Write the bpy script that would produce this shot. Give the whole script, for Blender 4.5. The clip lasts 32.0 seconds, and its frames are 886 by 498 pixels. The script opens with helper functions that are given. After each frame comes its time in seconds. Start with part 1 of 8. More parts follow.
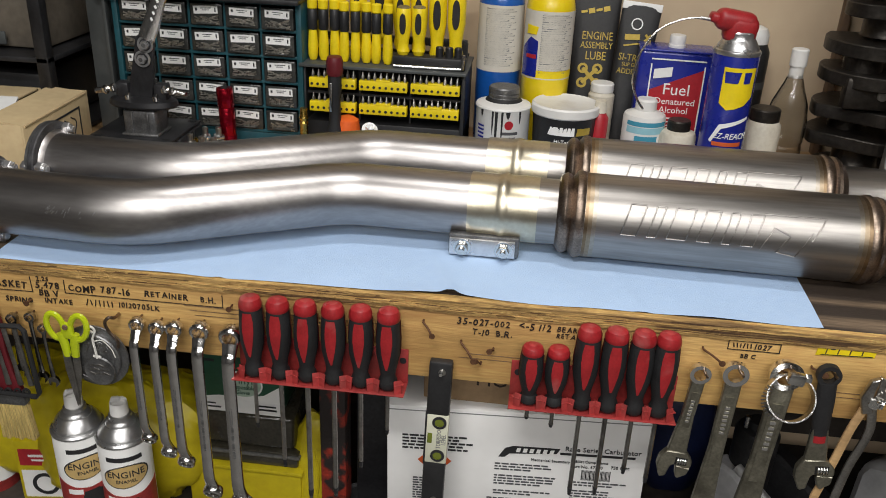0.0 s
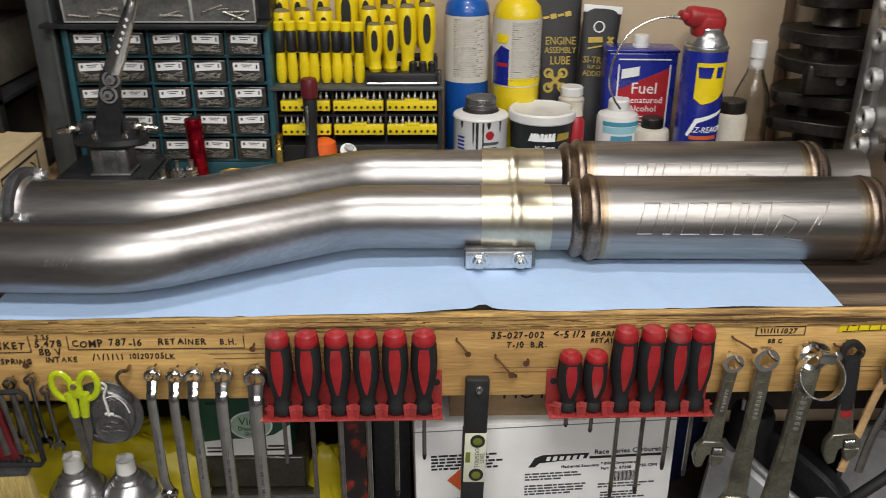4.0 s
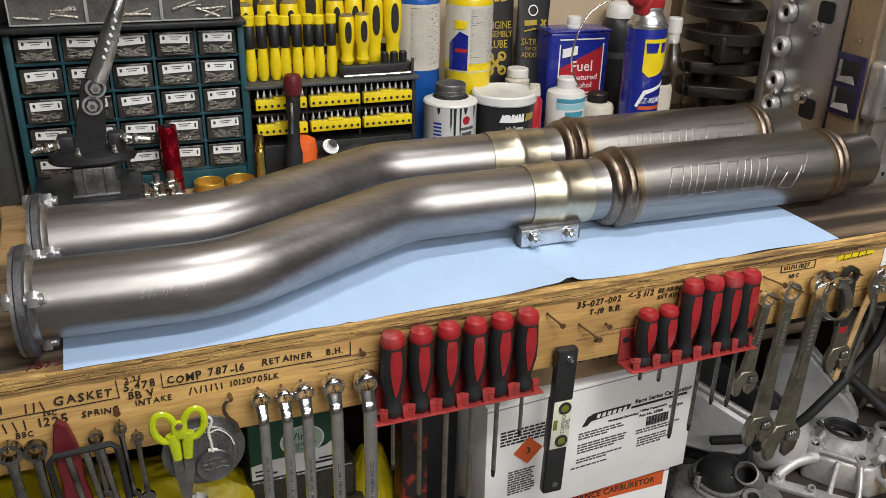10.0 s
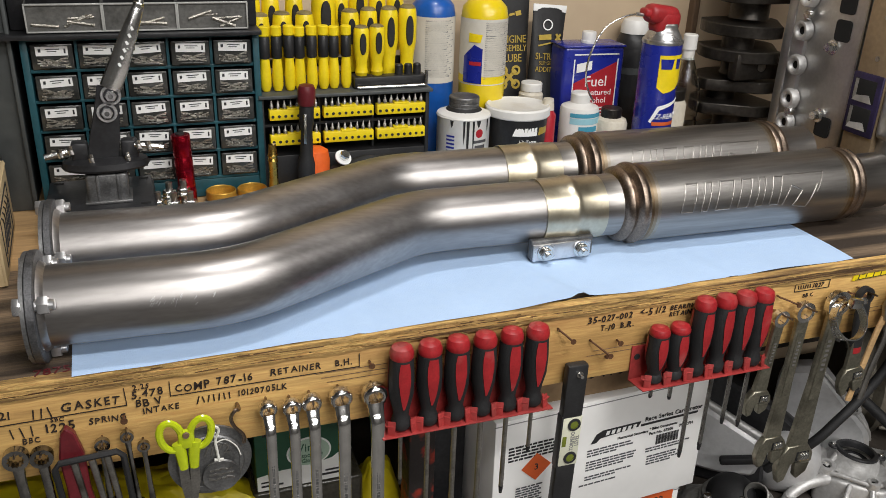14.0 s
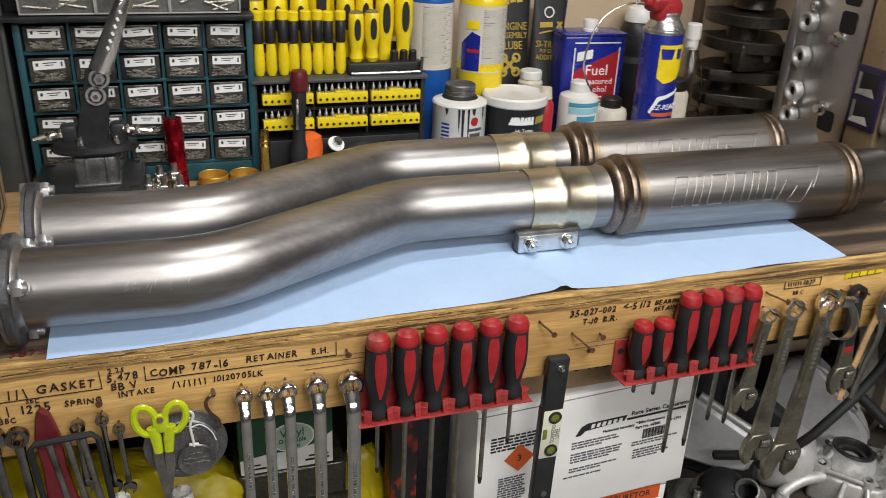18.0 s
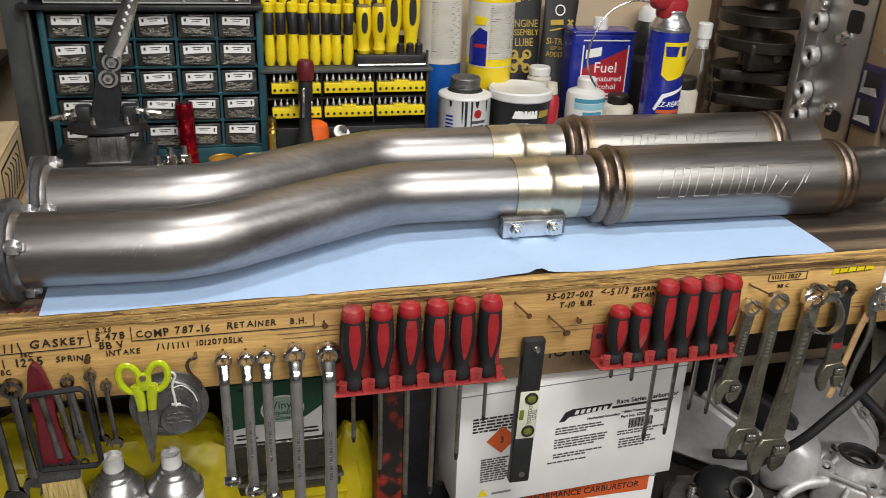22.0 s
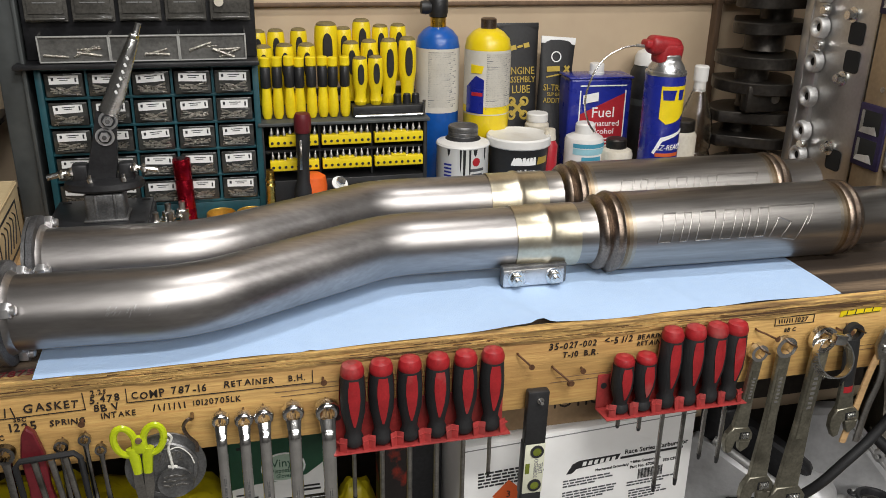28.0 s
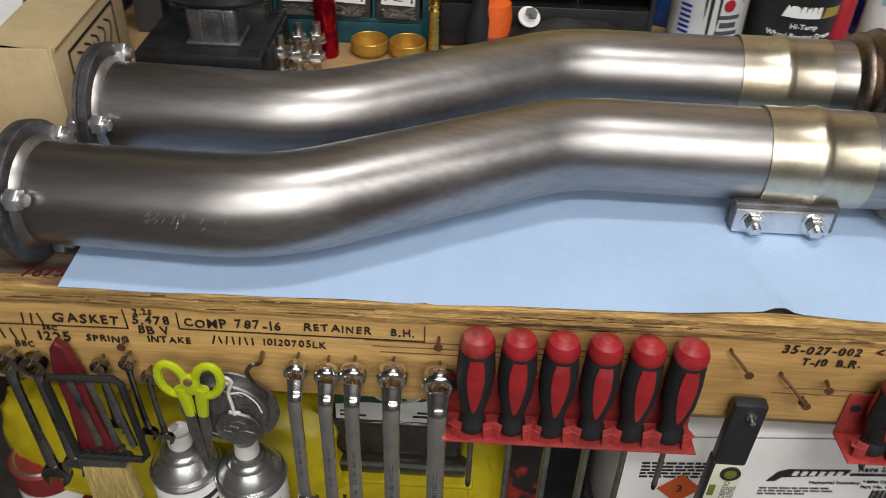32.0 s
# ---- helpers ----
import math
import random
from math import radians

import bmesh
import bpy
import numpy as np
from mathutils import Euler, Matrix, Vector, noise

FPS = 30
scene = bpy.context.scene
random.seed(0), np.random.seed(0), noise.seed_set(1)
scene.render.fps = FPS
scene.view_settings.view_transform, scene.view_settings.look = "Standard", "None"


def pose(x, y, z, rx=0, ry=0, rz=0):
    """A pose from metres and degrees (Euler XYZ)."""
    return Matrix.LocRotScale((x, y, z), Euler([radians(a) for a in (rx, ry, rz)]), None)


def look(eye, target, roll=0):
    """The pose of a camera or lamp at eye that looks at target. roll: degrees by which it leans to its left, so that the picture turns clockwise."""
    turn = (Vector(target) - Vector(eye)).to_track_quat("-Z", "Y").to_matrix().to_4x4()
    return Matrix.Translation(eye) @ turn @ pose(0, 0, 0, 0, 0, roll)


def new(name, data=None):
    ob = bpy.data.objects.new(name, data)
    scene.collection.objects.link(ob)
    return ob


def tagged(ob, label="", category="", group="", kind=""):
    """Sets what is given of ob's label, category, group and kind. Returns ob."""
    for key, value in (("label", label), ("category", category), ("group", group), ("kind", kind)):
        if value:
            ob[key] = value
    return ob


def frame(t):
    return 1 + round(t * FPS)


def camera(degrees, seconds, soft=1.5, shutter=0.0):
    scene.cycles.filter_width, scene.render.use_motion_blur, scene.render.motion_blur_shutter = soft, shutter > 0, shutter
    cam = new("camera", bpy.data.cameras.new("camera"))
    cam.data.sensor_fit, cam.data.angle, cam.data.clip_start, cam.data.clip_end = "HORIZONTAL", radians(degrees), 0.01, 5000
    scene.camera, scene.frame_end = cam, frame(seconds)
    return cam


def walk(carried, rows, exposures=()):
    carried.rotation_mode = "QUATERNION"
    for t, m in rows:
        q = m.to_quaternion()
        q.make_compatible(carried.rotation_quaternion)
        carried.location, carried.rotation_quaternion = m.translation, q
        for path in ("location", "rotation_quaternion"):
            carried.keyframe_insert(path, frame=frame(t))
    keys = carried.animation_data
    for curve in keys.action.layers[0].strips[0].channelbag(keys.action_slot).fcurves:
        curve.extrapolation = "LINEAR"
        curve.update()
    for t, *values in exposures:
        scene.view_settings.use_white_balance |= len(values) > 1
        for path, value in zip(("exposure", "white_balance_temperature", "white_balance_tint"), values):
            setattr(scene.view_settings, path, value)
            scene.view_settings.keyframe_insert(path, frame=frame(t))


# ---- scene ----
cam = camera(55.5, 32.0, soft=0.75, shutter=0.5)
PATH = [
    (0, (0.103, -0.822, 1.368), (-0.078, 0.98, 0.519), 2.5),
    (0.5, (0.054, -0.84, 1.365), (-0.057, 0.98, 0.544), 1.8),
    (1, (-0.004, -0.819, 1.372), (-0.056, 1.003, 0.548), 2.4),
    (1.5, (0.006, -0.814, 1.377), (-0.07, 1.01, 0.561), 1.6),
    (2, (0.014, -0.819, 1.37), (-0.018, 1.001, 0.541), 2.0),
    (2.5, (0.018, -0.82, 1.388), (-0.033, 1.029, 0.626), 0.9),
    (3, (0.021, -0.832, 1.37), (-0.033, 1.014, 0.602), 0.8),
    (3.5, (-0.002, -0.824, 1.362), (-0.064, 0.994, 0.531), 1.1),
    (4, (-0.039, -0.812, 1.364), (0.018, 1.012, 0.545), 0.3),
    (4.5, (-0.096, -0.79, 1.368), (0.09, 1.02, 0.539), 0.6),
    (6.5, (-0.46, -0.589, 1.368), (0.377, 0.992, 0.473), 3.0),
    (7, (-0.49, -0.668, 1.365), (0.313, 0.963, 0.533), 1.8),
    (7.5, (-0.442, -0.737, 1.363), (0.244, 0.936, 0.509), 2.5),
    (8, (-0.427, -0.767, 1.366), (0.242, 0.926, 0.539), 2.1),
    (8.5, (-0.429, -0.755, 1.359), (0.254, 0.936, 0.538), 1.9),
    (9, (-0.423, -0.75, 1.356), (0.255, 0.937, 0.523), 1.8),
    (9.5, (-0.42, -0.752, 1.359), (0.266, 0.93, 0.523), 1.8),
    (10, (-0.424, -0.752, 1.362), (0.238, 0.94, 0.527), 1.4),
    (10.5, (-0.425, -0.755, 1.363), (0.256, 0.935, 0.538), 1.7),
    (11, (-0.427, -0.757, 1.363), (0.25, 0.939, 0.547), 1.7),
    (11.5, (-0.429, -0.757, 1.363), (0.242, 0.942, 0.547), 1.6),
    (12, (-0.428, -0.756, 1.363), (0.248, 0.94, 0.546), 1.8),
    (12.5, (-0.43, -0.757, 1.361), (0.248, 0.944, 0.556), 2.0),
    (13, (-0.429, -0.757, 1.359), (0.241, 0.939, 0.539), 1.7),
    (13.5, (-0.425, -0.754, 1.362), (0.242, 0.947, 0.548), 1.9),
    (14, (-0.424, -0.748, 1.36), (0.22, 0.965, 0.552), 2.1),
    (14.5, (-0.419, -0.748, 1.36), (0.249, 0.956, 0.554), 2.5),
    (16.5, (-0.429, -0.748, 1.365), (0.226, 0.963, 0.564), 2.3),
    (17, (-0.429, -0.748, 1.36), (0.244, 0.954, 0.554), 2.7),
    (17.5, (-0.41, -0.75, 1.36), (0.267, 0.948, 0.548), 2.4),
    (18, (-0.379, -0.756, 1.367), (0.212, 0.958, 0.521), 2.6),
    (18.5, (-0.364, -0.763, 1.367), (0.169, 0.987, 0.558), 3.9),
    (19, (-0.355, -0.8, 1.356), (0.366, 0.974, 0.779), 4.6),
    (19.2, (-0.388, -0.773, 1.366), (0.407, 0.935, 0.695), 5.0),
    (19.5, (-0.412, -0.76, 1.354), (0.412, 0.922, 0.653), 5.3),
    (20, (-0.417, -0.77, 1.352), (0.402, 0.894, 0.604), 4.9),
    (20.5, (-0.351, -0.789, 1.347), (0.287, 0.948, 0.588), 3.4),
    (21, (-0.306, -0.81, 1.352), (0.185, 0.951, 0.541), 2.9),
    (21.5, (-0.307, -0.822, 1.357), (0.125, 0.946, 0.528), 3.2),
    (22, (-0.305, -0.824, 1.353), (0.157, 0.936, 0.525), 2.5),
    (22.5, (-0.308, -0.811, 1.358), (0.21, 0.936, 0.534), 2.7),
    (23, (-0.309, -0.811, 1.364), (0.158, 0.952, 0.544), 2.0),
    (23.5, (-0.31, -0.814, 1.365), (0.195, 0.946, 0.561), 2.4),
    (24, (-0.309, -0.819, 1.369), (0.181, 0.96, 0.598), 2.3),
    (24.5, (-0.307, -0.826, 1.372), (0.169, 0.965, 0.62), 1.8),
    (25, (-0.305, -0.827, 1.369), (0.18, 0.971, 0.638), 2.0),
    (25.5, (-0.298, -0.828, 1.366), (0.181, 0.979, 0.654), 1.4),
    (27.5, (-0.301, -0.811, 1.364), (0.163, 0.993, 0.635), 1.2),
    (28, (-0.294, -0.811, 1.358), (0.162, 0.992, 0.622), 1.0),
    (28.5, (-0.287, -0.812, 1.359), (0.137, 0.992, 0.608), 0.3),
    (29, (-0.293, -0.815, 1.358), (0.091, 0.997, 0.603), 0.3),
    (29.5, (-0.278, -0.812, 1.35), (0.103, 0.987, 0.565), 0.7),
    (30, (-0.218, -0.786, 1.335), (0.064, 0.981, 0.441), 0.9),
    (30.5, (-0.197, -0.7, 1.328), (0.09, 0.995, 0.305), 1.7),
    (31, (-0.254, -0.54, 1.335), (0.011, 1.074, 0.183), 3.4),
    (31.4, (-0.293, -0.497, 1.336), (-0.015, 1.099, 0.164), 6.4),
    (31.5, (-0.295, -0.482, 1.34), (-0.042, 1.102, 0.145), 6.0),
    (32, (-0.209, -0.473, 1.339), (-0.25, 1.109, 0.115), 2.0),
]
walk(cam, [(t, look(eye, target, roll)) for t, eye, target, roll in PATH], [(0, -0.37), (3, -0.33), (4.5, -0.32), (7, -0.16), (29, -0.13), (30.5, -0.23), (32, -0.40)])

# ---- world and light ----
world = bpy.data.worlds.new("world")
scene.world = world
world.use_nodes = True
world.node_tree.nodes["Background"].inputs[0].default_value = (0.05, 0.05, 0.055, 1)
world.node_tree.nodes["Background"].inputs[1].default_value = 0.3
scene.view_settings.exposure = 0.0


def area_lamp(name, eye, target, sx, sy, watts, colour):
    d = bpy.data.lights.new(name, "AREA")
    d.shape, d.size, d.size_y, d.energy, d.color = "RECTANGLE", sx, sy, watts, colour
    o = new(name, d)
    o.matrix_world = look(eye, target)
    return o


WHITE = (0.975, 0.955, 0.93)
area_lamp("ceiling_tube_near", (-0.10, -1.10, 2.34), (-0.10, -1.10, 0), 0.60, 0.16, 24, WHITE)
area_lamp("ceiling_tube_far", (0.80, -1.15, 2.34), (0.80, -1.15, 0), 0.90, 0.50, 17, WHITE)
area_lamp("ceiling_tube_bench", (-0.02, -0.05, 2.36), (-0.02, -0.05, 0), 0.40, 0.12, 9.0, WHITE)
# added fill, no known fixture: lifts the faces towards the room
area_lamp("fill_panel_back", (0.2, -2.6, 2.38), (0.2, -2.6, 0), 2.4, 0.8, 84, WHITE)

# ---- materials ----


def mat(name, base, rough=0.5, metal=0.0, var=0.12, scale=25.0, bump=0.08, bscale=300.0, rvar=0.1, coat=0.0, stretch=(1, 1, 1), second=None, spread=(0.45, 0.65), trans=0.0):
    """A material with two scales of tone, uneven gloss and fine relief, in the object's own metres."""
    m = bpy.data.materials.new(name)
    m.use_nodes = True
    nt = m.node_tree
    n, l = nt.nodes, nt.links
    b = n["Principled BSDF"]
    tc = n.new("ShaderNodeTexCoord")
    mp = n.new("ShaderNodeMapping")
    mp.inputs["Scale"].default_value = stretch
    l.new(tc.outputs["Object"], mp.inputs[0])
    info = n.new("ShaderNodeObjectInfo")
    shift = n.new("ShaderNodeVectorMath")
    shift.operation = "SCALE"
    shift.inputs[0].default_value = (7.1, 3.3, 5.7)
    l.new(info.outputs["Random"], shift.inputs["Scale"])
    addv = n.new("ShaderNodeVectorMath")
    l.new(mp.outputs[0], addv.inputs[0])
    l.new(shift.outputs[0], addv.inputs[1])
    co = addv.outputs[0]

    def tex(sc, detail):
        t = n.new("ShaderNodeTexNoise")
        t.inputs["Scale"].default_value = sc
        t.inputs["Detail"].default_value = detail
        l.new(co, t.inputs["Vector"])
        return t

    big, fine = tex(scale, 5), tex(scale * 7, 3)
    dark = [c * (1 - var) for c in base]
    lite = [min(1, c * (1 + var)) for c in base]
    r1 = n.new("ShaderNodeValToRGB")
    r1.color_ramp.elements[0].position, r1.color_ramp.elements[1].position = 0.3, 0.7
    r1.color_ramp.elements[0].color, r1.color_ramp.elements[1].color = (*dark, 1), (*lite, 1)
    l.new(big.outputs[0], r1.inputs[0])
    mix = n.new("ShaderNodeMix")
    mix.data_type, mix.blend_type = "RGBA", "OVERLAY"
    mix.inputs[0].default_value = min(1, var * 2)
    l.new(r1.outputs[0], mix.inputs[6])
    l.new(fine.outputs[0], mix.inputs[7])
    out = mix.outputs[2]
    if second is not None:
        st = tex(scale * 0.45, 8)
        r2 = n.new("ShaderNodeValToRGB")
        r2.color_ramp.elements[0].position, r2.color_ramp.elements[1].position = spread
        l.new(st.outputs[0], r2.inputs[0])
        mx = n.new("ShaderNodeMix")
        mx.data_type = "RGBA"
        l.new(r2.outputs[0], mx.inputs[0])
        l.new(out, mx.inputs[6])
        mx.inputs[7].default_value = (*second, 1)
        out = mx.outputs[2]
    l.new(out, b.inputs["Base Color"])
    rr = n.new("ShaderNodeMapRange")
    rr.inputs[3].default_value, rr.inputs[4].default_value = max(0.02, rough - rvar), min(1, rough + rvar)
    l.new(big.outputs[0], rr.inputs[0])
    l.new(rr.outputs[0], b.inputs["Roughness"])
    b.inputs["Metallic"].default_value = metal
    b.inputs["Coat Weight"].default_value = coat
    b.inputs["Transmission Weight"].default_value = trans
    if bump:
        bt = tex(bscale, 4)
        bp = n.new("ShaderNodeBump")
        bp.inputs["Strength"].default_value = bump
        bp.inputs["Distance"].default_value = 0.002
        l.new(bt.outputs[0], bp.inputs["Height"])
        l.new(bp.outputs[0], b.inputs["Normal"])
    return m


M = {}
M["steel"] = mat("brushed aluminised steel", (0.375, 0.355, 0.345), 0.37, 1.0, 0.14, 20, 0.03, 800, 0.07, stretch=(0.30, 1.6, 1.6), second=(0.30, 0.283, 0.272), spread=(0.50, 0.85))
M["muffler"] = mat("brushed stainless steel", (0.36, 0.34, 0.32), 0.36, 1.0, 0.17, 18, 0.035, 700, 0.10, stretch=(0.12, 1.8, 1.8), second=(0.29, 0.265, 0.24), spread=(0.52, 0.85))
M["tint_dark"] = mat("brown heat tinted steel", (0.25, 0.175, 0.105), 0.36, 1.0, 0.15, 30, 0.04, 900)
M["tint_mid"] = mat("gold heat tinted steel", (0.33, 0.26, 0.18), 0.36, 1.0, 0.15, 30, 0.04, 900)
M["tint_pale"] = mat("faintly tinted steel", (0.38, 0.34, 0.285), 0.36, 1.0, 0.13, 30, 0.04, 900)
M["band"] = mat("bright stainless band", (0.60, 0.545, 0.42), 0.33, 1.0, 0.10, 30, 0.05, 500, 0.06, second=(0.50, 0.42, 0.27), spread=(0.5, 0.8))
M["weld"] = mat("heat tinted weld", (0.25, 0.195, 0.155), 0.36, 1.0, 0.3, 60, 0.16, 400, 0.08)
M["zinc"] = mat("zinc plated steel", (0.72, 0.72, 0.70), 0.24, 1.0, 0.08, 60, 0.1, 400)
M["chrome"] = mat("worn chrome", (0.78, 0.77, 0.755), 0.17, 1.0, 0.10, 70, 0.06, 300, 0.06, second=(0.40, 0.38, 0.34), spread=(0.64, 0.80))
M["satin"] = mat("satin tool steel", (0.40, 0.385, 0.36), 0.34, 1.0, 0.2, 60, 0.15, 300, 0.1, second=(0.14, 0.12, 0.1), spread=(0.58, 0.75))
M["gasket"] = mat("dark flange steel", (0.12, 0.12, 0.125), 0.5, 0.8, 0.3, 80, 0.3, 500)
M["pine"] = mat("aged pine board", (0.56, 0.345, 0.118), 0.58, 0, 0.24, 9, 0.25, 120, stretch=(0.5, 6, 6), second=(0.30, 0.145, 0.045), spread=(0.48, 0.78))
M["ply"] = mat("raw plywood edge", (0.60, 0.37, 0.125), 0.75, 0, 0.4, 30, 1.0, 200, stretch=(0.4, 3, 14), second=(0.10, 0.05, 0.02), spread=(0.50, 0.64))
M["plydark"] = mat("dark split wood", (0.13, 0.068, 0.026), 0.85, 0, 0.3, 60, 0.3, 200)
M["top"] = mat("oil stained bench wood", (0.235, 0.165, 0.105), 0.62, 0, 0.45, 7, 0.6, 90, stretch=(0.5, 9, 9), second=(0.040, 0.028, 0.020), spread=(0.42, 0.60))
M["tanwood"] = mat("light tan plywood", (0.46, 0.29, 0.135), 0.6, 0, 0.18, 8, 0.2, 120, stretch=(0.5, 4, 4), second=(0.22, 0.12, 0.05), spread=(0.60, 0.80))
M["towel"] = mat("blue shop towel", (0.46, 0.62, 0.86), 0.92, 0, 0.03, 12, 0.35, 700, 0.03)
M["wall"] = mat("cream painted panel", (0.60, 0.465, 0.315), 0.6, 0, 0.06, 3, 0.05, 60, second=(0.46, 0.355, 0.24), spread=(0.62, 0.9))
M["trim"] = mat("brown wood strip", (0.16, 0.10, 0.06), 0.6, 0, 0.25, 10, 0.2, 100, stretch=(1, 1, 0.2))
# near-black tone carries the under-bench shade, not a dark wood
M["dark"] = mat("board with shade in its colour", (0.05, 0.04, 0.032), 0.8, 0, 0.3, 8, 0.2, 60)
M["floor"] = mat("grey concrete", (0.11, 0.106, 0.10), 0.8, 0, 0.15, 3, 0.3, 40)
M["dimwall"] = mat("grey block paint", (0.075, 0.072, 0.069), 0.8, 0, 0.1, 3, 0.15, 40)
M["ceiling"] = mat("grey ceiling paint", (0.15, 0.147, 0.142), 0.8, 0, 0.04, 2, 0.1, 40)

# ---- shaping helpers ----


def bx(sx, sy, sz, at=(0, 0, 0), bev=0.0, seg=2):
    bm = bmesh.new()
    bmesh.ops.create_cube(bm, size=1, matrix=Matrix.Translation(at) @ Matrix.Diagonal((sx, sy, sz, 1)))
    if bev:
        bmesh.ops.bevel(bm, geom=bm.edges[:], offset=bev, segments=seg, profile=0.5, affect="EDGES")
    return bm


def lathe(profile, seg=32, closed=True):
    """Turned about z from (radius, height) pairs."""
    bm = bmesh.new()
    rings = []
    for r, z in profile:
        if r < 1e-6:
            rings.append([bm.verts.new((0, 0, z))])
        else:
            rings.append([bm.verts.new((r * math.cos(2 * math.pi * i / seg), r * math.sin(2 * math.pi * i / seg), z)) for i in range(seg)])
    for a, b in zip(rings, rings[1:]):
        for i in range(seg):
            j = (i + 1) % seg
            if len(a) == 1 and len(b) == 1:
                continue
            if len(a) == 1:
                bm.faces.new((a[0], b[i], b[j]))
            elif len(b) == 1:
                bm.faces.new((a[i], a[j], b[0]))
            else:
                bm.faces.new((a[i], a[j], b[j], b[i]))
    if closed:
        for ring in (rings[0], rings[-1]):
            if len(ring) > 2:
                bm.faces.new(ring)
    bmesh.ops.recalc_face_normals(bm, faces=bm.faces)
    return bm


def smooth_path(pts, n=8):
    """Catmull-Rom through the points."""
    pts = [Vector(p) for p in pts]
    full = [pts[0] * 2 - pts[1]] + pts + [pts[-1] * 2 - pts[-2]]
    out = []
    for k in range(1, len(full) - 2):
        a, b, c, d = full[k - 1:k + 3]
        for i in range(n):
            t = i / n
            out.append(0.5 * (2 * b + (c - a) * t + (2 * a - 5 * b + 4 * c - d) * t * t + (3 * b - a - 3 * c + d) * t ** 3))
    return out + [pts[-1]]


def tube(pts, radius, seg=12, caps=True, flat=1.0):
    """A round bar along points; radius may be one number or one for each point."""
    pts = [Vector(p) for p in pts]
    rad = radius if isinstance(radius, (list, tuple)) else [radius] * len(pts)
    bm = bmesh.new()
    d0 = (pts[1] - pts[0]).normalized()
    up = Vector((0, 0, 1)) if abs(d0.z) < 0.9 else Vector((0, 1, 0))
    side = d0.cross(up).normalized()
    rings = []
    for i, p in enumerate(pts):
        d = (pts[min(i + 1, len(pts) - 1)] - pts[max(i - 1, 0)]).normalized()
        side = (side - d * side.dot(d)).normalized()
        nrm = side.cross(d)
        rings.append([bm.verts.new(p + rad[i] * (side * math.cos(2 * math.pi * k / seg) + nrm * flat * math.sin(2 * math.pi * k / seg))) for k in range(seg)])
    for a, b in zip(rings, rings[1:]):
        for k in range(seg):
            j = (k + 1) % seg
            bm.faces.new((a[k], a[j], b[j], b[k]))
    if caps:
        bm.faces.new(rings[0])
        bm.faces.new(rings[-1])
    bmesh.ops.recalc_face_normals(bm, faces=bm.faces)
    return bm


def plate(outline, depth, bev=0.0):
    """A flat shape in x and z, depth thick in y about 0."""
    bm = bmesh.new()
    f = bm.faces.new([bm.verts.new((x, -depth / 2, z)) for x, z in outline])
    g = bmesh.ops.extrude_face_region(bm, geom=[f])
    bmesh.ops.translate(bm, verts=[v for v in g["geom"] if isinstance(v, bmesh.types.BMVert)], vec=(0, depth, 0))
    bmesh.ops.recalc_face_normals(bm, faces=bm.faces)
    if bev:
        bmesh.ops.bevel(bm, geom=bm.edges[:], offset=bev, segments=1, affect="EDGES")
    return bm


def arc(cx, cz, r, a0, a1, n=10, rz=None):
    rz = rz or r
    return [(cx + r * math.cos(radians(a0 + (a1 - a0) * i / n)), cz + rz * math.sin(radians(a0 + (a1 - a0) * i / n))) for i in range(n + 1)]


def ring_plate(r_out, r_in, depth, seg=24, sides=None):
    """A flat ring facing y; sides: corners of the inner opening."""
    bm = bmesh.new()
    k = seg
    rows = []
    for y, r in ((-depth / 2, r_out), (-depth / 2, r_in), (depth / 2, r_in), (depth / 2, r_out)):
        row = []
        for i in range(k):
            a = 2 * math.pi * i / k
            rr = r
            if sides and r == r_in:
                rr = r_in * (1.0 + 0.12 * math.cos(sides * a))
            row.append(bm.verts.new((rr * math.cos(a), y, rr * math.sin(a))))
        rows.append(row)
    for a, b in zip(rows, rows[1:] + rows[:1]):
        for i in range(k):
            bm.faces.new((a[i], a[(i + 1) % k], b[(i + 1) % k], b[i]))
    bmesh.ops.recalc_face_normals(bm, faces=bm.faces)
    return bm


def moved(bm, m):
    bm.transform(m)
    return bm


def joined(*bms):
    out = bmesh.new()
    for b in bms:
        me = bpy.data.meshes.new("tmp")
        b.to_mesh(me)
        out.from_mesh(me)
        bpy.data.meshes.remove(me)
        b.free()
    return out


def finish(me, smooth=True, angle=35):
    if smooth:
        me.shade_smooth()
        me.set_sharp_from_angle(angle=radians(angle))


def part(name, bm, material, parent=None, label="", m=None, smooth=True):
    me = bpy.data.meshes.new(name)
    bm.to_mesh(me)
    bm.free()
    finish(me, smooth)
    me.materials.append(material)
    ob = new(name, me)
    if parent is not None:
        ob.parent = parent
    if m is not None:
        ob.matrix_local = m
    if label:
        tagged(ob, label)
    return ob


def again(name, source, parent, m):
    """One more object on the same mesh."""
    ob = new(name, source.data)
    ob.parent = parent
    ob.matrix_local = m
    return ob


def thing(name, m, label, category, group="", kind=""):
    ob = new(name)
    ob.empty_display_size = 0.02
    ob.matrix_world = m
    return tagged(ob, label, category, group, kind)


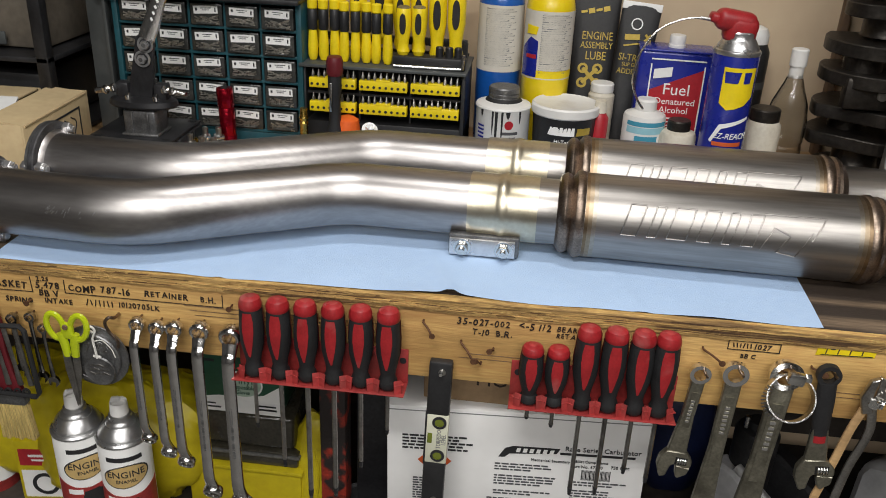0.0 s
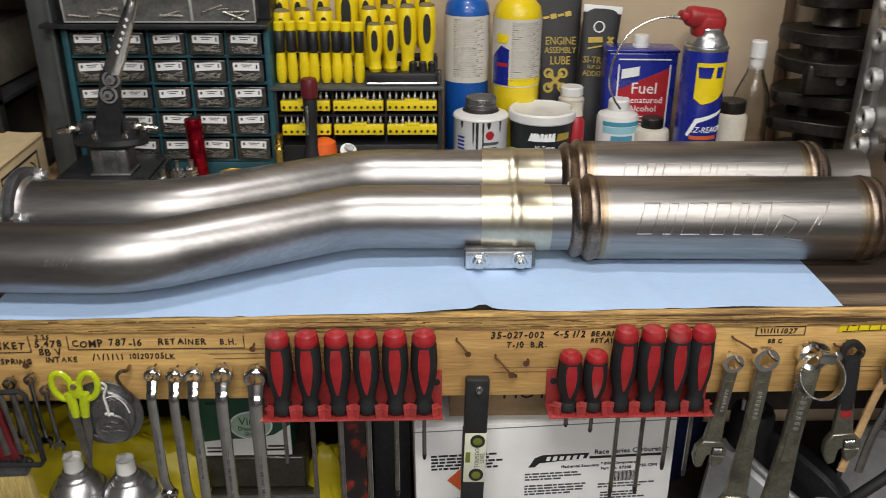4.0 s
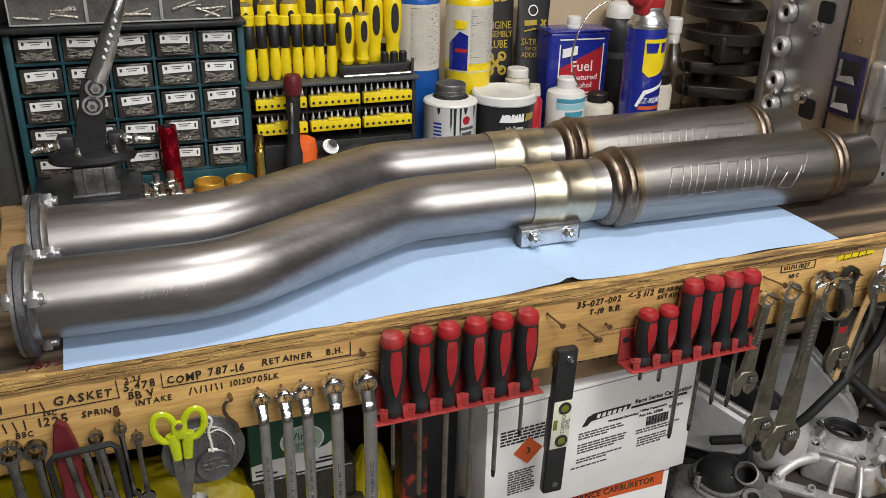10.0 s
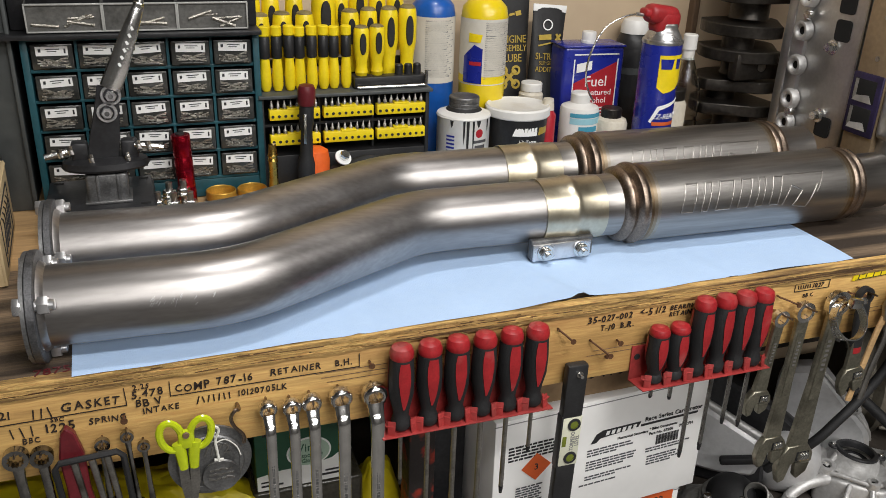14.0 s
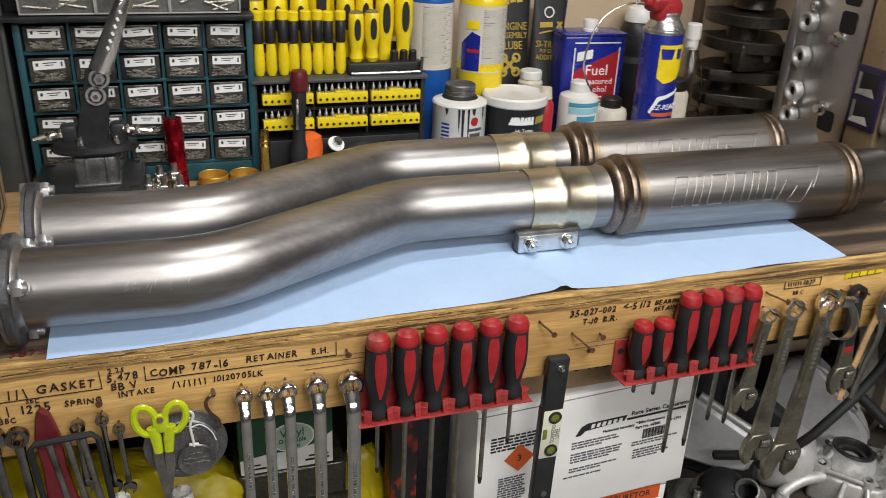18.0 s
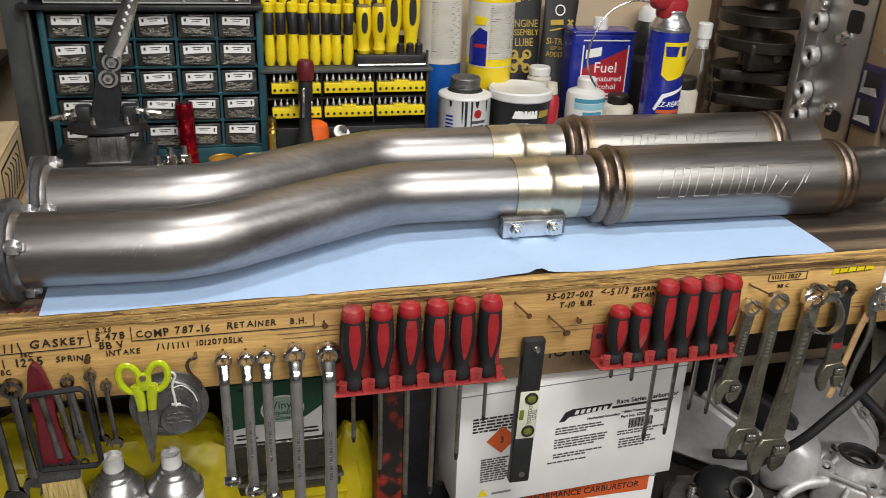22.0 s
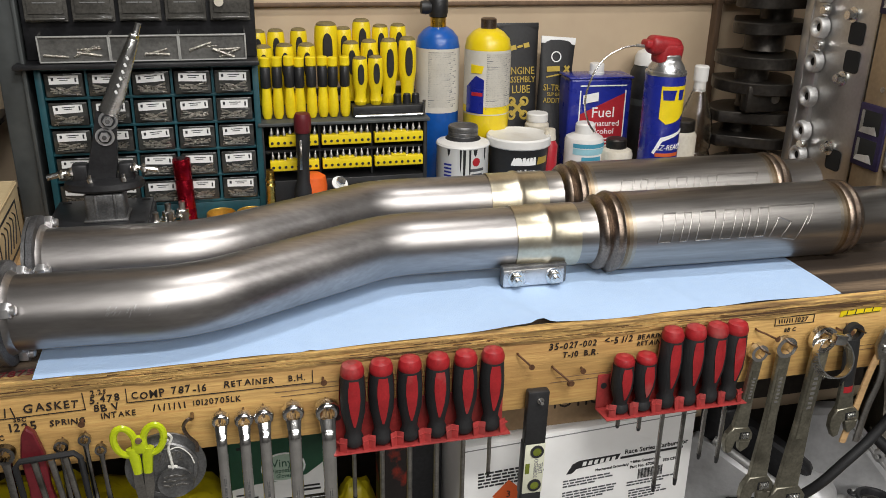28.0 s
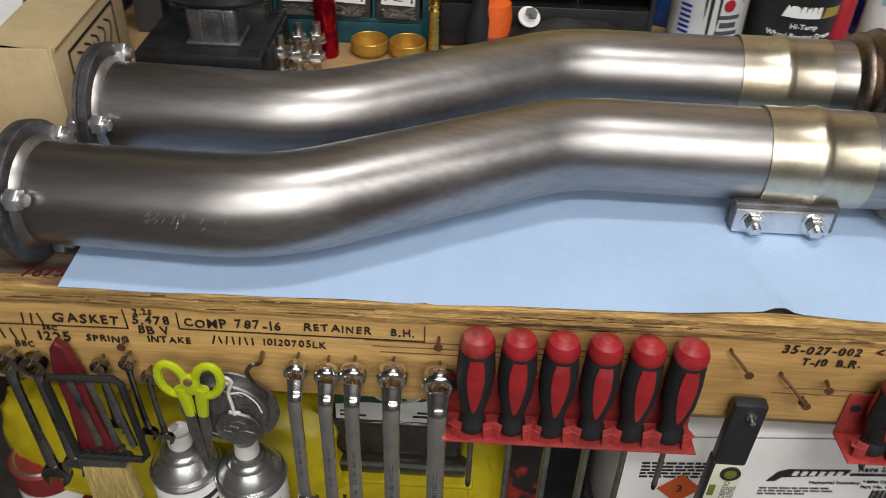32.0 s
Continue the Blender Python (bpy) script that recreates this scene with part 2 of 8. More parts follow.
def writing(name, text, size, material, parent, m, depth=0.0004, align="LEFT", squeeze=1.0, shear=0.0, bold=0.0):
    """Built-in lettering as a thin mesh, lying in the part's x and z."""
    cu = bpy.data.curves.new(name, "FONT")
    cu.body, cu.size, cu.extrude, cu.align_x, cu.align_y = text, size, depth, align, "CENTER"
    cu.shear, cu.resolution_u, cu.offset = shear, 2, bold * size
    tmp = bpy.data.objects.new(name, cu)
    scene.collection.objects.link(tmp)
    dg = bpy.context.evaluated_depsgraph_get()
    me = bpy.data.meshes.new_from_object(tmp.evaluated_get(dg))
    bpy.data.objects.remove(tmp)
    bpy.data.curves.remove(cu)
    me.transform(Matrix.Diagonal((squeeze, 1, 1, 1)))
    me.transform(Matrix.Rotation(radians(90), 4, "X"))
    me.materials.clear()
    me.materials.append(material)
    ob = new(name, me)
    ob.parent = parent
    ob.matrix_local = m
    return ob


def wrapped(ob, radius):
    """Bends a flat piece lying in x and z round a vertical can of that radius, with its middle towards -y."""
    for v in ob.data.vertices:
        a, r = v.co.x / radius, radius - v.co.y
        v.co.x, v.co.y = r * math.sin(a), -r * math.cos(a)
    return ob


BENCH = 0.92
M["teal"] = mat("teal plastic cabinet", (0.012, 0.075, 0.095), 0.45, 0, 0.15, 20, 0.05, 300)
M["black"] = mat("black plastic", (0.018, 0.018, 0.019), 0.45, 0, 0.2, 30, 0.1, 300)
M["blackmetal"] = mat("black painted steel", (0.022, 0.022, 0.024), 0.42, 0.2, 0.3, 25, 0.12, 200)
M["rubber"] = mat("black rubber", (0.013, 0.013, 0.014), 0.65, 0, 0.2, 60, 0.3, 500)
M["smoke"] = mat("smoked clear drawer plastic", (0.042, 0.043, 0.040), 0.2, 0, 0.3, 40, 0.05, 200, coat=0.3)
M["clear"] = mat("cloudy clear plastic", (0.20, 0.20, 0.19), 0.18, 0, 0.2, 30, 0.05, 200, coat=0.4)
M["bits"] = mat("loose hardware", (0.34, 0.32, 0.28), 0.3, 0.9, 0.4, 300, 0.6, 500)
M["label"] = mat("white paper label", (0.88, 0.88, 0.86), 0.7, 0, 0.04, 40, 0.02, 300)
M["ink"] = mat("black print", (0.02, 0.02, 0.022), 0.6, 0, 0.1, 40, 0)
M["marker"] = mat("black marker", (0.022, 0.014, 0.010), 0.7, 0, 0.4, 200, 0)
M["softink"] = mat("dark grey print", (0.075, 0.075, 0.08), 0.6, 0, 0.1, 40, 0)
M["greyink"] = mat("faint grey print", (0.22, 0.22, 0.22), 0.6, 0, 0.1, 40, 0)
M["yellow"] = mat("yellow plastic", (0.86, 0.655, 0.012), 0.38, 0, 0.10, 40, 0.08, 300)
M["yellowpaint"] = mat("yellow painted steel", (0.80, 0.60, 0.01), 0.32, 0, 0.06, 20, 0.03, 200, coat=0.2)
M["bluepaint"] = mat("blue painted steel", (0.01, 0.10, 0.42), 0.32, 0, 0.08, 20, 0.03, 200, coat=0.2)
M["navy"] = mat("dark blue gloss print", (0.012, 0.022, 0.26), 0.28, 0, 0.08, 20, 0.02, 200, coat=0.3)
M["white"] = mat("white plastic", (0.78, 0.77, 0.74), 0.4, 0, 0.05, 30, 0.05, 200, second=(0.55, 0.5, 0.42), spread=(0.62, 0.85))
M["cream"] = mat("cream cardboard", (0.60, 0.46, 0.26), 0.75, 0, 0.08, 14, 0.1, 100, second=(0.42, 0.30, 0.16), spread=(0.6, 0.85))
M["red"] = mat("red plastic", (0.33, 0.016, 0.020), 0.42, 0, 0.16, 60, 0.12, 300, second=(0.40, 0.12, 0.11), spread=(0.56, 0.8))
M["redprint"] = mat("red print", (0.42, 0.02, 0.03), 0.4, 0, 0.1, 30, 0.02, 200)
M["rackred"] = mat("red painted sheet steel", (0.36, 0.040, 0.038), 0.45, 0.1, 0.22, 30, 0.15, 200, second=(0.24, 0.05, 0.045), spread=(0.5, 0.75))
M["redanod"] = mat("red anodised aluminium", (0.36, 0.006, 0.02), 0.24, 0.85, 0.1, 60, 0.05, 200)
M["orange"] = mat("orange plastic", (0.80, 0.13, 0.02), 0.45, 0, 0.1, 40, 0.1, 200)
M["orangeprint"] = mat("orange print", (0.62, 0.105, 0.022), 0.6, 0, 0.06, 30, 0.02, 200)
M["gold"] = mat("gold print", (0.50, 0.36, 0.06), 0.4, 0.2, 0.1, 30, 0)
M["brass"] = mat("brass", (0.62, 0.42, 0.10), 0.28, 1.0, 0.12, 60, 0.1, 300)
M["brasscap"] = mat("gold lacquered cap", (0.55, 0.33, 0.06), 0.4, 0.6, 0.15, 60, 0.1, 300)
M["purple"] = mat("purple marker edge", (0.022, 0.015, 0.055), 0.5, 0.2, 0.3, 60, 0.1, 200)
M["alu"] = mat("machined aluminium", (0.52, 0.515, 0.505), 0.36, 0.85, 0.08, 25, 0.06, 300, second=(0.38, 0.37, 0.36), spread=(0.60, 0.9))
M["silvercast"] = mat("smooth silver casting", (0.60, 0.60, 0.605), 0.34, 0.30, 0.12, 15, 0.2, 200)
M["polished"] = mat("polished aluminium", (0.58, 0.575, 0.565), 0.46, 0.95, 0.10, 25, 0.06, 300)
M["cast"] = mat("cast aluminium", (0.60, 0.595, 0.585), 0.50, 0.6, 0.2, 20, 0.3, 260, second=(0.34, 0.335, 0.33), spread=(0.5, 0.85))
M["castdark"] = mat("dull grey casting", (0.27, 0.265, 0.25), 0.5, 0.55, 0.25, 15, 0.4, 200)
M["castbrown"] = mat("stained brown-grey casting", (0.185, 0.168, 0.135), 0.46, 0.45, 0.22, 15, 0.35, 200, second=(0.22, 0.19, 0.15), spread=(0.5, 0.8))
M["dullcase"] = mat("dull brown-grey case", (0.15, 0.128, 0.10), 0.5, 0.1, 0.2, 10, 0.1, 100)
M["oliveplastic"] = mat("dark olive smoky plastic", (0.040, 0.036, 0.026), 0.22, 0, 0.3, 30, 0.06, 200, coat=0.3)
M["navydark"] = mat("dark navy plastic", (0.008, 0.014, 0.055), 0.45, 0, 0.15, 20, 0.05, 200)
M["dusty"] = mat("dust covered plastic", (0.20, 0.155, 0.06), 0.7, 0, 0.25, 60, 0.2, 300)
M["galv"] = mat("dull galvanised steel", (0.68, 0.68, 0.69), 0.30, 0.88, 0.10, 60, 0.1, 300)
M["binclear"] = mat("cloudy clear bin", (0.125, 0.123, 0.116), 0.24, 0, 0.25, 30, 0.05, 200, coat=0.4)
M["creamlabel"] = mat("aged cream label", (0.66, 0.625, 0.55), 0.6, 0, 0.05, 30, 0.02, 200)
M["tan"] = mat("tan milled flange", (0.36, 0.27, 0.17), 0.45, 0.5, 0.12, 20, 0.1, 200)
M["crank"] = mat("dark oiled iron", (0.044, 0.039, 0.034), 0.40, 0.75, 0.3, 20, 0.25, 150)
M["grey"] = mat("grey sheet metal", (0.085, 0.092, 0.092), 0.5, 0.3, 0.15, 8, 0.1, 100)
M["dkgreen"] = mat("green printed card", (0.018, 0.085, 0.045), 0.35, 0, 0.1, 20, 0.02, 200)
M["lime"] = mat("lime translucent plastic", (0.47, 0.56, 0.012), 0.25, 0, 0.08, 40, 0.05, 200, coat=0.3)
M["bag"] = mat("yellow plastic bag", (0.55, 0.44, 0.010), 0.42, 0, 0.12, 10, 0.25, 30)
M["card"] = mat("white cardboard", (0.84, 0.835, 0.82), 0.7, 0, 0.05, 12, 0.06, 120, second=(0.58, 0.55, 0.5), spread=(0.66, 0.9))
M["brown"] = mat("brown cardboard", (0.30, 0.20, 0.11), 0.8, 0, 0.12, 15, 0.1, 120)
M["bristle"] = mat("pale bristle", (0.62, 0.46, 0.16), 0.8, 0, 0.3, 120, 0.8, 500, stretch=(6, 6, 0.4))
M["maroon"] = mat("dark red lacquered wood", (0.12, 0.012, 0.017), 0.4, 0, 0.15, 40, 0.1, 200)
M["pewter"] = mat("dull pewter", (0.20, 0.20, 0.20), 0.45, 0.8, 0.25, 60, 0.3, 200)
M["string"] = mat("white cotton string", (0.70, 0.69, 0.64), 0.9, 0, 0.1, 200, 0.3, 900)
M["rust"] = mat("flaking red paint", (0.30, 0.028, 0.014), 0.6, 0, 0.3, 60, 0.5, 150, second=(0.02, 0.015, 0.014), spread=(0.43, 0.51))
M["cyan"] = mat("light blue print", (0.06, 0.30, 0.42), 0.5, 0, 0.05, 30, 0.02, 200)
M["glass"] = mat("clear bottle plastic", (0.86, 0.86, 0.84), 0.10, 0, 0.06, 30, 0.1, 120, trans=1.0)
M["bone"] = mat("off-white jar", (0.62, 0.57, 0.47), 0.45, 0, 0.1, 30, 0.1, 200, second=(0.3, 0.25, 0.18), spread=(0.6, 0.8))
M["silver"] = mat("silver painted cap", (0.52, 0.52, 0.52), 0.3, 0.9, 0.06, 40, 0.05, 200)
M["hole"] = mat("deep black recess", (0.006, 0.006, 0.006), 0.9, 0, 0.1, 30, 0)
M["palecyan"] = mat("pale blue print", (0.30, 0.55, 0.62), 0.5, 0, 0.05, 30, 0.02, 200)
M["palegreen"] = mat("pale green print", (0.42, 0.55, 0.44), 0.45, 0, 0.05, 30, 0.02, 200)
M["vial"] = mat("green level vial", (0.15, 0.18, 0.02), 0.1, 0, 0.1, 60, 0, coat=0.5)
M["levelwhite"] = mat("pale level body", (0.66, 0.66, 0.52), 0.45, 0, 0.05, 60, 0.05, 200)
M["glass"].node_tree.nodes["Principled BSDF"].inputs["IOR"].default_value = 1.35
M["oldsteel"] = mat("olive worn tool steel", (0.27, 0.255, 0.20), 0.36, 0.85, 0.22, 40, 0.2, 300, 0.1, second=(0.10, 0.09, 0.07), spread=(0.56, 0.75))
M["smokelight"] = mat("smoky translucent drawer", (0.080, 0.076, 0.068), 0.2, 0, 0.3, 35, 0.05, 200, coat=0.4)
M["clearrim"] = mat("bright plastic rim", (0.42, 0.42, 0.40), 0.25, 0, 0.1, 40, 0.03, 200, coat=0.3)
M["darkchrome"] = mat("dark worn chrome", (0.34, 0.33, 0.315), 0.2, 1.0, 0.2, 60, 0.1, 300, 0.08, second=(0.08, 0.075, 0.07), spread=(0.5, 0.66))
M["creamgold"] = mat("pale gold print", (0.60, 0.42, 0.17), 0.45, 0.1, 0.1, 30, 0.02, 200)
M["rustnail"] = mat("brown rusty nail", (0.13, 0.06, 0.028), 0.7, 0.4, 0.3, 200, 0.4, 600)

# ---- the room ----


def structure(name, bm, material, label, category):
    return tagged(part(name, bm, material), label, category, "", "structure")


structure("floor", bx(6, 6, 0.1, (0, -1.4, -0.05)), M["floor"], "grey concrete workshop floor under the bench", "floor")
structure("ceiling", bx(6, 6, 0.1, (0, -1.4, 2.45)), M["ceiling"], "plain dim grey workshop ceiling", "ceiling")
structure("wall_north", bx(6, 0.1, 2.6, (0, 0.712, 1.2)), M["wall"], "cream painted panel wall behind the workbench", "wall")
structure("wall_south", bx(6, 0.1, 2.6, (0, -3.4, 1.2)), M["dimwall"], "plain grey wall closing the workshop", "wall")
structure("wall_west", bx(0.1, 6, 2.6, (-2.4, -1.4, 1.2)), M["dimwall"], "plain grey side wall of the workshop", "wall")
structure("wall_east", bx(0.1, 6, 2.6, (2.6, -1.4, 1.2)), M["dimwall"], "plain grey side wall of the workshop", "wall")
structure("trim", joined(bx(3, 0.012, 0.006, (0, 0.658, 1.2165), 0.001)), M["trim"], "dark seam between the wall panels", "trim")
structure("post", bx(0.012, 0.02, 1.5, (0.598, 0.652, 1.2), 0.002), M["trim"], "brown wooden strip standing against the wall", "trim")

# ---- the bench ----
bench = thing("workbench", pose(0, 0, 0), "long wooden workbench with a written-on pine front board", "workbench")
part("benchtop", bx(3.4, 0.249, 0.017, (0.1, 0.1355, BENCH - 0.0088), 0.0003), M["top"], bench, "oil-stained worn wooden top")
part("back_board", bx(2.2, 0.397, 0.017, (-0.5, 0.4595, BENCH - 0.0088), 0.0003), M["tanwood"], bench, "cleaner tan plywood top")
part("back_board", bx(1.198, 0.397, 0.017, (1.201, 0.4595, BENCH - 0.0088), 0.0003), M["top"], bench)
edge = bmesh.new()
layers = [(-0.0180, 0.000), (-0.0170, -0.0022), (-0.0125, -0.0028), (-0.0118, -0.0012), (-0.0112, -0.0030), (-0.0068, -0.0026), (-0.0060, -0.0008), (-0.0054, -0.0030), (-0.0008, -0.0024), (0.0, -0.0008), (0.0, 0.010)]
prev = None
for i in range(681):
    x = -1.6 + 3.4 * i / 680
    col = [edge.verts.new((x, dy + (0.0016 * noise.noise(Vector((x * 35, dz * 900, 1))) + 0.0010 * noise.noise(Vector((x * 120, dz * 900, 5))) if 0 < k < 10 else 0), BENCH + dz)) for k, (dz, dy) in enumerate(layers)]
    if prev:
        for k in range(len(layers) - 1):
            edge.faces.new((prev[k], col[k], col[k + 1], prev[k + 1]))
    prev = col
bmesh.ops.recalc_face_normals(edge, faces=edge.faces)
part("plywood_edge", edge, M["ply"], bench, "frayed layered plywood edge")
part("front_board", bx(3.4, 0.036, 0.088, (0.1, 0.0185, 0.858), 0.0015), M["pine"], bench, "aged pine board with marker notes")
part("back_rail", bx(3.4, 0.036, 0.088, (0.1, 0.64, 0.858), 0.002), M["pine"], bench)
for x in (-1.5, 1.7):
    part("leg", bx(0.088, 0.088, 0.815, (x, 0.09, 0.4075), 0.003), M["pine"], bench)
    part("leg", bx(0.088, 0.088, 0.815, (x, 0.58, 0.4075), 0.003), M["pine"], bench)
# added dark sheet, coloured as the deep shade behind the shelves
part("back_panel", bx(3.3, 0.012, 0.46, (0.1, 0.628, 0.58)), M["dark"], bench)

# splits between the plies of the edge, their recess shade laid on as dark slivers
split = random.Random(8)
for k in range(90):
    x, ln = split.uniform(-0.75, 1.05), split.uniform(0.008, 0.07)
    part("ply_split", moved(bx(ln, 0.0022, split.uniform(0.0004, 0.0012), (0, 0, 0), 0.0002), pose(x, -0.0018, BENCH - split.choice((0.0032, 0.0058, 0.0085, 0.0115, 0.0145)) + split.uniform(-0.0008, 0.0008), 0, split.uniform(-1.2, 1.2), 0)), M["plydark"], bench)

# ---- exhaust pipes ----
ALONG = pose(0, 0, 0, 0, 90, 0)


def hexnut(r, h, bev=0.0006):
    return lathe([(0, 0), (r * 0.92, 0), (r, h * 0.12), (r, h * 0.88), (r * 0.92, h), (0, h)], 6)


def exhaust(label, left, right, slope, x_end, dx, cut, knee=0.0, turn=0):
    """left, right: (y, z) of the two straight runs at x -0.45 and 0.35; an S-bend joins them."""
    th = thing("exhaust_pipe", pose(x_end, left[0], BENCH), label, "exhaust pipe", "pair of exhausts")
    base = Vector((x_end, left[0], BENCH))
    R = 0.039
    K = R / 0.0372
    (y0, z0), (y1, z1) = left, right

    def rt(x):
        return Vector((x, y1 + slope * (x - 0.35), z1)) - base

    ex, fx = Vector((1, -0.045, 0)).normalized(), (rt(1) - rt(0)).normalized()
    n0, n1 = Vector((0, 0, z0 - BENCH)) + ex * (-0.352 + knee - x_end), rt(-0.122 + knee)

    def bend(p, a, b, r, n=12):
        s, e = p - a * r, p + b * r
        return [s * (1 - t) ** 2 + p * 2 * t * (1 - t) + e * t * t for t in [i / n for i in range(n + 1)]]

    di = (n1 - n0).normalized()
    start = Vector((0, 0, z0 - BENCH))
    pts = [start + ex * (0.15 * i / 6) for i in range(5)] + bend(n0, ex, di, 0.048) + bend(n1, di, fx, 0.036) + [rt(0.0 + dx), rt(0.03 + dx), rt(0.06 + dx)]
    part("pipe", tube(pts, R, 56, caps=False), M["steel"], th)
    # inner lining in the dark flange colour, darker than the pipe outside
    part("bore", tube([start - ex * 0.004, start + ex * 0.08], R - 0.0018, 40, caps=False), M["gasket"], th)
    q = Vector((1, 0, 0)).rotation_difference(fx).to_matrix().to_4x4()
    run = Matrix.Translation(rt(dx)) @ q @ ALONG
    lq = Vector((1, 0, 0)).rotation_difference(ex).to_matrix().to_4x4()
    turned = Matrix.Translation(start) @ lq @ ALONG
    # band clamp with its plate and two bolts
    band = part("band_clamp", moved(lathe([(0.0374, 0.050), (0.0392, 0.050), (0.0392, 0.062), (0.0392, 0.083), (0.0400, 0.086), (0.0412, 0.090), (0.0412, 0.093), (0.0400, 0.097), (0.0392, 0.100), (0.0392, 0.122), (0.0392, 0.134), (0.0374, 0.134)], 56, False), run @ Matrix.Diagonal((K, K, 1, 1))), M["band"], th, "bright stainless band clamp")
    side = run @ Matrix.Rotation(radians(62), 4, "Z")
    flap = rt(0.072 + dx) + Vector((0, -0.033, -0.0385))
    part("clamp_block", moved(bx(0.086, 0.012, 0.026, flap + Vector((0, -0.002, 0.002)), 0.002), Matrix()), M["pewter"], band)
    part("clamp_plate", bx(0.080, 0.003, 0.022, flap + Vector((-0.002, -0.010, 0.0)), 0.001), M["galv"], band)
    for bxx in (-0.026, 0.024):
        part("clamp_bolt", moved(joined(lathe([(0, 0), (0.0106, 0), (0.0108, 0.0015), (0.006, 0.002)], 24), moved(hexnut(0.0080, 0.0075), pose(0, 0, 0.002)), moved(lathe([(0, 0), (0.0038, 0), (0.0038, 0.005), (0.003, 0.006), (0, 0.006)], 12), pose(0, 0, 0.008))), Matrix.Translation(flap + Vector((bxx, -0.0115, 0.0))) @ pose(0, 0, 0, 90, 0, 0)), M["zinc"], band)
    # muffler: inlet, flared weld rings, body, outlet
    part("inlet", moved(lathe([(0.0385, 0.132), (0.0385, 0.160), (0.041, 0.166)], 56, False), run @ Matrix.Diagonal((K, K, 1, 1))), M["muffler"], th)
    part("inlet_weld", moved(lathe([(0.039, 0.157), (0.0435, 0.159), (0.0475, 0.163), (0.0485, 0.167), (0.047, 0.171), (0.0445, 0.1735), (0.0475, 0.176), (0.0515, 0.179), (0.0528, 0.183), (0.0518, 0.187), (0.0500, 0.190)], 56, False), run @ Matrix.Diagonal((1.024, 1.024, 1, 1))), M["weld"], th, "heat-tinted weld rings")
    muf = part("muffler", moved(lathe([(0.0517, 0.186), (0.0515, 0.20), (0.0515, 0.24), (0.0515, 0.545 - cut), (0.0515, 0.556 - cut)], 64, False), run), M["muffler"], th, "round brushed stainless muffler body")
    part("outlet_weld", moved(lathe([(0.0500, 0.552), (0.0518, 0.555), (0.0522, 0.559), (0.0505, 0.563), (0.0480, 0.566), (0.0505, 0.569), (0.0500, 0.573), (0.0455, 0.578), (0.040, 0.583)], 56, False), run @ Matrix.Translation((0, 0, -cut)) @ Matrix.Diagonal((1.024, 1.024, 1, 1))), M["weld"], th)
    part("tip", moved(lathe([(0.0405, 0.580), (0.0395, 0.584), (0.0395, 0.636), (0.0385, 0.637), (0.0375, 0.636), (0.0375, 0.57)], 56, False), run @ Matrix.Translation((0, 0, -cut)) @ Matrix.Diagonal((1.024, 1.024, 1, 1))), M["muffler"], th, "plain outlet tip")
    # heat tint fading away from the welds
    for k, tint in enumerate(("tint_dark", "tint_mid", "tint_pale")):
        for z in (0.1885 + 0.005 * k, 0.5535 - cut - 0.005 * (k + 1)):
            part("heat_tint", moved(lathe([(0.05165, z), (0.05165, z + 0.005)], 64, False), run), M[tint], muf)
    # embossed emblem: plain strokes pressed into the shell
    strokes = []

    def stroke(u0, v0, u1, v1, w=0.0019):
        n = 6
        pp = []
        for i in range(n + 1):
            u, v = u0 + (u1 - u0) * i / n, v0 + (v1 - v0) * i / n
            a = v / 0.0505
            pp.append(run @ Vector((0.0514 * math.sin(a - 0.35), -0.0514 * math.cos(a - 0.35), 0.232 + u)))
        strokes.append(tube(pp, w * 0.5, 8, True))

    def box_stroke(u, w, lean=0.010, low=-0.018, high=0.019):
        stroke(u, -low, u + lean, -high)
        stroke(u + w, -low, u + w + lean, -high)
        stroke(u + lean, -high, u + w + lean, -high)
        stroke(u, -low, u + w, -low)

    for u, w in ((0.0, 0.018), (0.030, 0.010), (0.052, 0.022), (0.086, 0.016), (0.114, 0.010), (0.136, 0.014)):
        box_stroke(u, w)
    stroke(0.158, 0.020, 0.172, -0.006)
    stroke(0.172, -0.006, 0.190, 0.002)
    stroke(0.190, 0.002, 0.176, 0.022)
    stroke(0.176, 0.022, 0.198, 0.026)
    stroke(0.198, 0.026, 0.214, -0.004)
    stroke(0.160, -0.021, 0.228, -0.021)
    stroke(0.228, -0.021, 0.214, 0.006)
    for q in strokes:
        part("embossed_stroke", q, M["muffler"], muf)
    # flange ring with three bolts
    fl = part("flange", moved(lathe([(R, 0.0), (0.0535, 0.0), (0.0545, 0.001), (0.0545, 0.007), (0.0535, 0.008), (R, 0.008)], 56, False), turned), M["gasket"], th, "dark steel flange with three bolts")
    part("gasket", moved(lathe([(R, -0.004), (0.0535, -0.004), (0.0535, -0.0003), (R, -0.0003)], 48, False), turned), M["pewter"], fl)
    part("flange_weld", moved(lathe([(R, 0.014), (R + 0.003, 0.011), (R + 0.0045, 0.008)], 48, False), turned), M["steel"], fl)
    for a in (132 + turn, 14 + turn, 258 + turn):
        p = start + Vector((0, -0.0468 * math.cos(radians(a)), 0.0468 * math.sin(radians(a))))
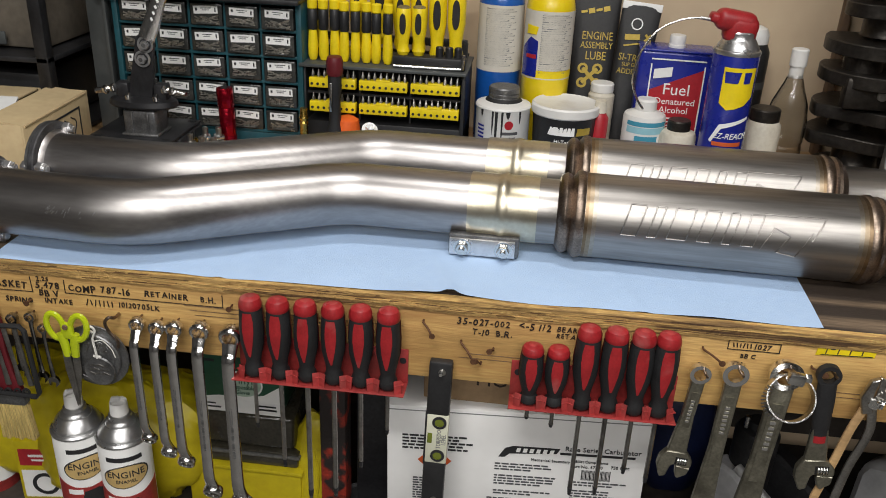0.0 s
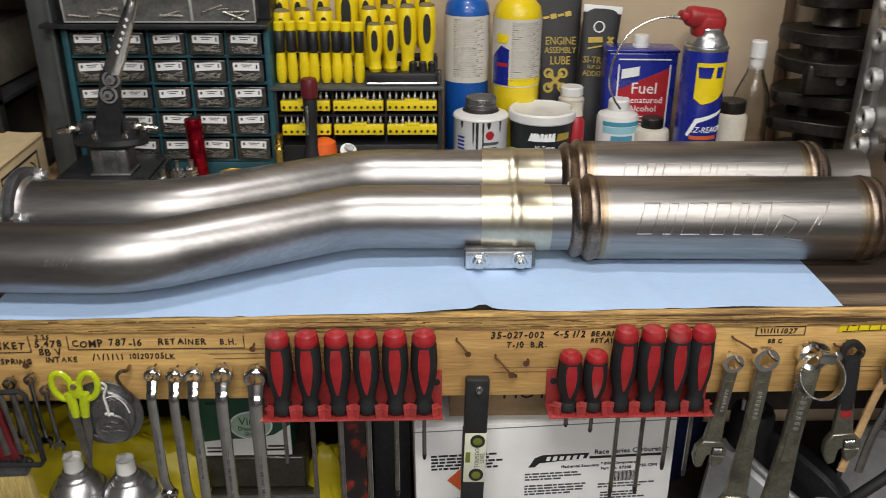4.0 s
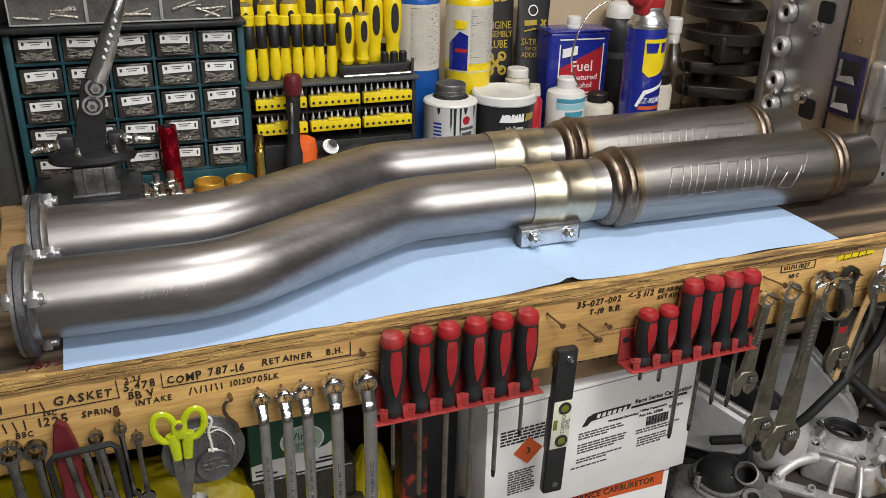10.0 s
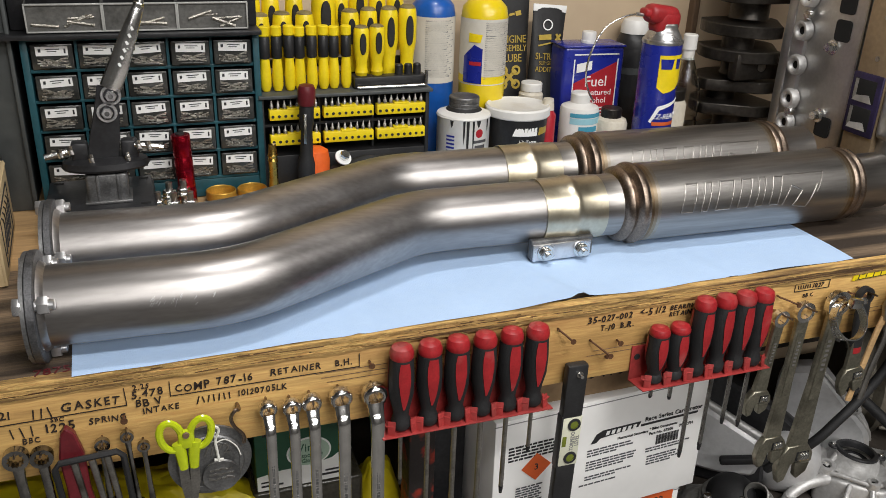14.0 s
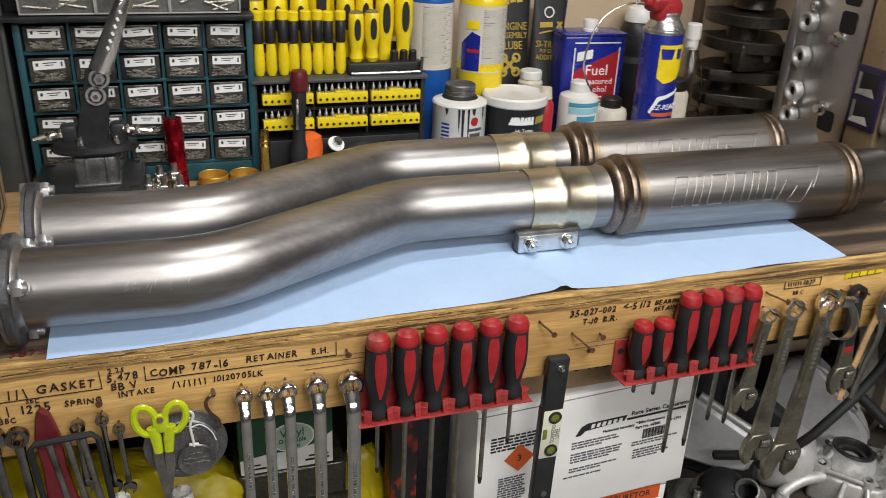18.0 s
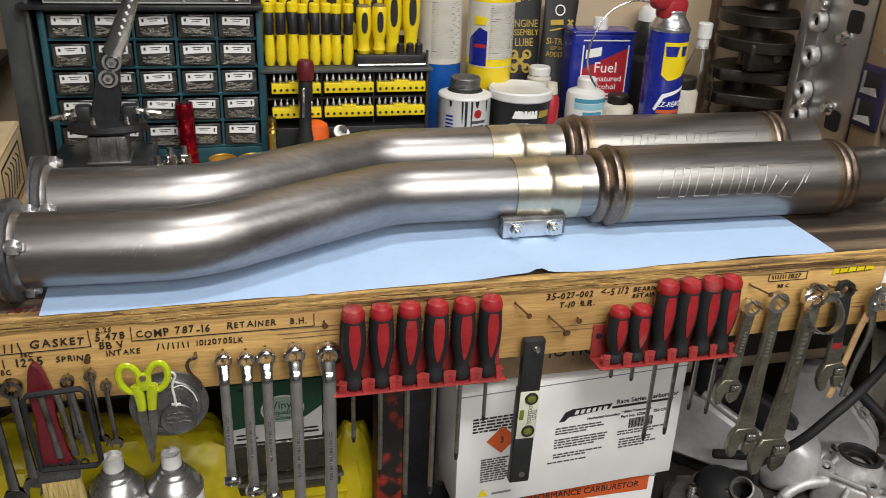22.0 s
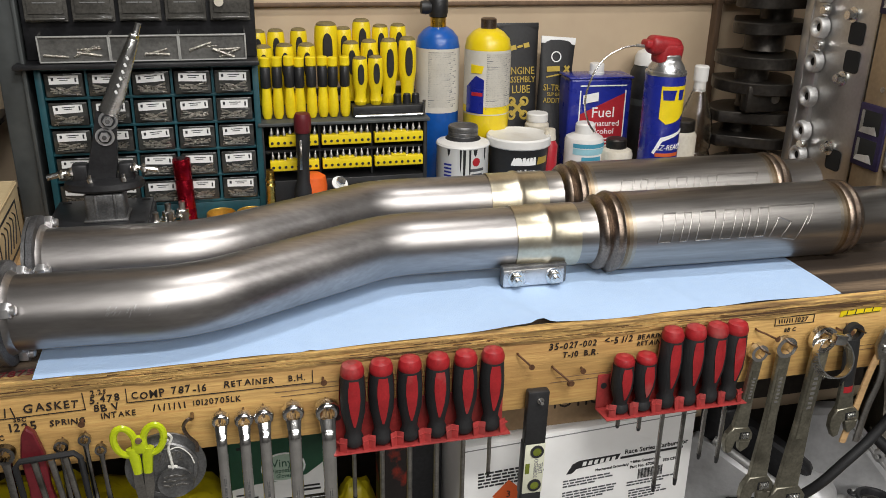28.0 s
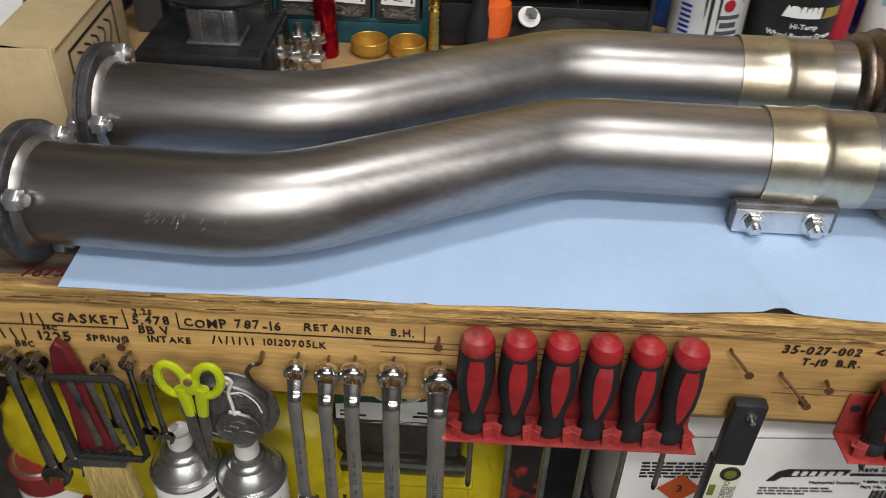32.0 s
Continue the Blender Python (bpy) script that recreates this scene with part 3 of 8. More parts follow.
        part("flange_bolt", moved(joined(moved(hexnut(0.0088, 0.0075), pose(0, 0, -0.012)), moved(lathe([(0, 0), (0.005, 0), (0.005, 0.026), (0.004, 0.027), (0, 0.027)], 14), pose(0, 0, -0.004)), moved(hexnut(0.0088, 0.009), pose(0, 0, 0.0085))), Matrix.Translation(p) @ lq @ ALONG), M["galv"], fl)
    return th


near = exhaust("brushed steel exhaust with S-bend and muffler along the bench front", (0.0445, 0.9745), (0.143, 0.9745), -0.026, -0.537, -0.013, 0.042, turn=13)
exhaust("brushed steel exhaust with S-bend and muffler behind its twin", (0.183, 0.9745), (0.290, 0.9745), -0.022, -0.530, -0.002, 0.062, 0.008, turn=-6)
# faint handling scuffs and small dents on the near pipe
rs_ = random.Random(12)
for k in range(22):
    sx, a0, da = rs_.uniform(-0.435, -0.375), rs_.uniform(6, 20), rs_.uniform(2, 9)
    c = [Vector((sx + 0.0006 * i - near.location.x, -0.03905 * math.cos(radians(a0 + da * i / 4)) - 0.045 * (sx + 0.543), 0.0545 + 0.03905 * math.sin(radians(a0 + da * i / 4)))) for i in range(5)]
    part("scuff", tube(c, rs_.uniform(0.00018, 0.00034), 5), M["galv"], near)

# ---- towel ----
tw = bmesh.new()
nx, ny = 120, 36
grid = [[None] * (ny + 1) for _ in range(nx + 1)]
for i in range(nx + 1):
    for j in range(ny + 1):
        u, v = i / nx, j / ny
        x = -0.510 + u * (0.946 + 0.016 * v) - 0.006 * v
        y = -0.004 + 0.016 * u + v * (0.425 if x > -0.283 else 0.235)
        if j == 0:
            y += 0.0035 * noise.noise(Vector((x * 11, 0, 3))) - 0.001
        fold = (x - 0.015 + 0.35 * (y - 0.05))
        z = BENCH + 0.0014 + 0.0018 * noise.noise(Vector((x * 11, y * 11, 0))) + 0.0018 * math.exp(-((x + 0.235 - 0.2 * y) / 0.006) ** 2) + 0.0016 * math.exp(-((x - 0.245 + 0.3 * y) / 0.006) ** 2) + 0.0062 * math.exp(-(fold / 0.009) ** 2) * max(0.0, 1 - y / 0.16)
        z += 0.004 * math.exp(-((x - 0.0) / 0.05) ** 2) * math.exp(-((y + 0.002) / 0.02) ** 2)
        grid[i][j] = tw.verts.new((x, y, z))
for i in range(nx):
    for j in range(ny):
        tw.faces.new((grid[i][j], grid[i + 1][j], grid[i + 1][j + 1], grid[i][j + 1]))
ob = part("shop_towel", tw, M["towel"])
tagged(ob, "pale blue paper shop towel spread under the pipes", "shop towel")

# ---- parts cabinet ----
ROWS_Z = [1.130 - 0.0403 * i for i in range(5)]
COLS_X = [-0.5215 + 0.0570 * i for i in range(5)]
CF = 0.452
rng = random.Random(4)
cab = thing("drawer_cabinet", pose(-0.41, CF, BENCH), "teal parts cabinet with labelled smoked plastic drawers", "drawer cabinet")
o = Vector((0.41, -CF, -BENCH))


def cpart(name, bm, m, parent=cab, label=""):
    return part(name, moved(bm, Matrix.Translation(o)), m, parent, label)


cpart("back", bx(0.30, 0.01, 0.235, (-0.407, CF + 0.155, 1.0375)), M["teal"])
cpart("side", bx(0.009, 0.155, 0.235, (-0.5545, CF + 0.0775, 1.0375), 0.001), M["teal"])
cpart("side", bx(0.009, 0.155, 0.235, (-0.2615, CF + 0.0775, 1.0375), 0.001), M["teal"])
for i in range(6):
    cpart("shelf", bx(0.284, 0.15, 0.0042, (-0.408, CF + 0.078, 1.1515 - 0.0403 * i), 0.0006), M["teal"])
cpart("foot", bx(0.30, 0.15, 0.026, (-0.408, CF + 0.079, 0.934), 0.001), M["teal"])
for i in range(4):
    cpart("divider", bx(0.0035, 0.15, 0.20, (COLS_X[i] + 0.0285, CF + 0.079, 1.050)), M["teal"])
src = {}
for r, z in enumerate(ROWS_Z):
    for c, x in enumerate(COLS_X):
        m = Matrix.Translation(Vector((x + rng.uniform(-0.0008, 0.0008), CF + 0.003 - rng.uniform(0, 0.004), z)) + o)
        if not src:
            src["d"] = part("drawer", joined(bx(0.0505, 0.0025, 0.033, (0, 0, 0), 0.0018), bx(0.049, 0.10, 0.002, (0, 0.05, -0.0145)), bx(0.0015, 0.10, 0.026, (-0.0245, 0.05, -0.003)), bx(0.0015, 0.10, 0.026, (0.0245, 0.05, -0.003)), bx(0.030, 0.006, 0.0022, (0, -0.004, -0.0125), 0.0008), bx(0.046, 0.002, 0.0018, (0, -0.0018, 0.0145), 0.0006)), M["smoke"], cab, m=m)
            d = src["d"]
            src["l"] = part("label", bx(0.0385, 0.0006, 0.0118, (0, -0.0019, 0.0075)), M["label"], d)
            src["t"] = part("print", joined(bx(0.017, 0.0003, 0.0011, (0.001, -0.0024, 0.0100)), bx(0.011, 0.0003, 0.0010, (0.0, -0.0024, 0.0072)), bx(0.0032, 0.0003, 0.0042, (-0.0145, -0.0024, 0.0085), 0.0001), bx(0.0022, 0.0003, 0.006, (0.0155, -0.0024, 0.0075), 0.0001)), M["ink"], d)
            scraps = []
            for k in range(16):
                a = rng.uniform(-0.6, 0.6)
                scraps.append(moved(bx(rng.uniform(0.008, 0.02), 0.0014, 0.0018), Matrix.Translation((rng.uniform(-0.016, 0.016), -0.0017, rng.uniform(-0.012, -0.001))) @ Matrix.Rotation(a, 4, "Y")))
            src["h"] = part("screws", joined(*scraps), M["bits"], d, "loose screws seen through the front")
        else:
            d = again("drawer", src["d"], cab, m)
            tilt = Matrix.Rotation(radians(rng.uniform(-3.5, 3.5)), 4, "Y")
            again("label", src["l"], d, tilt)
            again("print", src["t"], d, tilt)
            again("screws", src["h"], d, Matrix.Diagonal((rng.choice((-1, 1)), 1, rng.uniform(0.8, 1.1), 1)))

# ---- upper bin cabinet ----
up = thing("bin_cabinet", pose(-0.41, CF, 1.155), "black cabinet with clear bins standing on the drawer cabinet", "bin cabinet")
o2 = Vector((0.41, -CF, -1.155))


def upart(name, bm, m, parent=up, label=""):
    return part(name, moved(bm, Matrix.Translation(o2)), m, parent, label)


upart("base_board", bx(0.325, 0.185, 0.006, (-0.418, CF + 0.072, 1.158), 0.001), M["blackmetal"])
upart("body", bx(0.312, 0.15, 0.255, (-0.412, CF + 0.095, 1.289), 0.002), M["blackmetal"])
for k in range(3):
    x = -0.5005 + 0.0915 * k
    b = upart("bin", moved(joined(plate([(-0.045, 0.0), (0.045, 0.0), (0.0455, 0.036), (-0.0455, 0.036)], 0.0015), moved(bx(0.09, 0.06, 0.0015), pose(0, 0.03, 0.001)), moved(bx(0.0015, 0.06, 0.035), pose(-0.0447, 0.03, 0.018)), moved(bx(0.0015, 0.06, 0.035), pose(0.0447, 0.03, 0.018)), moved(bx(0.088, 0.003, 0.002), pose(0, -0.0012, 0.035))), pose(x, CF - 0.008, 1.1625, 6, 0, 0)), M["binclear"], up, "cloudy clear plastic bin")
    upart("bin_rim", moved(joined(bx(0.0915, 0.003, 0.0022, (0, -0.0022, 0.0358), 0.0006), bx(0.0022, 0.003, 0.035, (-0.0448, -0.0022, 0.018), 0.0006), bx(0.0022, 0.003, 0.035, (0.0448, -0.0022, 0.018), 0.0006), bx(0.09, 0.003, 0.0016, (0, -0.0022, 0.0012), 0.0004)), pose(x, CF - 0.008, 1.1625, 6, 0, 0)), M["clearrim"], b)
    bits = [moved(tube([(-0.016, 0, 0), (0.016, 0, 0)], rng.uniform(0.0015, 0.003), 8), Matrix.Translation((x + rng.uniform(-0.025, 0.025), CF - 0.0095, 1.171 + 0.012 * rng.random())) @ Matrix.Rotation(rng.uniform(-0.5, 0.5), 4, "Y")) for _ in range(5 if k != 1 else 2)]
    for q in bits:
        upart("fitting", q, M["bits"], b)
for row in range(4):
    for k in range(5):
        x, z = -0.534 + 0.0610 * k, 1.234 + 0.0475 * row
        d = upart("dark_drawer", joined(bx(0.056, 0.003, 0.041, (x, CF + 0.016, z), 0.002), bx(0.05, 0.012, 0.003, (x, CF + 0.010, z - 0.015), 0.001), bx(0.046, 0.003, 0.024, (x, CF + 0.0135, z + 0.003), 0.001)), M["smokelight"])
        upart("lip", bx(0.056, 0.003, 0.0022, (x, CF + 0.0135, z + 0.0195), 0.0006), M["clear"], d)
        if row == 0 and k < 4:
            upart("scrawl", joined(*[bx(0.006 + 0.002 * ((j * 7 + k) % 3), 0.0004, 0.0016, (x - 0.012 + 0.008 * j, CF + 0.0115, z + 0.006)) for j in range(4)]), M["greyink"], d)
        if row == 0 and k == 4:
            upart("disc", moved(lathe([(0, 0), (0.0065, 0), (0.0065, 0.001), (0, 0.001)], 20), Matrix.Translation((x - 0.015, CF + 0.0105, z + 0.006)) @ pose(0, 0, 0, 90, 0, 0)), M["bone"], d)
# grey steel upright beside it and the dark shelf beyond
su = thing("steel_upright", pose(-0.588, 0.545, BENCH), "grey sheet steel upright beside the cabinets", "upright")
part("side_sheet", bx(0.034, 0.17, 0.52, (0, 0, 0.26), 0.002), M["grey"], su)
part("front_lip", bx(0.005, 0.012, 0.52, (0.018, -0.090, 0.26), 0.001), M["grey"], su)
sh = thing("storage_rack", pose(-0.95, 0.5, BENCH), "dark metal rack full of black cases on the bench", "rack")
for zz in (0.0, 0.13, 0.27, 0.42):
    part("shelf", bx(0.62, 0.26, 0.008, (0, 0.02, zz + 0.006), 0.001), M["blackmetal"], sh)
for xx in (-0.3, 0.3):
    part("post", bx(0.02, 0.02, 0.6, (xx, -0.10, 0.3), 0.002), M["blackmetal"], sh)
for zz, xx, ww in ((0.012, 0.12, 0.28), (0.142, 0.18, 0.2), (0.282, 0.16, 0.24), (0.142, -0.1, 0.2)):
    part("case", bx(ww, 0.2, 0.09, (xx, 0.04, zz + 0.045), 0.006), M["dullcase"] if xx > 0.15 else M["black"], sh)
part("strap", bx(0.05, 0.004, 0.02, (0.20, -0.075, 0.16), 0.001), M["grey"], sh)

# ---- driver and bit set ----
st = thing("driver_bit_set", pose(-0.131, 0.452, BENCH), "black stand holding yellow-handled precision screwdrivers and bits", "screwdriver set")
o3 = Vector((0.131, -0.452, -BENCH))


def spart(name, bm, m, parent=st, label=""):
    return part(name, moved(bm, Matrix.Translation(o3)), m, parent, label)


for nm, q in (("base_block", bx(0.258, 0.12, 0.052, (-0.131, 0.52, 0.947), 0.002)), ("back_plate", bx(0.246, 0.006, 0.15, (-0.131, 0.577, 0.995))), ("side_plate", bx(0.006, 0.12, 0.14, (-0.257, 0.518, 0.99), 0.001)), ("side_plate", bx(0.006, 0.12, 0.14, (-0.005, 0.518, 0.99), 0.001)), ("bit_shelf", bx(0.245, 0.05, 0.004, (-0.131, 0.49, 1.018))), ("divider", bx(0.003, 0.03, 0.085, (-0.1705, 0.485, 1.018))), ("divider", bx(0.003, 0.03, 0.085, (-0.089, 0.485, 1.018)))):
    spart(nm, q, M["black"])
spart("top_shelf", bx(0.262, 0.13, 0.005, (-0.131, 0.512, 1.0635), 0.001), M["grey"])
tip = None
for row, zz in enumerate((1.0285, 0.9905)):
    for x0, x1 in ((-0.2475, -0.1735), (-0.168, -0.092), (-0.0865, -0.010)):
        n = 8
        spart("bit_holder", joined(bx(x1 - x0, 0.014, 0.0155, ((x0 + x1) / 2, 0.459, zz + 0.0078), 0.0008), bx((x1 - x0) * 0.3, 0.0145, 0.003, ((x0 + x1) / 2, 0.459, zz + 0.0165), 0.0005)), M["yellow"])
        for k in range(n):
            x = x0 + (x1 - x0) * (k + 0.5) / n
            if tip is None:
                tip = part("bit", joined(lathe([(0, 0), (0.0030, 0), (0.0030, 0.006), (0.0018, 0.008), (0.0016, 0.0105), (0.0006, 0.013), (0, 0.013)], 6)), M["satin"], st)
                spot = part("socket_mark", moved(lathe([(0, 0), (0.0022, 0), (0.0022, 0.0005), (0, 0.0005)], 10), pose(0, 0, 0, 90, 0, 0)), M["ink"], st)
                tip.matrix_local, spot.matrix_local = Matrix.Translation(Vector((x, 0.461, zz + 0.0148)) + o3), Matrix.Translation(Vector((x, 0.4518, zz + 0.006)) + o3)
            else:
                again("bit", tip, st, Matrix.Translation(Vector((x, 0.461, zz + 0.0148)) + o3))
                again("socket_mark", spot, st, Matrix.Translation(Vector((x, 0.4518, zz + 0.006)) + o3))


def handle(x, y, z0, h, r, label=""):
    """One yellow precision driver with a black grip, standing tip down in the rack."""
    d = spart("driver", moved(lathe([(0, h), (r * 0.80, h), (r, h * 0.985), (r, h * 0.86), (r * 0.78, h * 0.84), (r * 0.78, h * 0.50), (r * 0.82, h * 0.48), (r * 1.02, h * 0.24), (r * 1.0, h * 0.08), (r * 0.7, 0), (0, 0)], 16), Matrix.Translation((x, y, z0))), M["yellow"], st, label)
    spart("grip", moved(lathe([(r * 0.82, h * 0.845), (r * 0.97, h * 0.825), (r * 0.97, h * 0.53), (r * 0.84, h * 0.505)], 16, False), Matrix.Translation((x, y, z0))), M["black"], d)


for k in range(8):
    handle(-0.2455 + 0.01675 * k + rng.uniform(-0.001, 0.001), 0.478, 1.067, 0.092 + rng.uniform(-0.003, 0.003), 0.0079)


def grip_handle(x, y, z0, h, r):
    """A fat yellow driver handle with a dusty top and a black inset facing the room."""
    d = spart("driver", moved(lathe([(0, h * 0.965), (r * 0.80, h * 0.965), (r * 0.93, h * 0.93), (r, h * 0.80), (r, h * 0.52), (r * 0.74, h * 0.30), (r * 0.70, h * 0.20), (r * 0.86, h * 0.10), (r * 0.6, 0), (0, 0)], 18), Matrix.Translation((x, y, z0))), M["yellow"])
    spart("top_cap", moved(lathe([(r * 0.86, h * 0.958), (r * 0.80, h * 0.978), (r * 0.55, h), (0, h * 1.004)], 18, False), Matrix.Translation((x, y, z0))), M["dusty"], d, "dusty worn top")
    spart("grip", moved(plate([(r * 0.42 * math.cos(a), h * 0.66 + h * 0.21 * math.copysign(abs(math.sin(a)) ** 0.7, math.sin(a))) for a in [2 * math.pi * k / 18 for k in range(18)]], r * 0.5, r * 0.08), Matrix.Translation((x, y - r * 0.80, z0))), M["black"], d)


for x, y, zt, hh, r in ((-0.1035, 0.480, 1.157, 0.076, 0.0118), (-0.0795, 0.480, 1.158, 0.076, 0.0118), (-0.246, 0.512, 1.172, 0.092, 0.0140), (-0.214, 0.512, 1.174, 0.092, 0.0140), (-0.181, 0.512, 1.174, 0.092, 0.0140), (-0.1125, 0.512, 1.176, 0.092, 0.0138), (-0.084, 0.512, 1.178, 0.10, 0.0135), (-0.054, 0.505, 1.180, 0.108, 0.0140), (-0.0245, 0.505, 1.182, 0.108, 0.0142), (-0.148, 0.532, 1.203, 0.115, 0.0185), (-0.252, 0.550, 1.190, 0.09, 0.0135), (-0.224, 0.550, 1.191, 0.09, 0.0135), (-0.189, 0.550, 1.192, 0.09, 0.0135), (-0.119, 0.550, 1.193, 0.09, 0.0135), (-0.090, 0.550, 1.205, 0.10, 0.0150), (-0.060, 0.550, 1.196, 0.09, 0.0135), (-0.031, 0.550, 1.197, 0.09, 0.0135)):
    grip_handle(x, y, zt - hh, hh, r)
spart("handle_rail", bx(0.25, 0.008, 0.012, (-0.133, 0.53, 1.095), 0.001), M["black"])
spart("rail_leg", bx(0.01, 0.01, 0.032, (-0.252, 0.53, 1.080)), M["black"])
spart("rail_leg", bx(0.01, 0.01, 0.032, (-0.012, 0.53, 1.080)), M["black"])
tray = spart("socket_tray", bx(0.114, 0.022, 0.017, (-0.061, 0.475, 1.0750), 0.002), M["black"])
for x in (-0.046, -0.031, -0.017):
    spart("socket", moved(lathe([(0, 0), (0.0062, 0), (0.0062, 0.014), (0.0045, 0.016), (0, 0.016)], 14), pose(x, 0.477, 1.0832)), M["blackmetal"], tray)
spart("ratchet_bar", moved(tube([(-0.115, 0.459, 1.0695), (-0.03, 0.459, 1.0695), (-0.010, 0.459, 1.070)], 0.0022, 8), Matrix()), M["zinc"], tray)
spart("ratchet_head", moved(tube([(-0.008, 0.459, 1.069), (-0.007, 0.459, 1.092)], 0.0026, 8), Matrix()), M["zinc"], tray)

# ---- gas cylinders ----


def cylinder(name, x, y, r, paint, label, torch):
    t = thing(name, pose(x, y, BENCH), label, "gas cylinder", "gas cylinders")
    part("tank", lathe([(0, 0.002), (r * 0.8, 0), (r, 0.012), (r, 0.236), (r * 0.93, 0.252), (r * 0.66, 0.263), (r * 0.42, 0.268), (0, 0.268)], 40), paint, t)
    lab = part("label", moved(lathe([(r + 0.0004, 0.131), (r + 0.0004, 0.236)], 40, False), Matrix()), M["creamlabel"], t, "white printed warning label")
    lines = []
    for k in range(27):
        w = 0.052 * (0.86 + 0.14 * math.sin(k * 2.3))
        lines.append(bx(w, 0.0003, 0.0013 if k % 7 else 0.0022, ((0.002 if torch else 0.014) - (0.052 - w) / 2, 0, 0.142 + 0.0034 * k)))
    pr = part("print", joined(*lines), M["greyink"], lab)
    bmx = bmesh.new()
    bmx.from_mesh(pr.data)
    bmesh.ops.subdivide_edges(bmx, edges=bmx.edges[:], cuts=7)
    bmx.to_mesh(pr.data)
    bmx.free()
    wrapped(pr, r + 0.0006)
    part("collar", lathe([(0, 0.266), (0.013, 0.266), (0.013, 0.283), (0.010, 0.285), (0, 0.285)], 18), M["weld"] if not torch else M["brass"], t)
    if torch:
        part("valve", joined(lathe([(0, 0.284), (0.0145, 0.284), (0.016, 0.292), (0.016, 0.312), (0.011, 0.320), (0.008, 0.335), (0, 0.336)], 16), moved(lathe([(0, 0), (0.010, 0.001), (0.0115, 0.009), (0.010, 0.017), (0, 0.018)], 12), pose(-0.012, 0, 0.299, 0, -90, 0))), M["black"], t, "black torch valve and knob")
        part("nozzle", tube(smooth_path([(0, 0, 0.33), (0.002, 0, 0.352), (0.010, 0, 0.372), (0.016, 0, 0.385)]), [0.0042] * 17 + [0.0042 + 0.0025 * i / 8 for i in range(8)], 12), M["zinc"], t, "steel torch nozzle")
    return t


cylinder("gas_cylinder", 0.0415, 0.575, 0.0362, M["bluepaint"], "blue gas cylinder with a black torch valve on top", True)
cy2 = cylinder("gas_cylinder", 0.1195, 0.545, 0.0382, M["yellowpaint"], "yellow gas cylinder with a brown screw cap", False)
part("warning_band", moved(lathe([(0.0388, 0.133), (0.0388, 0.145)], 40, False), Matrix()), M["yellow"], cy2)

# ---- squeeze tubes against the wall ----


def squeeze_tube(x0, w, h, lean, tw_, label, crimp):
    t = thing("squeeze_tube", Matrix.Translation((x0, 0.596 if lean == 0 else 0.580, BENCH)) @ pose(0, 0, 0, -6, lean, 0), label, "squeeze tube", "squeeze tubes")
    bm = bmesh.new()
    rings = []
    for k in range(11):
        f = k / 10
        hw, hd = w / 2 * (0.84 + 0.16 * f), 0.020 * (1 - f) + 0.0015
        rings.append([bm.verts.new((hw * math.copysign(abs(math.cos(a)) ** 0.6, math.cos(a)), hd * math.sin(a), 0.016 + (h - 0.016) * f)) for a in [2 * math.pi * i / 20 for i in range(20)]])
    for a, b in zip(rings, rings[1:]):
        for i in range(20):
            bm.faces.new((a[i], a[(i + 1) % 20], b[(i + 1) % 20], b[i]))
    bm.faces.new(rings[0])
    bm.faces.new(rings[-1])
    bmesh.ops.recalc_face_normals(bm, faces=bm.faces)
    part("body", bm, M["black"], t)
    part("cap", lathe([(0, 0), (0.014, 0), (0.015, 0.004), (0.013, 0.018), (0, 0.018)], 20), M["black"], t)
    part("crimp", bx(w, 0.0035, 0.012, (0, 0, h - 0.004), 0.0008), crimp, t)
    return t


def onto(z, y0=-0.0215, k=0.0185 / 0.235):
    return y0 + k * max(0, z - 0.016)


t1 = squeeze_tube(0.193, 0.084, 0.266, 0, 0, "black tube of assembly lube with gold lettering", M["black"])
t2 = squeeze_tube(0.2480, 0.064, 0.244, 4.5, 0, "black tube of gear additive with a pale crimp", M["label"])
for txt, s, z in (("ENGINE", 0.0185, 0.186), ("ASSEMBLY", 0.0150, 0.171), ("LUBE", 0.0195, 0.154)):
    writing("lettering", txt, s, M["gold"], t1, pose(0.007, onto(z) - 0.0008, z, -4.5, 0, 0), align="CENTER", squeeze=0.78)
part("emblem", joined(*[moved(ring_plate(0.0085, 0.0045, 0.0006, 16), pose(sx * 0.012, onto(0.12) - 0.0016, 0.122 + sz * 0.012, -4.5, 0, 0)) for sx in (-1, 1) for sz in (-1, 1)], moved(bx(0.034, 0.0006, 0.006), pose(0, onto(0.12) - 0.0012, 0.122, -4.5, 45, 0)), moved(bx(0.034, 0.0006, 0.006), pose(0, onto(0.12) - 0.0008, 0.122, -4.5, -45, 0))), M["gold"], t1)
part("script_mark", joined(*[moved(bx(0.010, 0.0005, 0.004 + 0.004 * (k % 2)), pose(-0.018 + 0.012 * k, onto(0.22) - 0.001, 0.224 + 0.002 * k, -4.5, -12, 0)) for k in range(4)]), M["gold"], t1)
for txt, s, z in (("SI-TRAC", 0.0160, 0.158), ("SLIP GEAR", 0.0088, 0.147), ("ADDITIVE", 0.0125, 0.136)):
    writing("lettering", txt, s, M["gold"], t2, pose(0, onto(z) - 0.0008, z, -4.5, 0, 0), align="CENTER", squeeze=0.85)
part("emblem", moved(ring_plate(0.0095, 0.0075, 0.0006, 20), pose(-0.004, onto(0.212) - 0.0008, 0.212, -4.5, 0, 0)), M["label"], t2)
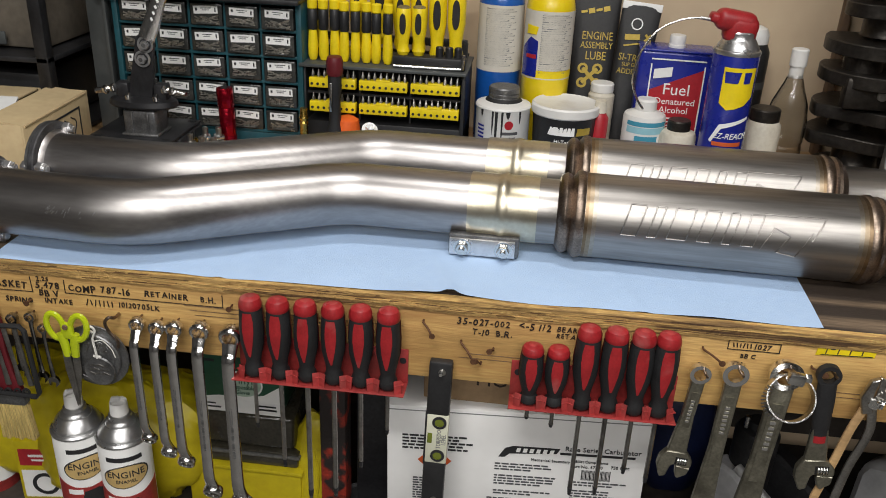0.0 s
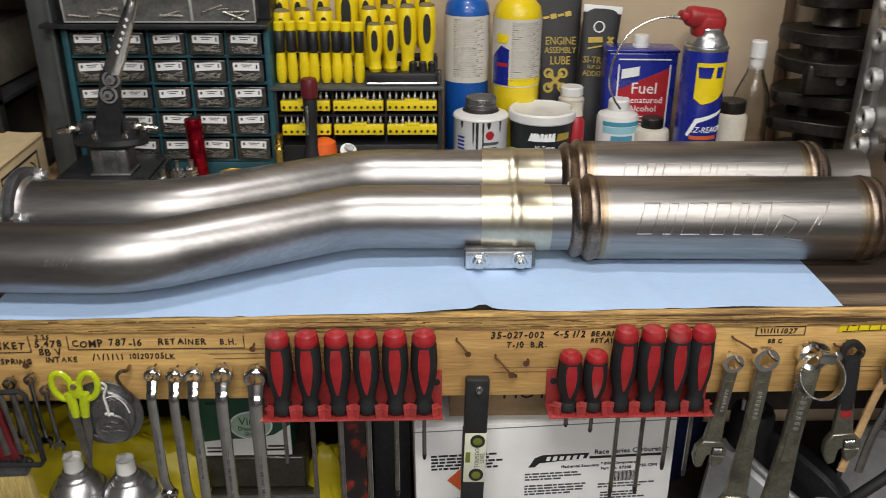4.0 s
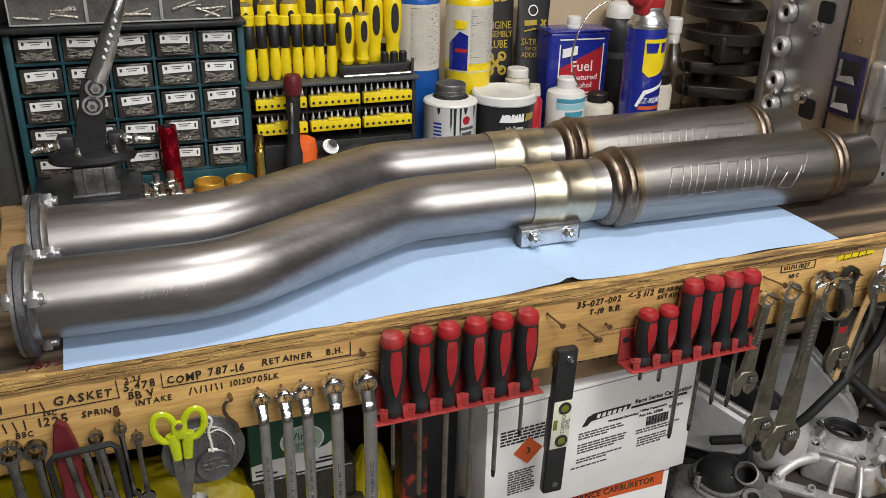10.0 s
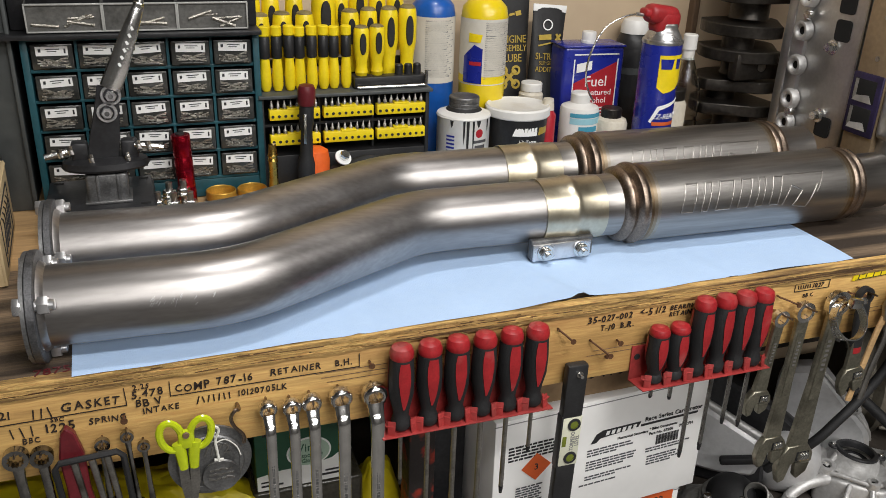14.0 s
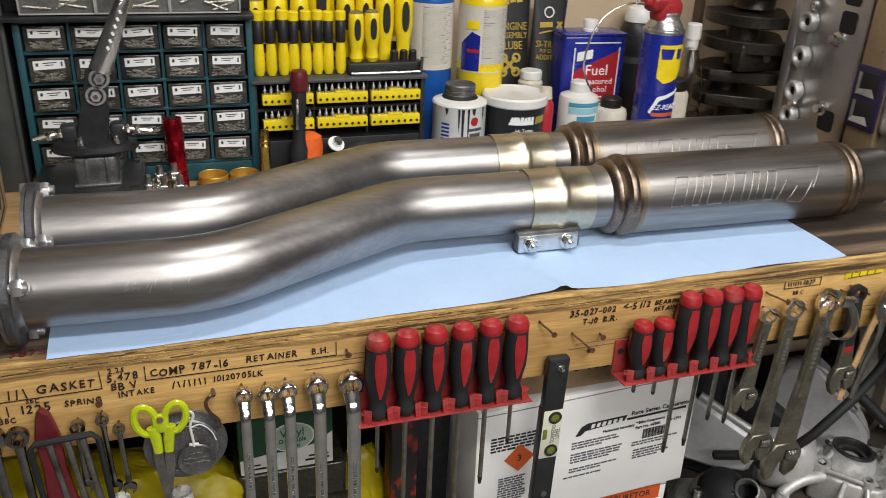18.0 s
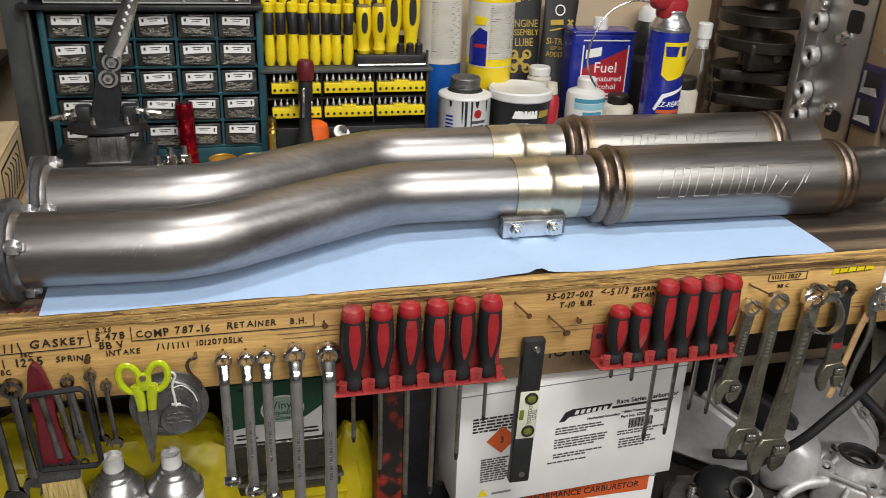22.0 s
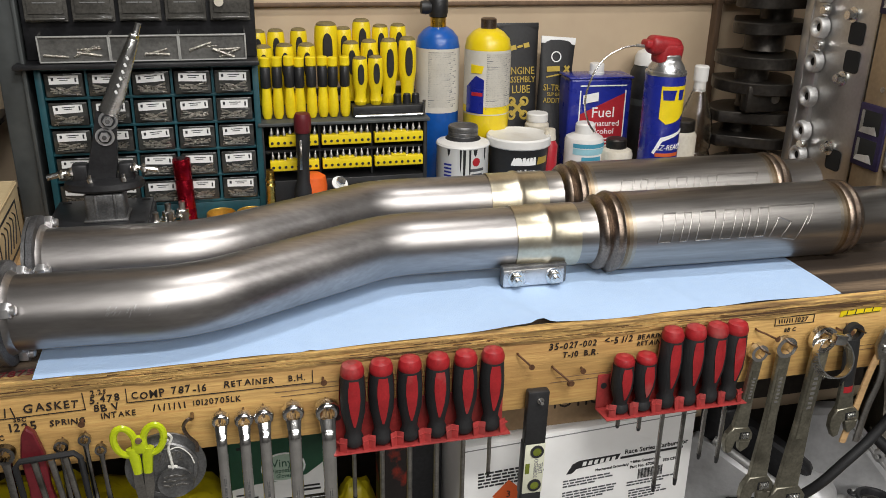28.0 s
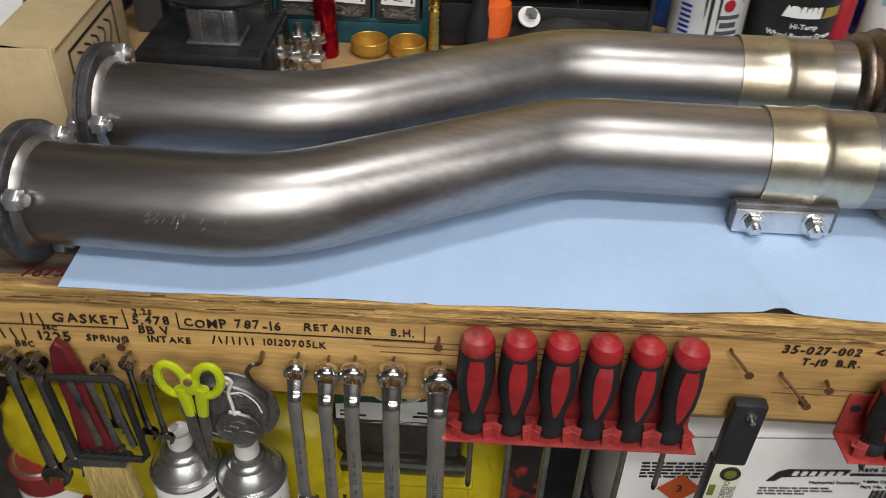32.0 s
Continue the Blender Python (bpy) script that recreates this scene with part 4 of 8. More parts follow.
part("swoosh", joined(moved(bx(0.04, 0.0006, 0.0025), pose(0.0, onto(0.19) - 0.001, 0.181, -4.5, -14, 0)), moved(bx(0.014, 0.0006, 0.004), pose(0.017, onto(0.19) - 0.001, 0.192, -4.5, -50, 0)), moved(bx(0.014, 0.0006, 0.004), pose(0.017, onto(0.19) - 0.0014, 0.192, -4.5, 50, 0)), moved(bx(0.024, 0.0006, 0.009), pose(-0.008, onto(0.19) - 0.001, 0.191, -4.5, -6, 0))), M["gold"], t2)

# ---- fuel tin ----
tin = thing("solvent_tin", pose(0.3225, 0.558, BENCH, 0, 0, -3), "blue rectangular solvent tin with a red label", "tin")
part("body", bx(0.114, 0.058, 0.183, (0, 0, 0.0925), 0.006, 3), M["navy"], tin)
for z in (0.184, 0.003):
    part("rim", bx(0.117, 0.061, 0.004, (0, 0, z), 0.0018), M["navy"], tin)
part("spout", lathe([(0, 0.184), (0.0135, 0.184), (0.0135, 0.190), (0.0125, 0.191), (0.0125, 0.203), (0.0115, 0.205), (0, 0.205)], 20), M["white"], tin, "white plastic screw cap")
F_ = -0.0296
part("label_frame", joined(bx(0.084, 0.0005, 0.0022, (0.004, F_, 0.171)), bx(0.0022, 0.0005, 0.15, (-0.037, F_, 0.088)), bx(0.0022, 0.0005, 0.15, (0.045, F_, 0.088))), M["label"], tin)
part("red_field", plate([(-0.036, 0.02), (0.044, 0.02), (0.044, 0.158), (-0.036, 0.122)], 0.0006), M["redprint"], tin, "red label field", pose(0, F_, 0))
part("brand_patch", moved(plate([(-0.014, -0.009), (0.014, -0.004), (0.014, 0.011), (-0.014, 0.006)], 0.0008), pose(-0.018, F_ - 0.0003, 0.149)), M["label"], tin, "plain white brand patch")
for txt, s, z in (("Fuel", 0.026, 0.124), ("Denatured", 0.0145, 0.105), ("Alcohol", 0.0145, 0.091)):
    writing("lettering", txt, s, M["label"], tin, pose(0.006, F_ - 0.0006, z), align="CENTER")
part("small_print", joined(*[bx(0.05 - 0.008 * (k % 2), 0.0004, 0.0022, (0.004, F_ - 0.0004, 0.078 - 0.006 * k)) for k in range(3)]), M["label"], tin)

# ---- spray lubricant with bent straw ----
wd = thing("lubricant_can", pose(0.388, 0.434, BENCH), "blue and yellow lubricant spray can with a red nozzle", "spray can")
part("can", lathe([(0, 0), (0.0315, 0), (0.0325, 0.003), (0.0325, 0.205), (0.0315, 0.208)], 44), M["navy"], wd)
part("shoulder", lathe([(0.0328, 0.206), (0.0335, 0.209), (0.0325, 0.212), (0.030, 0.213), (0.0290, 0.217), (0.0235, 0.226), (0.0215, 0.229), (0.0215, 0.236), (0.020, 0.238), (0, 0.238)], 40), M["silver"], wd, "bright silver shoulder")
noz = part("nozzle", moved(joined(bx(0.058, 0.034, 0.030, (-0.004, 0, 0.0), 0.012, 4), bx(0.046, 0.036, 0.042, (0.006, 0, -0.010), 0.013, 4), bx(0.03, 0.022, 0.014, (-0.026, 0, 0.0), 0.005, 3), bx(0.038, 0.032, 0.018, (0.008, 0, -0.024), 0.006, 3)), pose(-0.006, 0, 0.250, 0, 8, 4)), M["red"], wd, "red plastic trigger nozzle")
straw = smooth_path([(-0.034, -0.004, 0.250), (-0.052, -0.006, 0.253), (-0.085, -0.010, 0.250), (-0.118, -0.012, 0.232), (-0.138, -0.014, 0.197), (-0.143, -0.014, 0.162), (-0.134, -0.012, 0.135), (-0.122, -0.010, 0.118)], 6)
part("straw", tube(straw, 0.0016, 8), M["zinc"], noz, "bent flexible metal straw")
part("straw_sleeve", tube([(-0.032, -0.004, 0.250), (-0.060, -0.0065, 0.2535)], 0.0026, 8), M["silver"], noz)


def label_patch(name, outline, r, material, parent, at, cuts=4, depth=0.0004):
    ob = part(name, moved(plate(outline, depth), Matrix.Translation((at[0], 0, at[1]))), material, parent)
    b2 = bmesh.new()
    b2.from_mesh(ob.data)
    bmesh.ops.triangulate(b2, faces=b2.faces[:])
    for _ in range(cuts):
        long = [e for e in b2.edges if e.calc_length() > 0.006]
        if not long:
            break
        bmesh.ops.subdivide_edges(b2, edges=long, cuts=1)
        bmesh.ops.triangulate(b2, faces=b2.faces[:])
    b2.to_mesh(ob.data)
    b2.free()
    return wrapped(ob, r)


label_patch("blue_field", [(-0.022, -0.036), (0.012, -0.036), (0.012, 0.020), (-0.002, 0.026), (-0.022, 0.006)], 0.0392, M["navy"], cy2, (-0.028, 0.170), 5)
label_patch("yellow_flash", [(-0.010, -0.004), (0.010, -0.004), (0.013, 0.008), (-0.010, 0.010)], 0.0393, M["yellow"], cy2, (-0.030, 0.204), 4)
label_patch("red_flash", [(-0.010, -0.003), (0.010, -0.003), (0.010, 0.003), (-0.010, 0.003)], 0.0395, M["redprint"], cy2, (-0.028, 0.166), 4)
sw = -0.010
label_patch("yellow_shield", [(-0.024, -0.018)] + [(x, -0.024 + 0.014 * ((x + 0.024) / 0.048) ** 2 - 0.004) for x in (-0.012, 0.0, 0.012)] + [(0.026, -0.008), (0.026, 0.034), (-0.024, 0.034)], 0.0329, M["yellow"], wd, (sw + 0.014, 0.157))
label_patch("shield_mark", [(-0.018, -0.006), (0.000, -0.006), (0.003, 0.010), (-0.020, 0.010)], 0.0333, M["navy"], wd, (sw + 0.012, 0.175))
label_patch("shield_mark", [(0.001, -0.006), (0.011, -0.006), (0.013, 0.010), (0.001, 0.010)], 0.0333, M["navy"], wd, (sw + 0.019, 0.175))
label_patch("white_sweep", [(-0.022, -0.012), (-0.010, 0.010), (0.030, 0.024), (0.030, 0.028), (-0.014, 0.016), (-0.026, -0.010)], 0.0331, M["label"], wd, (sw + 0.010, 0.092))
ez = writing("lettering", "EZ-REACH", 0.0125, M["label"], wd, Matrix(), align="CENTER", squeeze=0.9, shear=0.2)
ez.data.transform(Matrix.Translation((sw + 0.016, 0, 0.091)))
wrapped(ez, 0.0333)
label_patch("orange_flash", [(-0.018, -0.003), (0.026, -0.003), (0.026, 0.003), (-0.018, 0.003)], 0.0330, M["orangeprint"], wd, (sw + 0.008, 0.079))

# ---- jars, tubs and bottles ----


def banded(name, x, y, label, cat, pieces, group="jars and bottles"):
    """pieces: part name, profile, material, label."""
    t = thing(name, pose(x, y, BENCH), label, cat, group)
    made = [part(n, lathe(p, 32), m, t, l) for n, p, m, l in pieces]
    return t, made


can, _ = banded("sealant_can", 0.0585, 0.465, "white sealant can with a dark dripping screw cap", "can", [
    ("body", [(0, 0), (0.041, 0), (0.042, 0.003), (0.042, 0.096), (0.0435, 0.099), (0.042, 0.102), (0.028, 0.107), (0, 0.107)], M["white"], "white printed body"),
    ("cap", [(0, 0.105), (0.0235, 0.105), (0.0240, 0.107), (0.0240, 0.112), (0.0230, 0.113), (0.0240, 0.114), (0.0240, 0.118), (0.0230, 0.119), (0.0240, 0.120), (0.0240, 0.126), (0.0225, 0.128), (0.0200, 0.1272), (0, 0.1272)], M["pewter"], "screw cap smeared with sealant")])
for x, dz, w in ((-0.014, 0.040, 0.0018), (-0.008, 0.080, 0.0024), (0.001, 0.055, 0.0018), (0.010, 0.014, 0.004), (0.030, 0.022, 0.0020), (-0.034, 0.014, 0.003)):
    label_patch("drip", [(-w, 0), (w, 0), (w * 0.6, -dz * 0.7), (0, -dz), (-w * 0.6, -dz * 0.7)], 0.0424, M["rubber"], can, (x, 0.100))
part("smear", lathe([(0.0222, 0.104), (0.030, 0.1055), (0.0225, 0.113)], 24, False), M["rubber"], can)
label_patch("round_mark", [(0.007 * math.cos(a), 0.007 * math.sin(a)) for a in [0.6 * k for k in range(10)]], 0.0424, M["redprint"], can, (0.012, 0.077))
for k, (w_, h_) in enumerate(((0.013, 0.0022), (0.010, 0.0030), (0.014, 0.0022), (0.012, 0.0018))):
    label_patch("print", [(-w_, -h_), (w_, -h_), (w_, h_), (-w_, h_)], 0.0424, M["softink"], can, (0.014, 0.064 - 0.009 * k), 2)
for k in range(6):
    label_patch("blue_print", [(-0.007, -0.0014), (0.007, -0.0014), (0.007, 0.0014), (-0.007, 0.0014)], 0.0423, M["navy"], can, (-0.036, 0.072 - 0.006 * k), 2)

tub, _ = banded("grease_tub", 0.155, 0.472, "black grease tub with a white plastic lid", "tub", [
    ("body", [(0, 0), (0.044, 0), (0.046, 0.004), (0.050, 0.096), (0, 0.096)], M["black"], "black printed body"),
    ("lid", [(0, 0.092), (0.0515, 0.092), (0.053, 0.094), (0.053, 0.105), (0.0505, 0.108), (0.047, 0.106), (0, 0.1065)], M["white"], "white lid with grey smears")])
for k, (u, w) in enumerate(((-0.020, 0.007), (-0.012, 0.0035), (-0.006, 0.0035), (0.000, 0.0035), (0.006, 0.0035), (0.012, 0.0035))):
    label_patch("brand_mark", [(-w, -0.006), (w, -0.006), (w * 0.9, 0.007), (-w * 0.3, 0.007)], 0.0490, M["label"], tub, (u, 0.073))
label_patch("gold_stripe", [(-0.002, -0.006), (0.024, -0.005), (0.024, 0.005), (0.0, 0.006)], 0.0490, M["gold"], tub, (0.020, 0.073))
for txt, z in (("Hi-Temp", 0.057), ("Wheel Bearing Grease", 0.046)):
    ob = writing("lettering", txt, 0.0085, M["label"], tub, Matrix(), align="CENTER")
    ob.data.transform(Matrix.Translation((0, 0, z)))
    wrapped(ob, 0.0486)

dyk, _ = banded("layout_fluid_bottle", 0.2790, 0.489, "white layout fluid bottle with a light blue label band", "bottle", [
    ("body", [(0, 0), (0.031, 0), (0.033, 0.003), (0.033, 0.089), (0.031, 0.094), (0.017, 0.100), (0.015, 0.102), (0, 0.102)], M["white"], "white glazed body"),
    ("cap", [(0, 0.100), (0.0165, 0.100), (0.0165, 0.115), (0.014, 0.118), (0, 0.118)], M["white"], "ribbed white cap")])
label_patch("blue_band", [(-0.034, -0.0035), (0.034, -0.0035), (0.034, 0.0035), (-0.034, 0.0035)], 0.0334, M["cyan"], dyk, (0.002, 0.084))
label_patch("pale_band", [(-0.034, -0.005), (0.034, -0.005), (0.034, 0.005), (-0.034, 0.005)], 0.0333, M["palecyan"], dyk, (0.002, 0.074))
ob = writing("lettering", "BLUE", 0.014, M["cyan"], dyk, Matrix(), align="CENTER", bold=0.01)
ob.data.transform(Matrix.Translation((0.014, 0, 0.047)))
wrapped(ob, 0.0334)
label_patch("brand_mark", [(-0.018, -0.0045), (0.018, -0.0045), (0.018, 0.0045), (-0.018, 0.0045)], 0.0334, M["cyan"], dyk, (0.002, 0.061))
banded("small_jar", 0.3300, 0.470, "small cream jar with a dark grimy lid", "jar", [
    ("body", [(0, 0), (0.027, 0), (0.0285, 0.003), (0.0285, 0.068), (0.026, 0.074), (0.0165, 0.078), (0, 0.078)], M["bone"], ""),
    ("lid", [(0, 0.076), (0.0175, 0.076), (0.0175, 0.091), (0.016, 0.093), (0, 0.093)], M["crank"], "dark lid")])
banded("small_jar", 0.459, 0.488, "jar with a grimy brown lid and pale label", "jar", [
    ("body", [(0, 0), (0.026, 0), (0.027, 0.003), (0.027, 0.090), (0.022, 0.098), (0, 0.098)], M["bone"], ""),
    ("lid", [(0, 0.097), (0.0225, 0.097), (0.0225, 0.114), (0.021, 0.116), (0, 0.116)], M["crank"], "grimy brown lid")])
banded("brake_fluid_bottle", 0.450, 0.617, "black bottle with a white cone-shaped cap", "bottle", [
    ("body", [(0, 0), (0.029, 0), (0.031, 0.004), (0.031, 0.160), (0.030, 0.166)], M["black"], ""),
    ("shoulder", [(0.031, 0.164), (0.0305, 0.176), (0.024, 0.190), (0.018, 0.194), (0.016, 0.196), (0, 0.196)], M["black"], ""),
    ("cap", [(0, 0.190), (0.0255, 0.190), (0.0250, 0.204), (0.021, 0.213), (0.012, 0.217), (0, 0.218)], M["white"], "white screw cap"),
    ("label_band", [(0.0313, 0.118), (0.0313, 0.130)], M["grey"], "grey label band")])
banded("threadlock_bottle", 0.208, 0.468, "small red bottle with a white cap", "bottle", [
    ("body", [(0, 0), (0.013, 0), (0.014, 0.002), (0.014, 0.088), (0.008, 0.098), (0, 0.098)], M["redprint"], ""),
    ("cap", [(0, 0.097), (0.0105, 0.097), (0.0085, 0.115), (0, 0.116)], M["bone"], "")])
banded("additive_bottle", 0.213, 0.545, "slim bottle with a white flat cap behind the tub", "bottle", [
    ("body", [(0, 0), (0.020, 0), (0.021, 0.003), (0.021, 0.105), (0.016, 0.112), (0, 0.112)], M["bone"], ""),
    ("cap", [(0, 0.111), (0.0185, 0.111), (0.0185, 0.123), (0.017, 0.125), (0, 0.125)], M["white"], "")])
banded("spray_bottle", 0.4985, 0.512, "empty clear plastic spray bottle with a milky top", "spray bottle", [
    ("body", [(0, 0), (0.029, 0), (0.031, 0.004), (0.031, 0.052), (0.0285, 0.057), (0.031, 0.062), (0.031, 0.094), (0.027, 0.120), (0.0145, 0.152), (0.010, 0.166), (0.0088, 0.166), (0.0130, 0.151), (0.0255, 0.119), (0.0295, 0.093), (0.0295, 0.063), (0.0272, 0.057), (0.0295, 0.051), (0.0295, 0.005), (0, 0.004)], M["glass"], "clear body"),
    ("neck", [(0, 0.160), (0.0105, 0.160), (0.0105, 0.178), (0, 0.178)], M["white"], ""),
    ("cap", [(0, 0.178), (0.0125, 0.178), (0.0125, 0.202), (0.011, 0.204), (0, 0.204)], M["white"], "milky cap")])

# ---- carton at the bench's end ----
ct = thing("carton", pose(-0.695, 0.305, BENCH, 0, 0, 3), "open cream cardboard carton with a printed side", "carton")
for nm, s, p in (("wall_panel", (0.003, 0.195, 0.088), (0.105, 0, 0.046)), ("wall_panel", (0.003, 0.195, 0.088), (-0.105, 0, 0.046)), ("wall_panel", (0.207, 0.003, 0.088), (0, -0.096, 0.046)), ("wall_panel", (0.207, 0.003, 0.088), (0, 0.096, 0.046)), ("bottom", (0.204, 0.19, 0.003), (0, 0, 0.003)), ("top_flap", (0.10, 0.19, 0.003), (-0.02, 0, 0.0885))):
    part(nm, bx(*s, p, 0.0006), M["cream"], ct)
part("flap", moved(bx(0.06, 0.185, 0.0025), pose(0.078, 0, 0.0905, 0, 6, 0)), M["cream"], ct)
part("picture", joined(bx(0.0006, 0.13, 0.003, (0.107, 0.0, 0.072)), bx(0.0006, 0.13, 0.003, (0.107, 0.0, 0.012)), bx(0.0006, 0.003, 0.06, (0.107, -0.064, 0.042)), bx(0.0006, 0.003, 0.06, (0.107, 0.064, 0.042)), *[moved(tube(smooth_path([(0, -0.05 + 0.02 * k, -0.02), (0, -0.03 + 0.02 * k, 0.01), (0, -0.045 + 0.02 * k, 0.022)], 5), 0.0012, 5), pose(0.1066, 0, 0.042)) for k in range(5)]), M["ink"], ct, "dark printed line drawing")
part("packing_paper", moved(bx(0.05, 0.09, 0.004), pose(0.03, -0.03, 0.093, 4, 5, 20)), M["label"], ct)

# ---- gear shifter ----
sf = thing("gear_shifter", pose(-0.47, 0.365, BENCH), "black gear shifter with a chrome stick on a black base", "gear shifter")
part("stand_box", bx(0.100, 0.09, 0.044, (0.005, 0.015, 0.023), 0.003), M["blackmetal"], sf)
part("base_plate", joined(bx(0.128, 0.125, 0.004, (-0.012, -0.002, 0.048), 0.001), bx(0.128, 0.003, 0.012, (-0.012, -0.0645, 0.043), 0.001)), M["blackmetal"], sf)
for x, y in ((-0.064, -0.05), (0.042, -0.05), (-0.064, 0.05), (0.042, 0.05)):
    part("slot", bx(0.012, 0.005, 0.0008, (x, y, 0.0502)), M["hole"], sf)
part("tower", joined(bx(0.056, 0.05, 0.004, (-0.001, -0.018, 0.052), 0.0015), bx(0.050, 0.044, 0.038, (-0.001, -0.018, 0.070), 0.004, 3), bx(0.004, 0.046, 0.036, (-0.012, -0.019, 0.070), 0.001), bx(0.004, 0.046, 0.036, (0.012, -0.019, 0.070), 0.001)), M["pewter"], sf, "grey cast tower")
part("bracket", joined(moved(lathe([(0, 0), (0.040, 0), (0.042, 0.003), (0.040, 0.010), (0.03, 0.014), (0, 0.014)], 24), Matrix.Translation((0, -0.02, 0.092)) @ Matrix.Diagonal((1.25, 0.7, 1, 1))), bx(0.02, 0.02, 0.03, (-0.028, -0.02, 0.112), 0.004), bx(0.02, 0.02, 0.03, (0.03, -0.02, 0.112), 0.004)), M["blackmetal"], sf, "black pivot bracket")
part("side_bolt", tube([(-0.040, -0.03, 0.118), (-0.068, -0.03, 0.112)], 0.0042, 8), M["zinc"], sf)
part("side_bolt", tube([(0.036, -0.03, 0.122), (0.070, -0.03, 0.116)], 0.0036, 8), M["zinc"], sf)
for x, z in ((-0.040, 0.119), (0.038, 0.121), (0.050, 0.1195), (-0.052, 0.116), (-0.018, 0.107), (0.024, 0.107)):
    part("nut", moved(hexnut(0.0065, 0.006), Matrix.Translation((x, -0.036, z)) @ pose(0, 0, 0, 0, 80, 0)), M["zinc"], sf)
part("lever", moved(plate([(-0.020, 0.0), (0.017, 0.0), (0.018, 0.03), (0.0155, 0.06), (0.014, 0.095), (-0.012, 0.095), (-0.0145, 0.06), (-0.018, 0.03)], 0.008, 0.001), pose(-0.002, -0.022, 0.100, 0, 9, 0)), M["blackmetal"], sf, "black painted lower lever")
stick = part("stick", tube([(0.016, -0.024, 0.192), (0.027, -0.024, 0.215), (0.044, -0.025, 0.255), (0.058, -0.025, 0.287), (0.060, -0.025, 0.290), (0.066, -0.025, 0.306)], [0.0125, 0.0125, 0.0100, 0.0068, 0.0040, 0.0038], 12, flat=0.55), M["zinc"], sf, "tapered chrome stick")
part("script_mark", joined(*[moved(bx(0.0045, 0.0006, 0.003), pose(0.030 + 0.0037 * k, -0.0312, 0.221 + 0.0085 * k, 0, 66, 0)) for k in range(6)]), M["label"], stick, "worn white script")
part("stick_nut", moved(hexnut(0.0062, 0.006), Matrix.Translation((0.0575, -0.025, 0.287)) @ pose(0, 0, 0, 0, 22, 0)), M["zinc"], stick)
for p in ((0.0155, -0.028, 0.184), (0.009, -0.028, 0.163)):
    wsh = part("washer", moved(lathe([(0.004, 0), (0.0118, 0), (0.0122, 0.0008), (0.0118, 0.0018), (0.0095, 0.0018), (0.0088, 0.0010), (0.004, 0.0010)], 28, False), Matrix.Translation(p) @ pose(0, 0, 0, 90, 0, 0)), M["galv"], sf)
    # black disc gives the shadow round the bolt head as colour
    part("gap_ring", moved(lathe([(0.0, 0), (0.0086, 0), (0.0086, 0.0014), (0, 0.0014)], 24), Matrix.Translation(p) @ pose(0, 0, 0, 90, 0, 0)), M["blackmetal"], wsh)
    part("bolt_socket", moved(lathe([(0, 0.0057), (0.0030, 0.0057), (0.0030, 0.0062), (0, 0.0062)], 12), Matrix.Translation((p[0], p[1] - 0.0012, p[2])) @ pose(0, 0, 0, 90, 0, 0)), M["pewter"], wsh)
    part("bolt_head", moved(hexnut(0.0068, 0.0055), Matrix.Translation((p[0], p[1] - 0.0012, p[2])) @ pose(0, 0, 0, 90, 0, 0)), M["galv"], wsh)

# ---- small things behind the pipes ----
torch = thing("torch_light", pose(-0.371, 0.422, BENCH, 0, -2, 0), "small red anodised metal torch standing on end", "torch")
part("barrel", lathe([(0, 0), (0.0115, 0), (0.0122, 0.003), (0.0124, 0.030), (0.0120, 0.0308), (0.0120, 0.0318), (0.0124, 0.0326), (0.0124, 0.074), (0.0119, 0.0748), (0.0119, 0.0762), (0.0128, 0.078), (0.0128, 0.104), (0.0122, 0.106), (0, 0.106)], 24), M["redanod"], torch)
part("tail_button", lathe([(0, 0.1055), (0.006, 0.1055), (0.006, 0.108), (0, 0.1085)], 14), M["rubber"], torch)
for x, y in ((-0.325, 0.432), (-0.281, 0.431)):
    c = thing("plug_cap", pose(x, y, BENCH), "gold cup-shaped core plug lying open side up", "core plug", "core plugs")
    part("cup", lathe([(0, 0.002), (0.0185, 0.002), (0.0195, 0.004), (0.0215, 0.006), (0.0215, 0.017), (0.0205, 0.018), (0.0195, 0.017), (0.0190, 0.005), (0, 0.005)], 30), M["brasscap"], c)
for x, y, h in ((-0.413, 0.366, 0.046), (-0.397, 0.388, 0.051), (-0.378, 0.394, 0.051), (-0.372, 0.357, 0.046), (-0.393, 0.361, 0.045), (-0.419, 0.387, 0.044)):
    b = thing("stud_bolt", pose(x, y, BENCH, 0, 0, 40 * x), "zinc stud with nuts standing upright", "stud", "studs with nuts")
    part("nut", hexnut(0.0094, 0.009), M["zinc"], b)
    part("nut", moved(hexnut(0.0088, 0.008), pose(0, 0, h - 0.020, 0, 0, 17)), M["brass"] if h < 0.0445 else M["zinc"], b)
    part("washer", lathe([(0, h - 0.0225), (0.0105, h - 0.0225), (0.0105, h - 0.0202), (0, h - 0.0202)], 20), M["zinc"], b)
    part("stud", joined(lathe([(0, 0), (0.0048, 0)] + [(0.0048 - 0.0006 * (k % 2), 0.004 + (h - 0.005) * k / 16) for k in range(17)] + [(0.003, h), (0, h)], 12)), M["satin"], b)
fit_ = thing("brass_fitting", pose(-0.250, 0.425, BENCH), "brass hose fitting standing on its hex", "brass fitting")
part("hex", hexnut(0.0125, 0.012), M["brass"], fit_)
